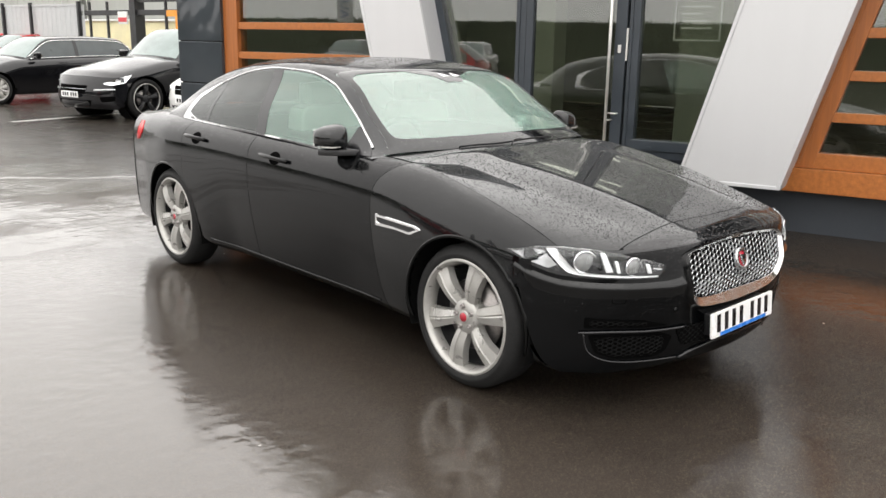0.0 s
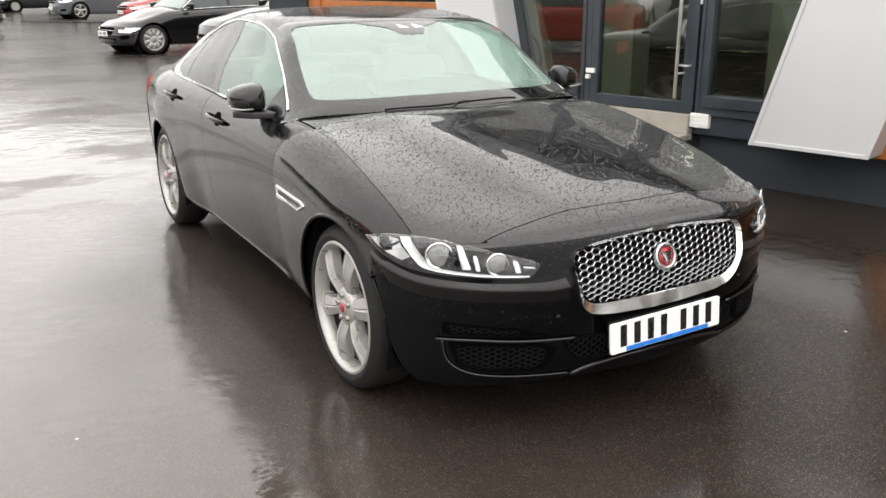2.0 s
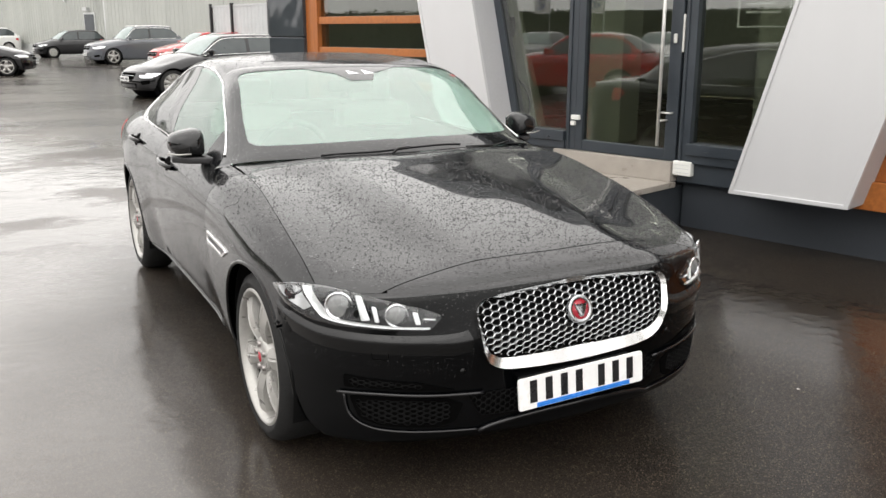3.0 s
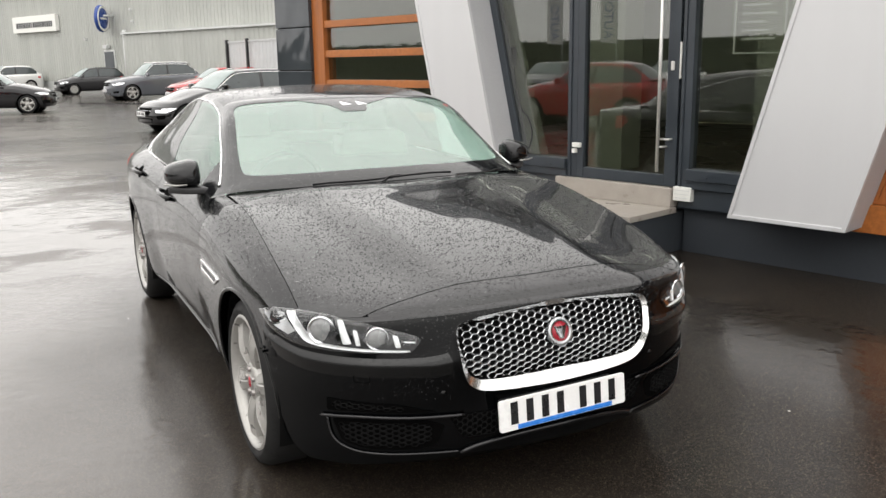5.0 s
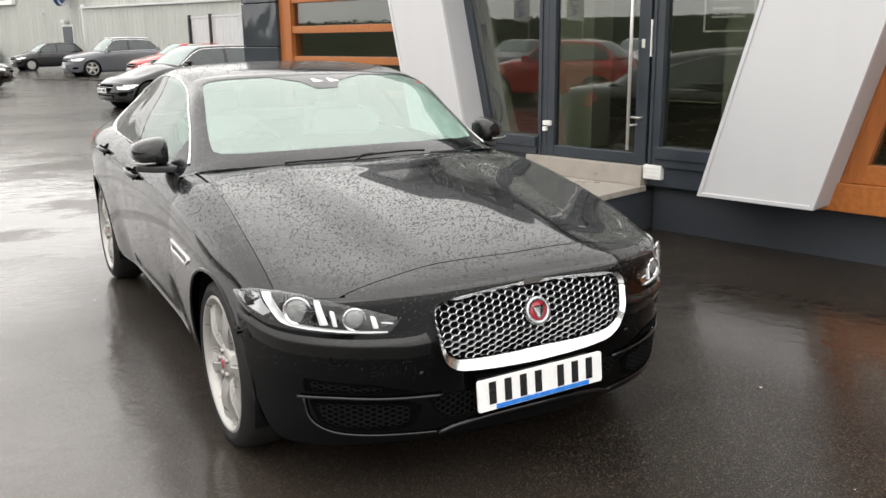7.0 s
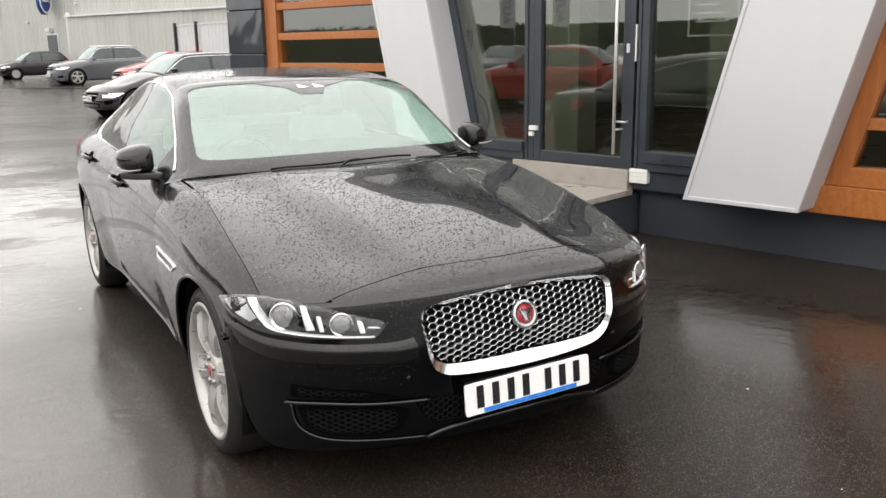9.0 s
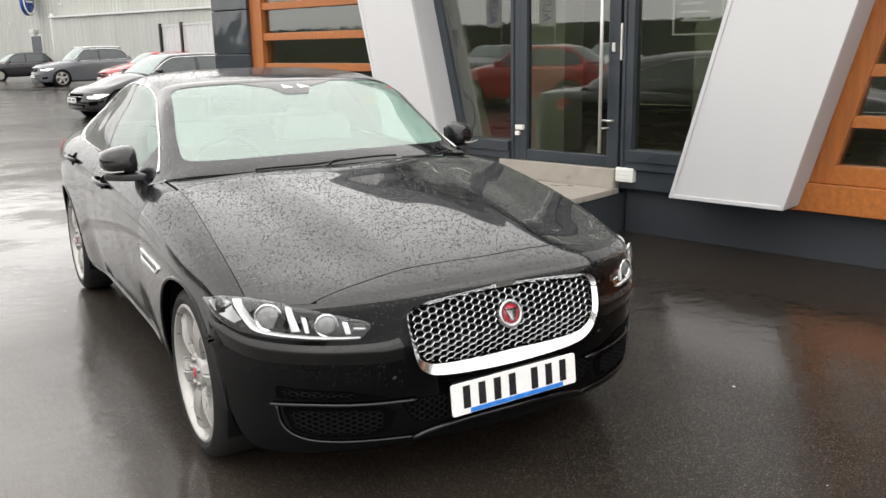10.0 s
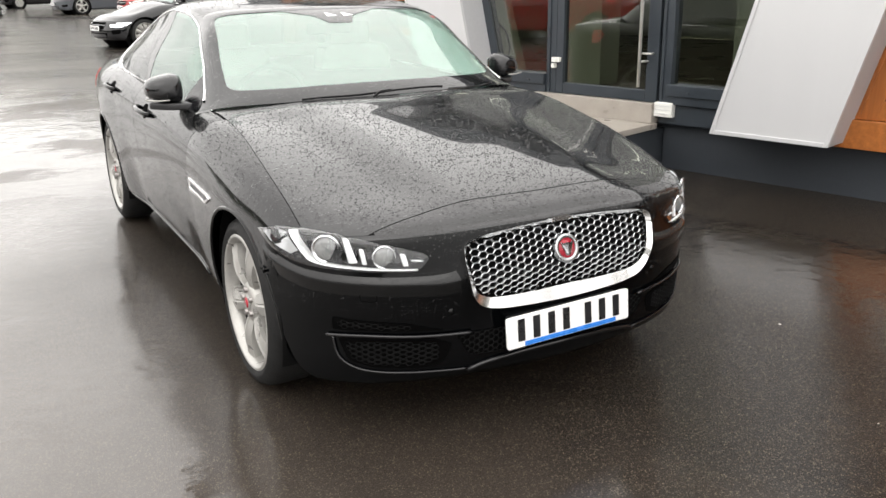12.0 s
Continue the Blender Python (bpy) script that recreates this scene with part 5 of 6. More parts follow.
badge = part("badge_ring", lathe([(0.0, 0.050), (0.014, 0.049), (0.017, 0.046), (0.0165, 0.036), (0.013, 0.0345), (0.010, 0.034)], 40, "y"), M["grille_chrome"], grille, "chrome badge ring", m=Matrix.Translation(front.at(0, 0.622, 0.012)) @ (front.at(0, 0.622, 1.0) - front.at(0, 0.622, 0.0)).to_track_quat("Y", "Z").to_matrix().to_4x4())
part("badge_face", lathe([(0.004, 0.035), (0.012, 0.034), (0.014, 0.0)], 40, "y"), M["badge_red"], badge, "red badge face")
part("badge_relief", bm_mesh(prism(rounded([(-0.024, 0.020), (-0.010, 0.015), (0.010, 0.015), (0.024, 0.020), (0.019, 0.002), (0.011, -0.016), (0.006, -0.026), (-0.006, -0.026), (-0.011, -0.016), (-0.019, 0.002)], 0.003, 3), 0.010, 0.021, 0.004)), M["grille_chrome"], badge)

# number plate, with plain bars for its characters
tilt = Matrix.Translation((0, -0.856, 0.380)) @ Matrix.Rotation(radians(-1.3), 4, "Y") @ Matrix.Rotation(radians(-4), 4, "X")
plate = part("number_plate", bm_mesh(prism(rounded([(-0.26, -0.0555), (0.26, -0.0555), (0.26, 0.0555), (-0.26, 0.0555)], 0.010, 4), -0.008, 0.0, 0.0015), False), M["plate"], car, "white number plate with black character bars", m=tilt)
for x in (-0.202, -0.140, -0.078, -0.016, 0.078, 0.140, 0.202):
    part("character_bar", box(x - 0.014, x + 0.014, -0.0100, -0.0078, -0.034, 0.044, 0.0008), M["ink"], plate)
part("blue_strip", box(-0.19, 0.20, -0.0100, -0.0078, -0.0535, -0.0375, 0.0008), M["blue"], plate, "blue dealer strip")
part("plinth", box(-0.23, 0.23, 0.0, 0.05, -0.05, 0.045, 0.004), M["plastic"], plate)

def ledge(sk, upper, lower, out):
    """A shelf that stands out from the skin: its upper face rises from the one line to the other, and it falls back below."""
    rows = []
    for f, drop, lift in ((0.0, 0.0, -0.001), (0.5, 0.0, out * 0.45), (0.92, 0.0, out * 0.95), (1.0, 0.003, out), (1.0, 0.010, out * 0.85), (1.0, 0.030, out * 0.35), (1.0, 0.060, -0.002)):
        rows.append([sk.at(a[0] + (b[0] - a[0]) * f, a[1] + (b[1] - a[1]) * f - drop, lift) for a, b in zip(upper, lower)])
    n = len(upper)
    verts = [p for r in rows for p in r]
    faces = [(r * n + k, (r + 1) * n + k, (r + 1) * n + k + 1, r * n + k + 1) for r in range(len(rows) - 1) for k in range(n - 1)]
    return mesh_of("ledge", verts, faces, True)


# lower openings, laid as flat dark sheets that hold their inner shade
centre = rounded([(-0.41, 0.385), (0.41, 0.385), (0.36, 0.298), (-0.36, 0.298)], 0.02, 4)
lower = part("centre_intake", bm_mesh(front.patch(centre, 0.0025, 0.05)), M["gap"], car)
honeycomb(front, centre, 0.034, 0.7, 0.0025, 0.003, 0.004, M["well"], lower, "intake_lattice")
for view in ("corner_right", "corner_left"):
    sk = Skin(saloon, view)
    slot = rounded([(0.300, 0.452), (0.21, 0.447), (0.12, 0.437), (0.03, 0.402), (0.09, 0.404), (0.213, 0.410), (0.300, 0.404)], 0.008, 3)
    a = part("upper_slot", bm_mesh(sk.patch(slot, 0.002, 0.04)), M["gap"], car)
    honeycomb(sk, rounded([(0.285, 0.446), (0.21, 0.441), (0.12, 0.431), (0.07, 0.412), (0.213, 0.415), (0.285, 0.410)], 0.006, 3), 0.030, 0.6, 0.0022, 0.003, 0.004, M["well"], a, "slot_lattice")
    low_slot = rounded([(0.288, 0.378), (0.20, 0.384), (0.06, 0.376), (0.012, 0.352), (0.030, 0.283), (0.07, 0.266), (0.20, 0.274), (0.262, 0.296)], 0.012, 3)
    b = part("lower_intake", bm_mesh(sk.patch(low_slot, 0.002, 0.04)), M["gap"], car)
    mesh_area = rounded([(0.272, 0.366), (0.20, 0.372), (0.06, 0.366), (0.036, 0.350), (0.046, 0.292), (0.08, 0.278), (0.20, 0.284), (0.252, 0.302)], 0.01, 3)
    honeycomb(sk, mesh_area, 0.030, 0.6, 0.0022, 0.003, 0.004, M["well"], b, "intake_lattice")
    part("intake_blade", sk.line(smooth_loop([(0.315, 0.386), (0.213, 0.395), (0.09, 0.390), (-0.03, 0.386)], 24, False), 0.0062, 0.009), M["gloss_black"], car, "gloss black blade across the intake")
    part("intake_edge", sk.line(smooth_loop([(0.300, 0.385), (0.286, 0.31), (0.24, 0.272), (0.17, 0.258), (0.04, 0.250), (-0.03, 0.246)], 30, False), 0.0045, 0.005), M["gloss_black"], car)
    shelf_top = smooth_loop([(0.545, 0.655), (0.47, 0.628), (0.40, 0.608), (0.34, 0.603), (0.21, 0.602), (0.10, 0.603), (0.045, 0.606), (0.012, 0.615)], 34, False)
    shelf_low = smooth_loop([(0.545, 0.640), (0.47, 0.606), (0.40, 0.588), (0.34, 0.580), (0.21, 0.580), (0.10, 0.580), (0.045, 0.578), (0.004, 0.584)], 34, False)
    part("bumper_crease", ledge(sk, shelf_top, shelf_low, 0.012), M["paint_wing"], car, "black shelf under the headlamp, wet on top")
    part("tow_cover", sk.line(rounded([(0.225, 0.516), (0.225, 0.546), (0.186, 0.546), (0.186, 0.516)], 0.008, 3), 0.0012, 0.0006, True), M["gap"], car)
    # smooth skin behind the lamp, over the joint of wing and bumper
    corners = [[sk.at(a, z, 0.002) for z in (0.548, 0.672)] for a in (0.480, 0.555)]
    away = -sk.ray(0.52, 0.6)[1]
    filler = np.array([[(corners[0][0] * (1 - f) + corners[1][0] * f) * (1 - g) + (corners[0][1] * (1 - f) + corners[1][1] * f) * g + away * (0.020 * f * (1 - f) + 0.004 * g * (1 - g)) for g in np.linspace(0, 1, 7)] for f in np.linspace(0, 1, 9)])
    part("corner_panel", sheet_mesh("corner_panel", [outward(filler)]), M["paint_front"], car)
    # head lamp: dark tray, reflectors, lenses and a clear cover
    lamp_out = [(0.585, 0.693), (0.47, 0.720), (0.371, 0.727), (0.29, 0.724), (0.209, 0.713), (0.14, 0.696), (0.078, 0.673), (0.063, 0.659), (0.093, 0.616), (0.211, 0.617), (0.34, 0.618), (0.40, 0.624), (0.446, 0.638), (0.52, 0.667)]
    lamp = part("headlamp", bm_mesh(sk.patch(rounded(lamp_out, 0.012, 3), 0.001, 0.03)), M["lamp_tray"], car, "clear headlamp with a white running-light blade")
    part("outer_reflector", bm_mesh(sk.patch([(0.560, 0.691), (0.475, 0.713), (0.438, 0.712), (0.392, 0.662), (0.42, 0.645), (0.515, 0.674)], 0.003, 0.03)), M["silver_side"], lamp)
    blade_o = smooth_loop([(0.430, 0.719), (0.405, 0.690), (0.380, 0.658), (0.340, 0.630), (0.211, 0.6225), (0.093, 0.6205)], 30, False)
    blade_i = smooth_loop([(0.398, 0.723), (0.376, 0.696), (0.354, 0.668), (0.322, 0.641), (0.211, 0.6315), (0.093, 0.6260)], 30, False)
    part("running_light", bm_mesh(sk.patch(np.vstack([blade_o, blade_i[::-1]]), 0.006, 0.03, 0.005)), M["lamp_white"], lamp, "white running-light blade")
    for ca, cz, rad in ((0.306, 0.679, 0.045), (0.165, 0.664, 0.036)):
        o, d = sk.ray(ca, cz)
        p = sk.at(ca, cz, 0.003)
        turn = (-d).to_track_quat("X", "Z").to_matrix().to_4x4()
        seat_m = Matrix.Translation(p) @ turn
        part("lamp_bezel", lathe([(0.0, rad * 1.08), (0.004, rad * 1.06), (0.006, rad * 1.02), (0.004, rad * 0.96), (0.0, rad * 0.84)], 40), M["lamp_chrome"], lamp, m=seat_m)
        part("lamp_lens", lathe([(0.0, rad * 0.86), (0.004, rad * 0.72), (0.006, rad * 0.45), (0.007, 0.0)], 28), M["lamp_lens"], lamp, m=seat_m)
    for q in ([(0.262, 0.716), (0.247, 0.714), (0.226, 0.645), (0.246, 0.642)], [(0.222, 0.690), (0.212, 0.688), (0.204, 0.640), (0.214, 0.640)], [(0.130, 0.676), (0.118, 0.672), (0.112, 0.636), (0.124, 0.635)], [(0.106, 0.656), (0.106, 0.652), (0.080, 0.648), (0.080, 0.652)]):
        part("light_bar", bm_mesh(sk.patch(rounded(q, 0.003, 3), 0.010, 0.03, 0.006)), M["lamp_white"], lamp)
    part("lamp_cover", bm_mesh(sk.patch(rounded(lamp_out, 0.012, 3), 0.011, 0.03, 0.009)), M["lamp_glass"], lamp)
    part("parking_sensor", lathe([(0.0, 0.011), (0.003, 0.010), (0.004, 0.0)], 16), M["paint_side"], car, m=Matrix.Translation(sk.at(0.02, 0.47, 0.001)) @ (-(sk.ray(0.02, 0.47)[1])).to_track_quat("X", "Z").to_matrix().to_4x4())

part("splitter", front.line(smooth_loop([(-0.36, 0.240), (-0.30, 0.262), (-0.16, 0.281), (0.0, 0.286), (0.16, 0.281), (0.30, 0.262), (0.36, 0.240)], 40, False), 0.009, 0.006), M["gloss_black"], car, "gloss black splitter lip")

# flanks
for view in ("right", "left"):
    sk = Skin(saloon, view)
    v_out = rounded([(0.580, 0.716), (0.580, 0.657), (0.435, 0.660), (0.318, 0.654), (0.244, 0.690), (0.278, 0.703)], 0.008, 4)
    v_in = rounded([(0.568, 0.701), (0.568, 0.676), (0.440, 0.674), (0.330, 0.667), (0.275, 0.686), (0.300, 0.692)], 0.006, 4)
    vent = part("side_vent", sk.band(v_out, v_in, -0.002, 0.007), M["chrome"], car, "chrome side vent")
    part("vent_slot", bm_mesh(sk.patch(v_in, 0.002, 0.05)), M["plastic"], vent)
    for y0, y1, z0, z1 in ((1.375, 1.655, 0.868, 0.880), (2.305, 2.545, 0.898, 0.906)):
        mid = (y0 + y1) / 2
        # a flat dark oval stands in for shade in the hand cup
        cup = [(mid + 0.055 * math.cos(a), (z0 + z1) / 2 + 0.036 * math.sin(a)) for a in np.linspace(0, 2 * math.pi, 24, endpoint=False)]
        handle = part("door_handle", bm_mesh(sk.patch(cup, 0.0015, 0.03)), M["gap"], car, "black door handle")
        path = [sk.at(y0 + (y1 - y0) * f, z0 + (z1 - z0) * f, 0.006 + 0.034 * math.sin(math.pi * f) ** 0.5) for f in np.linspace(0, 1, 18)]
        part("grip", tube(path, 0.012, 10), M["paint_side"], handle)
    part("tail_lamp", bm_mesh(sk.patch(rounded([(3.28, 0.885), (3.35, 0.81), (3.43, 0.80), (3.43, 0.93), (3.34, 0.935)], 0.01, 3), 0.004, 0.04, 0.004)), M["red_lamp"], car, "red tail lamp")
    part("fuel_edge", sk.line(smooth_loop([(0.62, 0.26), (1.3, 0.255), (2.35, 0.265)], 20, False), 0.006, 0.002), M["paint_side"], car)

# door mirrors
for s in (-1, 1):
    verts, faces = [], []
    nu, nv = 22, 16
    for i in range(nu):
        a = 2 * math.pi * i / nu
        for j in range(nv + 1):
            b = math.pi * j / nv - math.pi / 2
            def pw(v, e):
                return math.copysign(abs(v) ** e, v)
            x = pw(math.cos(b), 0.6) * pw(math.cos(a), 0.62) * 0.082
            z = pw(math.cos(b), 0.6) * pw(math.sin(a), 0.62) * (0.070 if a < math.pi else 0.052)
            y = pw(math.sin(b), 0.9) * (0.085 if b < 0 else 0.045)
            z *= 1 - 0.26 * x / 0.082
            verts.append((s * (0.908 + x), 0.945 + y + 0.10 * x + 0.03, 1.036 + z + 0.04 * x))
    for i in range(nu):
        for j in range(nv):
            f = (i * (nv + 1) + j, ((i + 1) % nu) * (nv + 1) + j, ((i + 1) % nu) * (nv + 1) + j + 1, i * (nv + 1) + j + 1)
            faces.append(f if s > 0 else f[::-1])
    mir = part("door_mirror", mesh_of("mirror", verts, faces, True), M["paint"], car, "black door mirror beaded with rain")
    part("mirror_base", bm_mesh(slab(rounded([(s * 0.80, 0.84), (s * 0.80, 1.00), (s * 0.94, 1.02), (s * 0.98, 0.98), (s * 0.92, 0.90)][::s], 0.02, 4), 0.955, 0.985, 0.006)), M["plastic"], mir, "black plastic mirror arm")
    part("indicator", tube([(s * 0.90, 0.890, 1.000), (s * 0.95, 0.896, 0.999), (s * 1.0, 0.920, 1.004)], 0.004, 8), M["alloy"], mir, "clear indicator strip")
    part("mirror_glass", box(s * 0.908 - 0.068, s * 0.908 + 0.068, 1.012, 1.020, 0.995, 1.080, 0.003), M["chrome"], mir)

# wipers, screen top, antenna
top = Skin(saloon, "top")
part("wiper", tube([top.at(x, y, 0.007) for x, y in smooth_loop([(-0.41, 0.545), (-0.17, 0.497), (0.05, 0.500), (0.28, 0.525)], 20, False)], 0.003, 6), M["plastic"], car, "black wiper")
part("wiper", tube([top.at(x, y, 0.007) for x, y in smooth_loop([(0.30, 0.500), (0.45, 0.540), (0.62, 0.630)], 14, False)], 0.003, 6), M["plastic"], car, "black wiper")
part("wiper_arm", tube([top.at(-0.10, 0.47, 0.002), top.at(-0.06, 0.495, 0.010), top.at(0.0, 0.500, 0.008)], 0.004, 6), M["plastic"], car)
part("cowl", sheet_mesh("cowl", [whole(saloon.grid(0.47, 0.66, 8.2, 12, 0.03, 24) - np.array([0, 0, 0.012]))]), M["plastic"], car, "black plastic scuttle")
part("interior_mirror", box(-0.13, 0.11, 1.17, 1.20, 1.235, 1.295, 0.012), M["dash"], car)
# small red mark near the top corner of the windscreen
part("tax_disc", bm_mesh(top.patch([(0.555, 1.135), (0.585, 1.135), (0.585, 1.150), (0.555, 1.150)], 0.004, 0.05)), M["sign_red"], car)

# cabin
part("dashboard", bm_mesh(slab(rounded([(-0.70, 0.66), (0.70, 0.66), (0.70, 1.02), (-0.70, 1.02)], 0.06, 4), 0.72, 0.955, 0.03)), M["dash"], car, "dark dashboard")
part("steering_wheel", tube([(-0.37 + 0.185 * math.cos(a), 1.10 - 0.055 * math.sin(a), 0.93 + 0.175 * math.sin(a)) for a in np.linspace(0, 2 * math.pi, 40, endpoint=False)], 0.015, 8, True), M["dash"], car, "dark steering wheel")
part("steering_boss", box(-0.44, -0.30, 1.07, 1.13, 0.86, 0.98, 0.02), M["dash"], car)
for x in (-0.37, 0.37):
    seat_ob = part("front_seat", box(x - 0.25, x + 0.25, 1.25, 1.75, 0.45, 0.62, 0.05), M["seat"], car, "pale leather front seat")
    part("seat_back", bm_mesh(prism(rounded([(x - 0.25, 0.55), (x + 0.25, 0.55), (x + 0.21, 1.14), (x - 0.21, 1.14)], 0.07, 4), 1.70, 1.86, 0.02)), M["seat"], seat_ob)
    part("headrest", box(x - 0.13, x + 0.13, 1.78, 1.88, 1.13, 1.27, 0.035), M["seat"], seat_ob)
part("rear_bench", box(-0.62, 0.62, 2.25, 2.75, 0.45, 0.62, 0.05), M["seat"], car, "pale rear bench")
part("rear_backrest", box(-0.60, 0.60, 2.62, 2.80, 0.55, 1.08, 0.05), M["seat"], car)
part("cabin_floor", box(-0.70, 0.70, 0.66, 3.1, 0.34, 0.42, 0.02), M["dash"], car)
part("parcel_shelf", box(-0.60, 0.60, 2.80, 3.25, 1.0, 1.03, 0.01), M["dash"], car)
lining = saloon.cabin_grid(1.20, 2.5, 3.3, 7, 0.05, 14)
lining[..., 2] -= 0.03
part("headlining", sheet_mesh("headlining", [whole(lining)]), M["room_white"], car, "pale headlining")


# rain beads standing on the upper faces
def beads(name, skin, count, region, small, large, material, label, keep=lambda p: True):
    verts, faces = [], []
    rng = random.Random(11 + count)
    k = 7
    while count > 0:
        a, b = rng.uniform(*region[0]), rng.uniform(*region[1])
        if not inside((a, b), region[2]):
            continue
        count -= 1
        if 0.5 + 0.5 * noise.noise((a * 5, b * 5, 2.0)) < rng.uniform(0.0, 0.5):
            continue
        p = skin.at(a, b, 0.0)
        if not keep(p):
            continue
        n = (skin.at(a, b, 1.0) - p).normalized()
        r = small + (large - small) * rng.random() ** 2.6
        h = r * rng.uniform(0.42, 0.6)
        u = n.orthogonal().normalized()
        v = n.cross(u)
        base = len(verts)
        stretch, spin = rng.uniform(0.85, 1.25), rng.uniform(0, 6.28)
        for f, up in ((1.0, -0.0003), (0.82, 0.62 * h), (0.45, 0.93 * h)):
            for j in range(k):
                w = 2 * math.pi * j / k + spin
                verts.append(p + n * up + r * f * (math.cos(w) * u * stretch + math.sin(w) * v))
        verts.append(p + n * h)
        for q in range(2):
            faces += [(base + q * k + j, base + q * k + (j + 1) % k, base + (q + 1) * k + (j + 1) % k, base + (q + 1) * k + j) for j in range(k)]
        faces += [(base + 2 * k + j, base + 2 * k + (j + 1) % k, base + 3 * k) for j in range(k)]
    ob = part(name, mesh_of(name, verts, faces, True), material, car, label)
    return tagged(ob, kind="stuff")


beads("rain_bead", top, 30000, ((-0.92, 0.92), (-0.80, 0.62), np.array([(-0.55, -0.79), (0.55, -0.79), (0.80, -0.50), (0.90, -0.20), (0.90, 0.60), (0.5, 0.50), (0.0, 0.46), (-0.5, 0.50), (-0.90, 0.60), (-0.90, -0.20), (-0.80, -0.50)])), 0.0007, 0.0036, M["film"], "clear rain beads on black paint", lambda p: p.z > 0.60)
beads("rain_bead", top, 7000, ((-0.66, 0.66), (1.12, 2.6), np.array([(-0.64, 1.36), (0.0, 1.22), (0.64, 1.36), (0.64, 2.5), (-0.64, 2.5)])), 0.0008, 0.0036, M["film"], "clear rain beads on the roof")
beads("rain_bead", top, 6500, ((-0.7, 0.7), (0.5, 1.3), np.array([(-0.66, 0.70), (0.0, 0.56), (0.66, 0.70), (0.58, 1.20), (0.0, 1.12), (-0.58, 1.20)])), 0.0009, 0.0030, M["bead_clear"], "fine rain beads on the windscreen")


def on_panel(p):
    """Keeps beads off the wheels and the glass."""
    return p.z > 0.3 and all(math.hypot(p.y - y, p.z - saloon.tyre) > saloon.arch + 0.02 for y in saloon.wheels)


for view in ("right", "left"):
    flank = Skin(saloon, view)
    beads("rain_bead", flank, 5200, ((-0.30, 2.6), (0.35, 1.0), np.array([(-0.28, 0.60), (-0.25, 0.72), (0.2, 0.86), (0.62, 0.945), (2.6, 0.985), (2.6, 0.40), (0.4, 0.40)])), 0.0008, 0.0026, M["film"], "fine rain beads on the black flank", on_panel)
for view in ("corner_right", "corner_left"):
    corner = Skin(saloon, view)
    beads("rain_bead", corner, 1400, ((0.0, 0.62), (0.42, 0.70), np.array([(0.0, 0.44), (0.60, 0.50), (0.60, 0.66), (0.40, 0.60), (0.08, 0.60), (0.0, 0.68)])), 0.0008, 0.0020, M["film"], "fine rain beads on the bumper", on_panel)
beads("rain_bead", top, 2600, ((-0.72, 0.72), (-0.88, -0.45), np.array([(-0.42, -0.86), (0.42, -0.86), (0.70, -0.55), (0.66, -0.46), (0.45, -0.60), (0.0, -0.64), (-0.45, -0.60), (-0.66, -0.46), (-0.70, -0.55)])), 0.0008, 0.0034, M["film"], "clear rain beads on the black nose", lambda p: p.z > 0.60)
for view in ("right", "left"):
    pillar = Skin(saloon, view)
    beads("rain_bead", pillar, 1500, ((0.75, 2.9), (0.98, 1.40), np.array([(0.80, 0.99), (1.2, 1.27), (1.7, 1.37), (2.3, 1.33), (2.85, 1.15), (2.9, 1.05), (2.6, 1.0), (1.6, 0.98)])), 0.0008, 0.0024, M["lens"], "fine rain beads on the side windows")
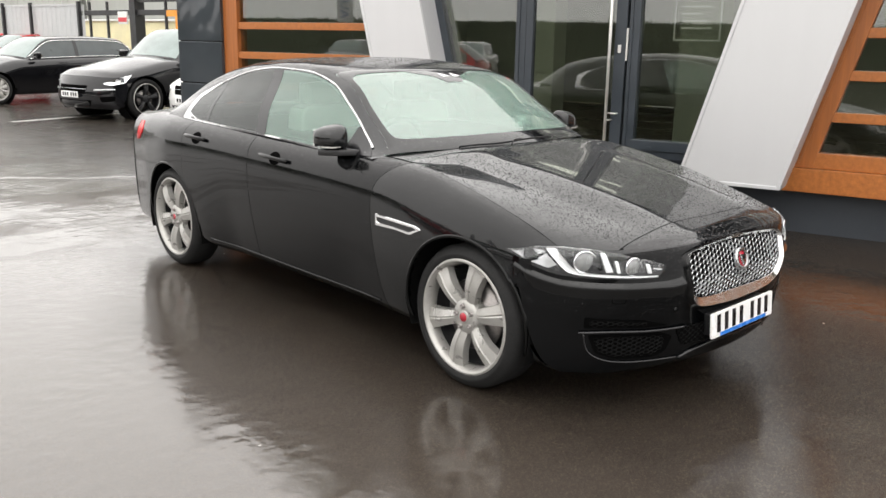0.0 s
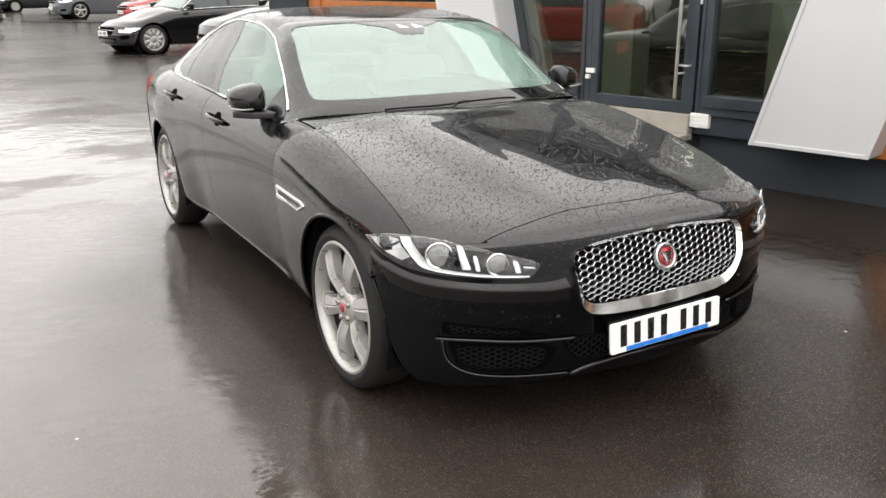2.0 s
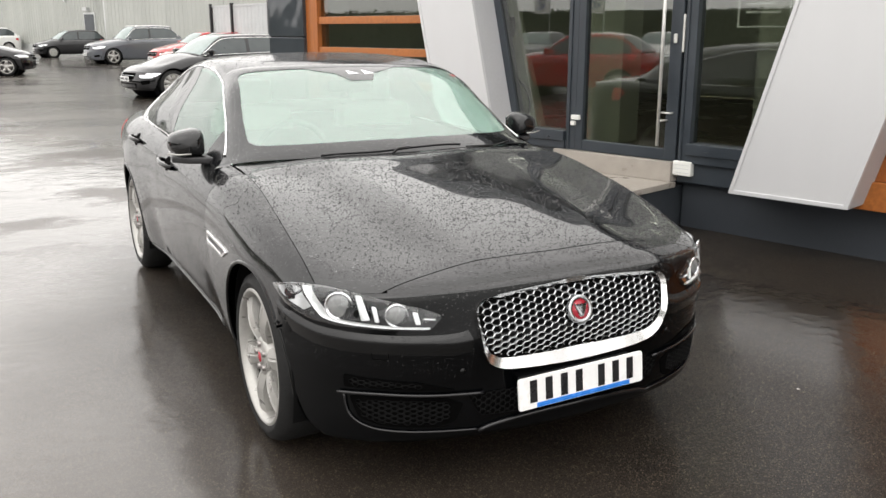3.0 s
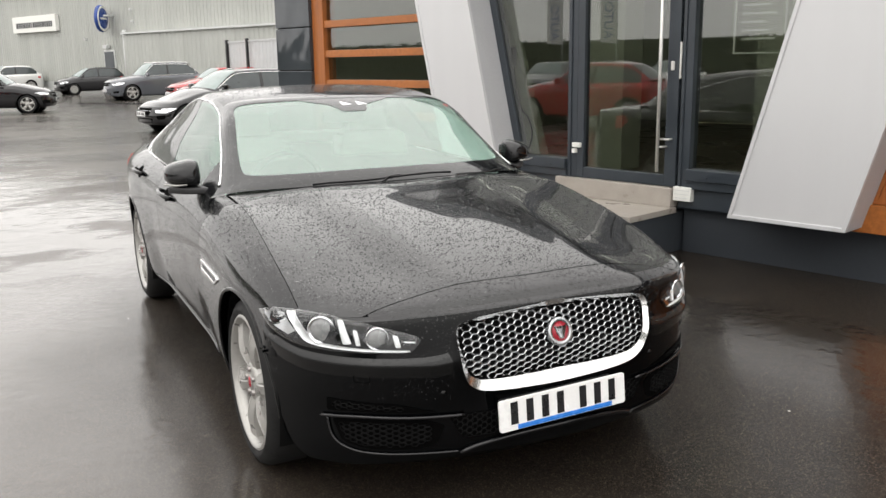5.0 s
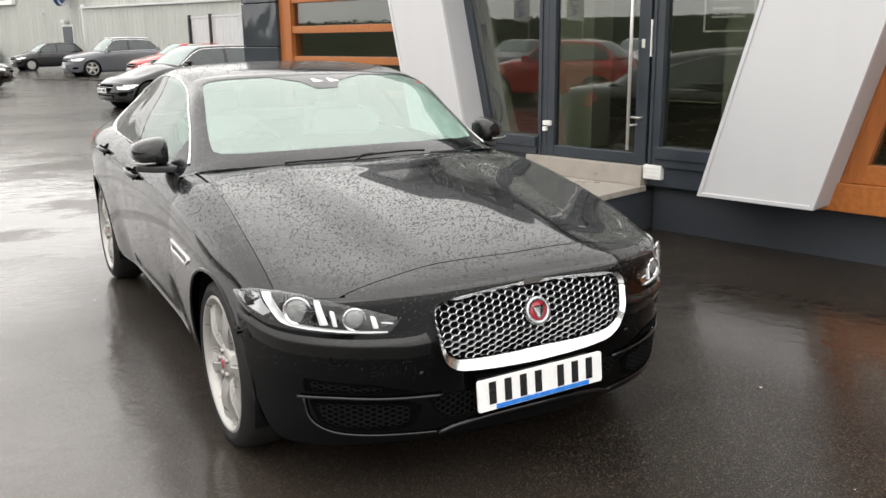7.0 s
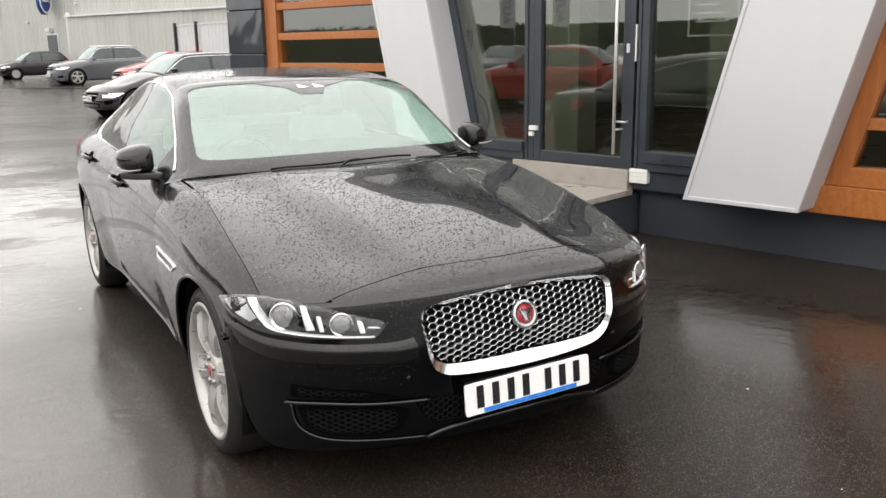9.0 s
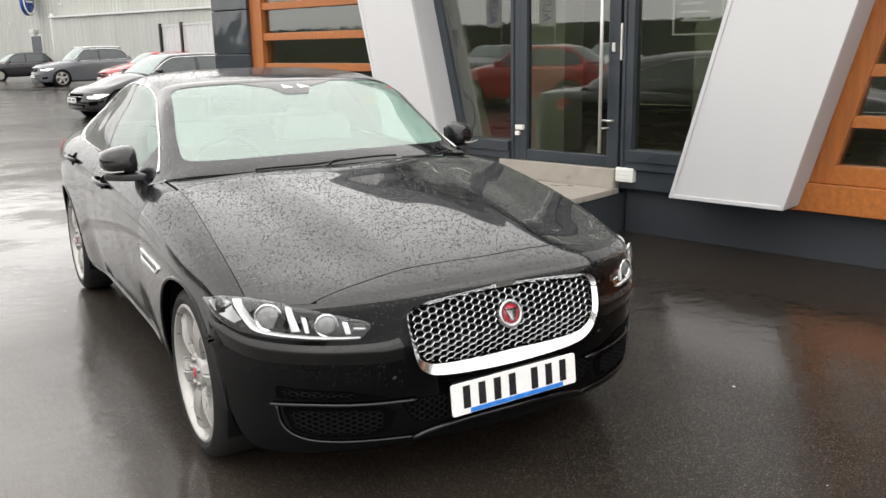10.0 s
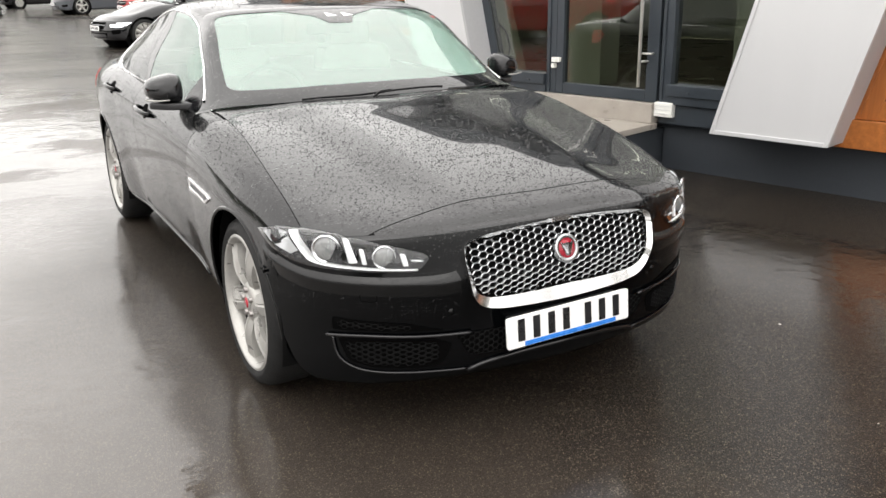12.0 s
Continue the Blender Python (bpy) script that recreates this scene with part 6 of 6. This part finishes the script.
# ---------------------------------------------------------------- parked cars
def parked_shape(length, wheelbase, over, half, height, hood, cowl, belt, roof_front, roof_rear, rear, tyre):
    """A plain car skin from its main sizes. cowl, belt and rear are pairs: (y, z), (front z, rear z), (y, z)."""
    hood -= 0.03
    nose, tail = -over + 0.06, length - over - 0.06
    b0, b1 = belt
    return Shape(
        nose=nose, tail=tail, bow=0.85, tail_bow=0.7,
        half=glide((nose + 0.4, half - 0.03), (0, half), (wheelbase, half), (tail - 0.35, half - 0.05), (tail, half - 0.1)),
        crest=glide((nose + 0.42, hood - 0.07), (0.15, 0.5 * hood + 0.5 * b0), (cowl[0] + 0.15, b0), (wheelbase, b1), (tail, b1 + 0.01)),
        crest_x=glide((nose + 0.42, half - 0.06), (cowl[0], half - 0.10), (wheelbase, half - 0.12), (tail, half - 0.2)),
        top=glide((nose, hood - 0.05), (nose + 0.16, hood + 0.045), (nose + 0.40, hood + 0.10), (cowl[0], cowl[1]), (cowl[0] + 0.3, cowl[1]), (rear[0], rear[1]), (tail, rear[1] - 0.02)),
        mid_top=glide((nose, hood - 0.06), (nose + 0.16, hood + 0.03), (nose + 0.40, hood + 0.08), (cowl[0], cowl[1] - 0.03), (rear[0], rear[1] - 0.02), (tail, rear[1] - 0.04)),
        chin=glide((0.0, -0.02), (0.2, 0.07), (0.5, 0.085), (0.75, 0.06), (0.9, 0.03), (1.0, 0.0)),
        rear_face=glide((0.0, -0.03), (0.3, 0.05), (0.7, 0.05), (1.0, 0.0)),
        gx=glide((cowl[0], half - 0.12), (roof_front, half - 0.30), (roof_rear, half - 0.29), (rear[0], half - 0.22)),
        gz=glide((cowl[0], b0 + 0.0), (roof_front, height - 0.075), (0.5 * (roof_front + roof_rear), height - 0.055), (roof_rear, height - 0.085), (rear[0], b1 + 0.06)),
        roof=dict(a=cowl[0], b=rear[0], z=glide((cowl[0], cowl[1]), (roof_front, height - 0.035), (0.5 * (roof_front + roof_rear), height), (roof_rear, height - 0.035), (rear[0], rear[1] + 0.03)),
                  bow=glide((cowl[0], 0.2), (roof_front, 0.15), (0.5 * (roof_front + roof_rear), 0.0), (rear[0], -0.18))),
        wheels=(0.0, wheelbase), tyre=tyre, arch=tyre + 0.045)


def parked_car(name, label, shape, paint, at, turn, alloy=None, spokes=10, rails=False, trim=True, drl=False, group=""):
    shape.ray_tree()
    car_ = holder(name, Matrix.Translation((*at, 0)) @ Matrix.Rotation(radians(turn), 4, "Z"), label=label, category="car", group=group)
    cut_ = arch_cut(shape, 0.06)
    low = shape.grid(shape.nose, shape.tail, 0, 12, 0.05)
    nose_f, tail_f = shape.face(7.0, 12, True, 26, 40), shape.face(7.0, 12, False, 16, 26)
    part("body", sheet_mesh("body", [outward(low), outward(flipped(low)), whole(nose_f), whole(tail_f)], 0.0, cut_), M[paint], car_)
    ca, cb = shape.roof["a"], shape.roof["b"]
    cab_ = shape.cabin_grid(ca, cb, 0, 7, 0.05, 36)
    part("cabin", sheet_mesh("cabin", [whole(cab_)]), M[paint], car_)
    part("underbody", box(-0.7, 0.7, -0.4, shape.wheels[1] + 0.4, 0.2, 0.4, 0.02), M["well"], car_)
    # glass
    rf = [k for k in np.linspace(ca, cb, 60) if shape.roof["z"](k) > shape.roof["z"](0.5 * (ca + cb)) - 0.055][0]
    glass = whole(shape.cabin_grid(ca + 0.03, rf - 0.02, 3.25, 7, 0.06, 16))
    glass[..., 2] += 0.006
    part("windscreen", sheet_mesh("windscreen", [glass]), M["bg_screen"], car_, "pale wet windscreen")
    ends = [k for k in np.linspace(ca, cb, 60) if shape.roof["z"](k) > shape.roof["z"](0.5 * (ca + cb)) - 0.06][-1]
    rear_glass = whole(shape.cabin_grid(ends + 0.05, cb - 0.03, 3.25, 7, 0.06, 16))
    rear_glass[..., 2] += 0.006
    part("rear_window", sheet_mesh("rear_window", [rear_glass]), M["bg_glass"], car_)
    y0, y1 = ca + 0.28, cb - 0.32
    for view in ("left", "right"):
        sk = Skin(shape, view)
        ys = np.linspace(y0, y1, 26)

        def top_z(y):
            return float(shape.gz(y - float(shape.roof["bow"](y - 0.1)) * 0.6)) - 0.05

        def low_z(y):
            return float(shape.crest(y)) + 0.012
        keep = [y for y in ys if top_z(y) > low_z(y) + 0.02]
        outline = [(y, low_z(y)) for y in keep] + [(y, top_z(y)) for y in keep[::-1]]
        part("side_window", bm_mesh(sk.patch(outline, 0.004, 0.12)), M["bg_glass"], car_)
        if trim:
            part("window_trim", sk.line([(y, top_z(y) + 0.008) for y in keep] + [(keep[-1], low_z(keep[-1]))], 0.011, 0.008), M["chrome"], car_, "bright window trim")
            part("window_trim", sk.line([(y, low_z(y) - 0.004) for y in keep], 0.008, 0.008), M["chrome"], car_)
        mid = y0 + 0.42 * (y1 - y0)
        part("pillar", bm_mesh(sk.patch([(mid, low_z(mid)), (mid + 0.09, low_z(mid)), (mid + 0.13, top_z(mid + 0.13)), (mid + 0.05, top_z(mid + 0.05))], 0.007, 0.12)), M["gloss_black"], car_)
        for y in (y0 + 0.62, y0 + 1.55):
            part("door_handle", sk.line([(y, low_z(y) - 0.12), (y + 0.2, low_z(y) - 0.115)], 0.012, 0.012), M[paint], car_)
        for y in (ca + 0.18, mid + 0.05, y1 - 0.15):
            part("shut_line", sk.line([(y + 0.04, low_z(y) - 0.02), (y, 0.7), (y - 0.02, 0.34)], 0.004, 0.0), M["gap"], car_)
        if rails:
            s = 1 if view == "left" else -1
            part("roof_rail", tube([(s * (float(shape.gx(y)) - 0.03), y, float(shape.gz(y)) + 0.05) for y in np.linspace(rf + 0.1, ends + 0.1, 12)], 0.016, 8), M["chrome"], car_, "silver roof rail")
        s = 1 if view == "left" else -1
        hx, hy = float(shape.half(ca + 0.3)), ca + 0.36
        part("door_mirror", box(*sorted((s * (hx - 0.02), s * (hx + 0.17))), hy - 0.06, hy + 0.05, float(shape.crest(hy)) + 0.01, float(shape.crest(hy)) + 0.15, 0.03), M[paint], car_)
    hz = float(shape.top(shape.nose))
    for view in ("corner_right", "corner_left"):
        sk = Skin(shape, view)
        lamp_line = [(0.58, hz + 0.03), (0.44, hz - 0.005), (0.24, hz - 0.085), (0.20, hz - 0.125), (0.30, hz - 0.155), (0.46, hz - 0.115)] if drl else [(0.56, hz - 0.035), (0.36, hz - 0.018), (0.12, hz - 0.060), (0.14, hz - 0.135), (0.38, hz - 0.14)]
        part("headlamp", bm_mesh(sk.patch(rounded(lamp_line, 0.018, 3), 0.006, 0.05, 0.006)), M["lamp_chrome"], car_, "clear headlamp")
        part("lamp_strip", bm_mesh(sk.patch(rounded([(0.42, hz - 0.062), (0.36, hz - 0.050), (0.335, hz - 0.105), (0.40, hz - 0.110)], 0.01, 3), 0.010, 0.05, 0.004)), M["lamp_white"], car_)
        if drl:
            part("running_light", bm_mesh(sk.patch([(0.34, 0.545), (0.10, 0.535), (0.10, 0.555), (0.34, 0.570)], 0.008, 0.05, 0.006)), M["lamp_white"], car_, "white running-light strip")
        # recess and grilles below are flat dark patches in place of inner shade
        part("fog_recess", bm_mesh(sk.patch(rounded([(0.34, 0.44), (0.16, 0.42), (0.18, 0.33), (0.33, 0.35)], 0.02, 3), 0.004, 0.06)), M["gap"], car_)
    fr = Skin(shape, "front")
    gz_ = hz - 0.03 - (0.13 if drl else 0.0)
    part("grille", bm_mesh(fr.patch(rounded([(-0.42, gz_), (0.42, gz_), (0.36, gz_ - 0.15), (-0.36, gz_ - 0.15)], 0.03, 3), 0.004, 0.1)), M["gap"], car_, "dark grille")
    part("grille_bar", fr.line([(-0.40, gz_ - 0.07), (0.0, gz_ - 0.066), (0.40, gz_ - 0.07)], 0.008, 0.008), M["grille_chrome"], car_)
    part("lower_grille", bm_mesh(fr.patch(rounded([(-0.5, 0.36), (0.5, 0.36), (0.44, 0.25), (-0.44, 0.25)], 0.03, 3), 0.004, 0.1)), M["gap"], car_)
    p = fr.at(0, 0.45, 0.03)
    plate_ = part("number_plate", box(-0.26, 0.26, p.y - 0.01, p.y + 0.0, 0.40, 0.51, 0.004), M["plate"], car_, "white number plate with black bars")
    for x in (-0.19, -0.12, -0.05, 0.06, 0.13, 0.20):
        part("character_bar", box(x - 0.02, x + 0.02, p.y - 0.013, p.y - 0.009, 0.425, 0.485, 0.0), M["ink"], plate_)
    for view in ("right", "left"):
        sk = Skin(shape, view)
        t = shape.tail
        part("tail_lamp", bm_mesh(sk.patch([(t - 0.45, 0.86), (t - 0.28, 0.82), (t - 0.26, 0.97), (t - 0.42, 0.97)], 0.006, 0.1)), M["red_lamp"], car_, "red tail lamp")
    for y in shape.wheels:
        for s in (-1, 1):
            add_wheel(car_, y, s, shape, spokes, shape.tyre - 0.085, 0.2, alloy, float(shape.half(y)) - 0.02, None, False, alloy is not None)
            part("arch_lining", lathe([(0.0, 0.05), (0.0, shape.arch + 0.02), (0.30, shape.arch + 0.02)], 32), M["well"], car_, m=Matrix.Translation((s * 0.56, y, shape.tyre)) @ Matrix.Rotation(0 if s > 0 else math.pi, 4, "Z"))
    return car_


def estate():
    return parked_shape(4.63, 2.81, 0.76, 0.905, 1.45, 0.70, (0.52, 1.0), (0.93, 1.0), 1.35, 3.15, (3.70, 1.02), 0.325)


def suv(scale=1.0):
    return parked_shape(4.80, 2.89, 0.90, 0.95, 1.66, 0.86, (0.55, 1.11), (1.04, 1.13), 1.35, 3.05, (3.70, 1.16), 0.37)


def crossover():
    return parked_shape(4.57, 2.66, 0.92, 0.92, 1.71, 0.92, (0.40, 1.12), (1.05, 1.12), 1.15, 2.75, (3.45, 1.14), 0.35)


def hatch():
    return parked_shape(4.06, 2.55, 0.80, 0.86, 1.47, 0.80, (0.42, 1.02), (0.95, 0.99), 1.15, 2.45, (3.12, 1.02), 0.31)


HEAD = -78.5
parked_car("estate_car", "black estate car with bright window trim and alloy wheels", estate(), "bg_black", (2.08, 18.4), HEAD)
parked_car("sport_utility_car", "wet black sport utility car with dark wheels", suv(), "bg_black", (3.25, 13.75), HEAD, M["black_steel"], 5, False, False, True)
parked_car("white_hatchback", "white hatchback parked beyond the showroom pier", hatch(), "bg_white", (4.12, 11.2), HEAD, trim=False)
parked_car("red_hatchback", "red hatchback in a row of parked cars", hatch(), "bg_red", (4.55, 27.2), HEAD, trim=False, group="red hatchbacks")
parked_car("red_hatchback", "red hatchback in a row of parked cars", hatch(), "bg_red", (5.2, 33.0), HEAD, trim=False, group="red hatchbacks")
parked_car("grey_crossover", "grey crossover car with silver roof rails", crossover(), "bg_grey", (3.72, 40.3), HEAD, M["alloy"], 5, True)
parked_car("small_black_hatchback", "small black hatchback beside the metal shed", parked_shape(3.90, 2.50, 0.78, 0.845, 1.52, 0.84, (0.15, 1.02), (0.93, 1.0), 1.05, 2.5, (3.05, 1.0), 0.30), "bg_black", (2.1, 51.8), HEAD, trim=False)
parked_car("black_hatchback", "black hatchback with silver alloy wheels", hatch(), "bg_black", (-0.60, 31.25), 78.5, spokes=5, trim=False)
parked_car("white_crossover", "white crossover car beside the metal shed", crossover(), "bg_white", (-2.3, 64.2), HEAD, trim=False)
parked_car("red_hatchback", "red hatchback parked opposite the showroom", hatch(), "bg_red", (-10.7, 9.5), 180, trim=False)
for y, paint, tone in ((14.4, "bg_grey", "grey"), (11.9, "bg_black", "black"), (9.5, "bg_white", "white")):
    parked_car("yard_car", tone + " hatchback in the row before the hedge", hatch(), paint, (-21.0, y), 90, trim=False)

# ---------------------------------------------------------------- shed, fence and wash bay
SHED = Matrix.Translation((4.9, 56.6, 0)) @ Matrix.Rotation(math.atan2(-0.925, 0.38), 4, "Z")


def ribbed(x0, x1, z0, z1, pitch, depth=0.035):
    """A profiled metal sheet, its ribs upright."""
    xs, ys = [], []
    x = x0
    while x < x1:
        for f, d in ((0.0, 0.0), (0.55, 0.0), (0.65, -depth), (0.9, -depth)):
            xs.append(x + f * pitch)
            ys.append(d)
        x += pitch
    verts = [(a, b, z) for a, b in zip(xs, ys) for z in (z0, z1)]
    faces = [(2 * i, 2 * i + 2, 2 * i + 3, 2 * i + 1) for i in range(len(xs) - 1)]
    return mesh_of("sheet", verts, faces)


shed = holder("metal_shed", SHED, label="tall grey-green ribbed metal shed with a white sign", category="building")
part("cladding", ribbed(-90, 19.5, 0.6, 6.7, 0.33), M["shed"], shed)
part("base_wall", box(-90, 19.5, 0.02, 0.3, 0.0, 0.6, 0.0), M["shed_trim"], shed)
part("roof", bm_mesh(prism([(-90, 6.7), (19.8, 6.7), (19.8, 6.95), (-90, 6.95)], -0.3, 14.0), False), M["roof_white"], shed)
part("end_wall", box(19.5, 19.7, 0.0, 14.0, 0.0, 6.7, 0.0), M["shed"], shed)
part("downpipe", tube([(2.6, -0.3, 0.0), (2.6, -0.3, 3.7)], 0.13, 8), M["shed_trim"], shed)
part("side_door", box(-0.35, 0.75, -0.12, 0.0, 0.2, 2.45, 0.01), M["anthracite"], shed, "dark side door")
part("door_frame", box(-0.45, 0.85, -0.09, 0.0, 0.2, 2.56, 0.01), M["shed_trim"], shed)
part("door_lamp", box(-0.1, 0.4, -0.35, -0.1, 2.66, 2.86, 0.02), M["shed_trim"], shed)
part("vent_louvre", box(17.2, 19.2, -0.15, 0.0, 3.75, 4.7, 0.02), M["anthracite"], shed, "dark louvred vent")
for x, z in ((-2.6, 3.3), (3.2, 4.9), (3.3, 4.2), (-15.2, 6.2)):
    bracket = part("wall_fitting", box(x - 0.07, x + 0.07, -0.2, 0.0, z - 0.06, z + 0.06, 0.02), M["shed_trim"], shed, "small flood light")
sign = holder("wall_sign", SHED, label="long white sign board with dark lettering bars on the shed", category="sign")
part("board", box(-12.6, -6.1, -0.30, -0.04, 3.95, 5.05, 0.02), M["white_box"], sign)
x = -12.0
for wide in (0.30, 0.22, 0.22, 0.2, 0.22, 0.2, 0.16, 0.22, 0.16, 0, 0.32, 0.22, 0.12, 0.22, 0.2, 0.32, 0.22, 0.24, 0.22, 0.22):
    if wide:
        part("letter_bar", box(x, x + wide, -0.315, -0.30, 4.25, 4.62, 0.0), M["ink"], sign)
    x += wide + 0.065
disc = holder("round_sign", SHED, label="round blue and white sign on a wall bracket", category="sign")
aim = Matrix.Translation((1.0, -0.75, 4.42)) @ Matrix.Rotation(radians(36), 4, "Z")
part("disc", lathe([(-0.15, 0.80), (0.0, 0.80), (0.05, 0.72), (0.05, 0.0)], 40, "x"), M["sign_blue"], disc, m=aim)
part("ring", lathe([(0.05, 0.76), (0.08, 0.74), (0.08, 0.64), (0.05, 0.62)], 40, "x"), M["white_box"], disc, m=aim)
part("mark", box(0.05, 0.075, -0.40, 0.40, -0.05, 0.06, 0.005), M["white_box"], disc, m=aim)
part("bracket", tube([(1.0, 0.0, 4.6), (1.0, -0.75, 4.6)], 0.07, 6), M["shed_trim"], disc)

annex = holder("shed_annex", SHED, label="low grey metal annex with a pale roof edge", category="building")
part("cladding", ribbed(3.0, 19.5, 0.0, 3.42, 0.40, 0.03), M["shed"], annex, m=Matrix.Translation((0, -0.6, 0)))
part("roof_edge", box(2.95, 19.6, -0.75, 0.0, 3.42, 3.52, 0.01), M["shed_trim"], annex)
part("end_wall", box(3.0, 3.1, -0.58, 0.0, 0.0, 3.42, 0.0), M["shed"], annex)

# fence line that leads to the wash bay
FENCE = Matrix.Translation((6.05, 29.4, 0)) @ Matrix.Rotation(math.atan2(-1.0, 0.12), 4, "Z")
fence = holder("sheet_fence", FENCE, label="pale sheet-metal fence between black posts", category="fence")
part("sheet", ribbed(0.0, 5.1, 0.1, 2.32, 0.30, 0.02), M["fence"], fence)
part("top_rail", box(0.0, 5.1, -0.03, 0.05, 2.30, 2.36, 0.0), M["fence"], fence)
for x in (0.0, 2.0, 5.1):
    part("post", box(x - 0.05, x + 0.05, -0.10, 0.0, 0.0, 2.42, 0.008), M["black_steel"], fence)
bay = holder("wash_bay", FENCE, label="open wash bay with a cream wall and black steel frame", category="canopy")
# the bay's lamplight is put into the wall's raised cream tone
part("wall", box(-5.0, 22.0, 3.4, 3.6, 0.0, 2.0, 0.0), M["cream"], bay)
part("wall_cap", box(-5.0, 22.0, 3.3, 3.5, 1.94, 2.0, 0.01), M["white_box"], bay)
part("beam", box(5.1, 22.0, 0.0, 0.12, 2.02, 2.16, 0.01), M["black_steel"], bay)
part("canopy", box(5.1, 22.0, 0.3, 1.4, 2.55, 2.75, 0.01), M["roof_white"], bay)
part("post", box(7.9, 8.2, -0.05, 0.25, 0.0, 2.45, 0.01), M["black_steel"], bay)
part("frame_bar", box(8.2, 11.0, 0.02, 0.08, 2.36, 2.42, 0.0), M["black_steel"], bay)
for x in (5.6, 6.6, 9.6, 11.0):
    part("frame_post", box(x - 0.03, x + 0.03, 0.0, 0.06, 0.0, 2.40, 0.0), M["black_steel"], bay)
warning = holder("warning_sign", FENCE, label="small white sign with a red band on the wash bay", category="sign")
part("board", box(7.25, 7.75, -0.03, 0.0, 1.78, 2.12, 0.004), M["white_box"], warning)
part("band", box(7.28, 7.72, -0.035, -0.03, 1.84, 1.96, 0.0), M["sign_red"], warning)
orange = holder("orange_sign", FENCE, label="orange board sign on the wash bay frame", category="sign")
part("board", box(10.15, 10.65, -0.06, 0.0, 1.62, 2.14, 0.01), M["sign_orange"], orange)
part("board", box(9.75, 10.2, -0.06, 0.0, 1.98, 2.14, 0.01), M["sign_orange"], orange)

# marks on the ground
# thin dark strip laid almost flat across the yard
drain = holder("drain_channel", label="dark drain channel across the yard", category="drain", kind="structure")
part("channel", bm_mesh(slab([(1.3, 38.3), (1.3, 37.9), (3.6, 34.9), (9.0, 34.2), (9.0, 34.6), (3.7, 35.3)], -0.02, 0.015)), M["well"], drain)
line = holder("bay_marking", label="worn white parking bay line on wet asphalt", category="road marking", kind="structure")
part("stripe", bm_mesh(slab([(1.3, 13.62), (1.32, 13.52), (3.6, 14.28), (3.58, 14.38)], 0.0, 0.004)), M["line"], line)

# a low seam between strips of asphalt, where the water stands
def seam(points, wide, seed):
    path = smooth_loop(points, 120, False)
    rng_ = random.Random(seed)
    verts, faces = [], []
    for k, (x, y) in enumerate(path):
        w = wide * (0.55 + 0.9 * abs(noise.noise((x * 1.7, y * 1.7, seed)))) * min(1, k / 8, (119 - k) / 8 + 0.01)
        y += 0.16 * noise.noise((x * 2.3, seed, 0.0)) + 0.07 * noise.noise((x * 9.0, seed, 1.0)) + rng_.uniform(-0.006, 0.006)
        verts += [(x, y - w, 0.0005), (x, y - 0.4 * w, 0.006), (x, y + 0.4 * w, 0.006), (x, y + w, 0.0005)]
    faces = [(4 * k + j, 4 * k + 4 + j, 4 * k + 5 + j, 4 * k + 1 + j) for k in range(119) for j in range(3)]
    joint = holder("asphalt_seam", label="low wet seam between two strips of asphalt", category="ground joint", kind="structure")
    part("ridge", mesh_of("ridge", verts, faces, True), M["seam"], joint)


seam([(-9.0, 9.6), (-4.0, 8.3), (-0.93, 7.34), (-0.39, 7.14), (0.15, 6.75), (1.6, 6.2)], 0.045, 3)

# hedge and low roofs across the yard
far_hedge = holder("hedge", label="dark trimmed hedge along the far side of the yard", category="hedge", kind="stuff")
verts, faces = [], []
rng = random.Random(4)
for k in range(26000):
    y = rng.uniform(-70, 70)
    z = rng.uniform(0.05, 2.5 + 0.12 * noise.noise((y * 0.12, 0, 0)))
    x = -32 + rng.uniform(-1.0, 0.6)
    c = Vector((x, y, z))
    u = Vector((rng.gauss(0, 1), rng.gauss(0, 1), rng.gauss(0, 1))).normalized() * rng.uniform(0.06, 0.13)
    v = u.orthogonal().normalized() * rng.uniform(0.04, 0.09)
    n = len(verts)
    verts += [c - u, c + v, c + u, c - v]
    faces.append((n, n + 1, n + 2, n + 3))
part("leaf_mass", mesh_of("leaves", verts, faces), M["hedge"], far_hedge)
part("core", box(-32.9, -32.0, -70, 70, 0.0, 2.44, 0.1), M["hedge"], far_hedge)


# tall feather flags in front of the hedge
for y in (17.45, 14.65):
    flag = holder("feather_flag", Matrix.Translation((-30.6, y, 0)), label="tall white feather flag with dark lettering on a pole", category="flag", group="yard flags")
    part("pole", tube([(0, 0, 0), (0, 0, 5.3)], 0.035, 8), M["fence"], flag)
    part("foot", box(-0.3, 0.3, -0.3, 0.3, 0.0, 0.06, 0.01), M["black_steel"], flag)
    part("cloth", bm_mesh(prism([(0.03, 2.25), (0.80, 2.30), (0.82, 4.6), (0.5, 5.1), (0.03, 5.25)], -0.006, 0.006), False), M["room_white"], flag, m=Matrix.Rotation(radians(90), 4, "Z"))
    words = bpy.data.curves.new("words", "FONT")
    words.body, words.size, words.extrude = "AUTO", 0.62, 0.004
    carrier = bpy.data.objects.new("words", words)
    letters = bpy.data.meshes.new_from_object(carrier)
    bpy.data.objects.remove(carrier)
    part("lettering", letters, M["sign_blue"], flag, m=Matrix.Translation((0.012, 0.20, 2.45)) @ Matrix.Rotation(radians(90), 4, "Z") @ Matrix.Rotation(radians(90), 4, "X") @ Matrix.Translation((0.42, 0, 0)) @ Matrix.Rotation(radians(90), 4, "Z"))
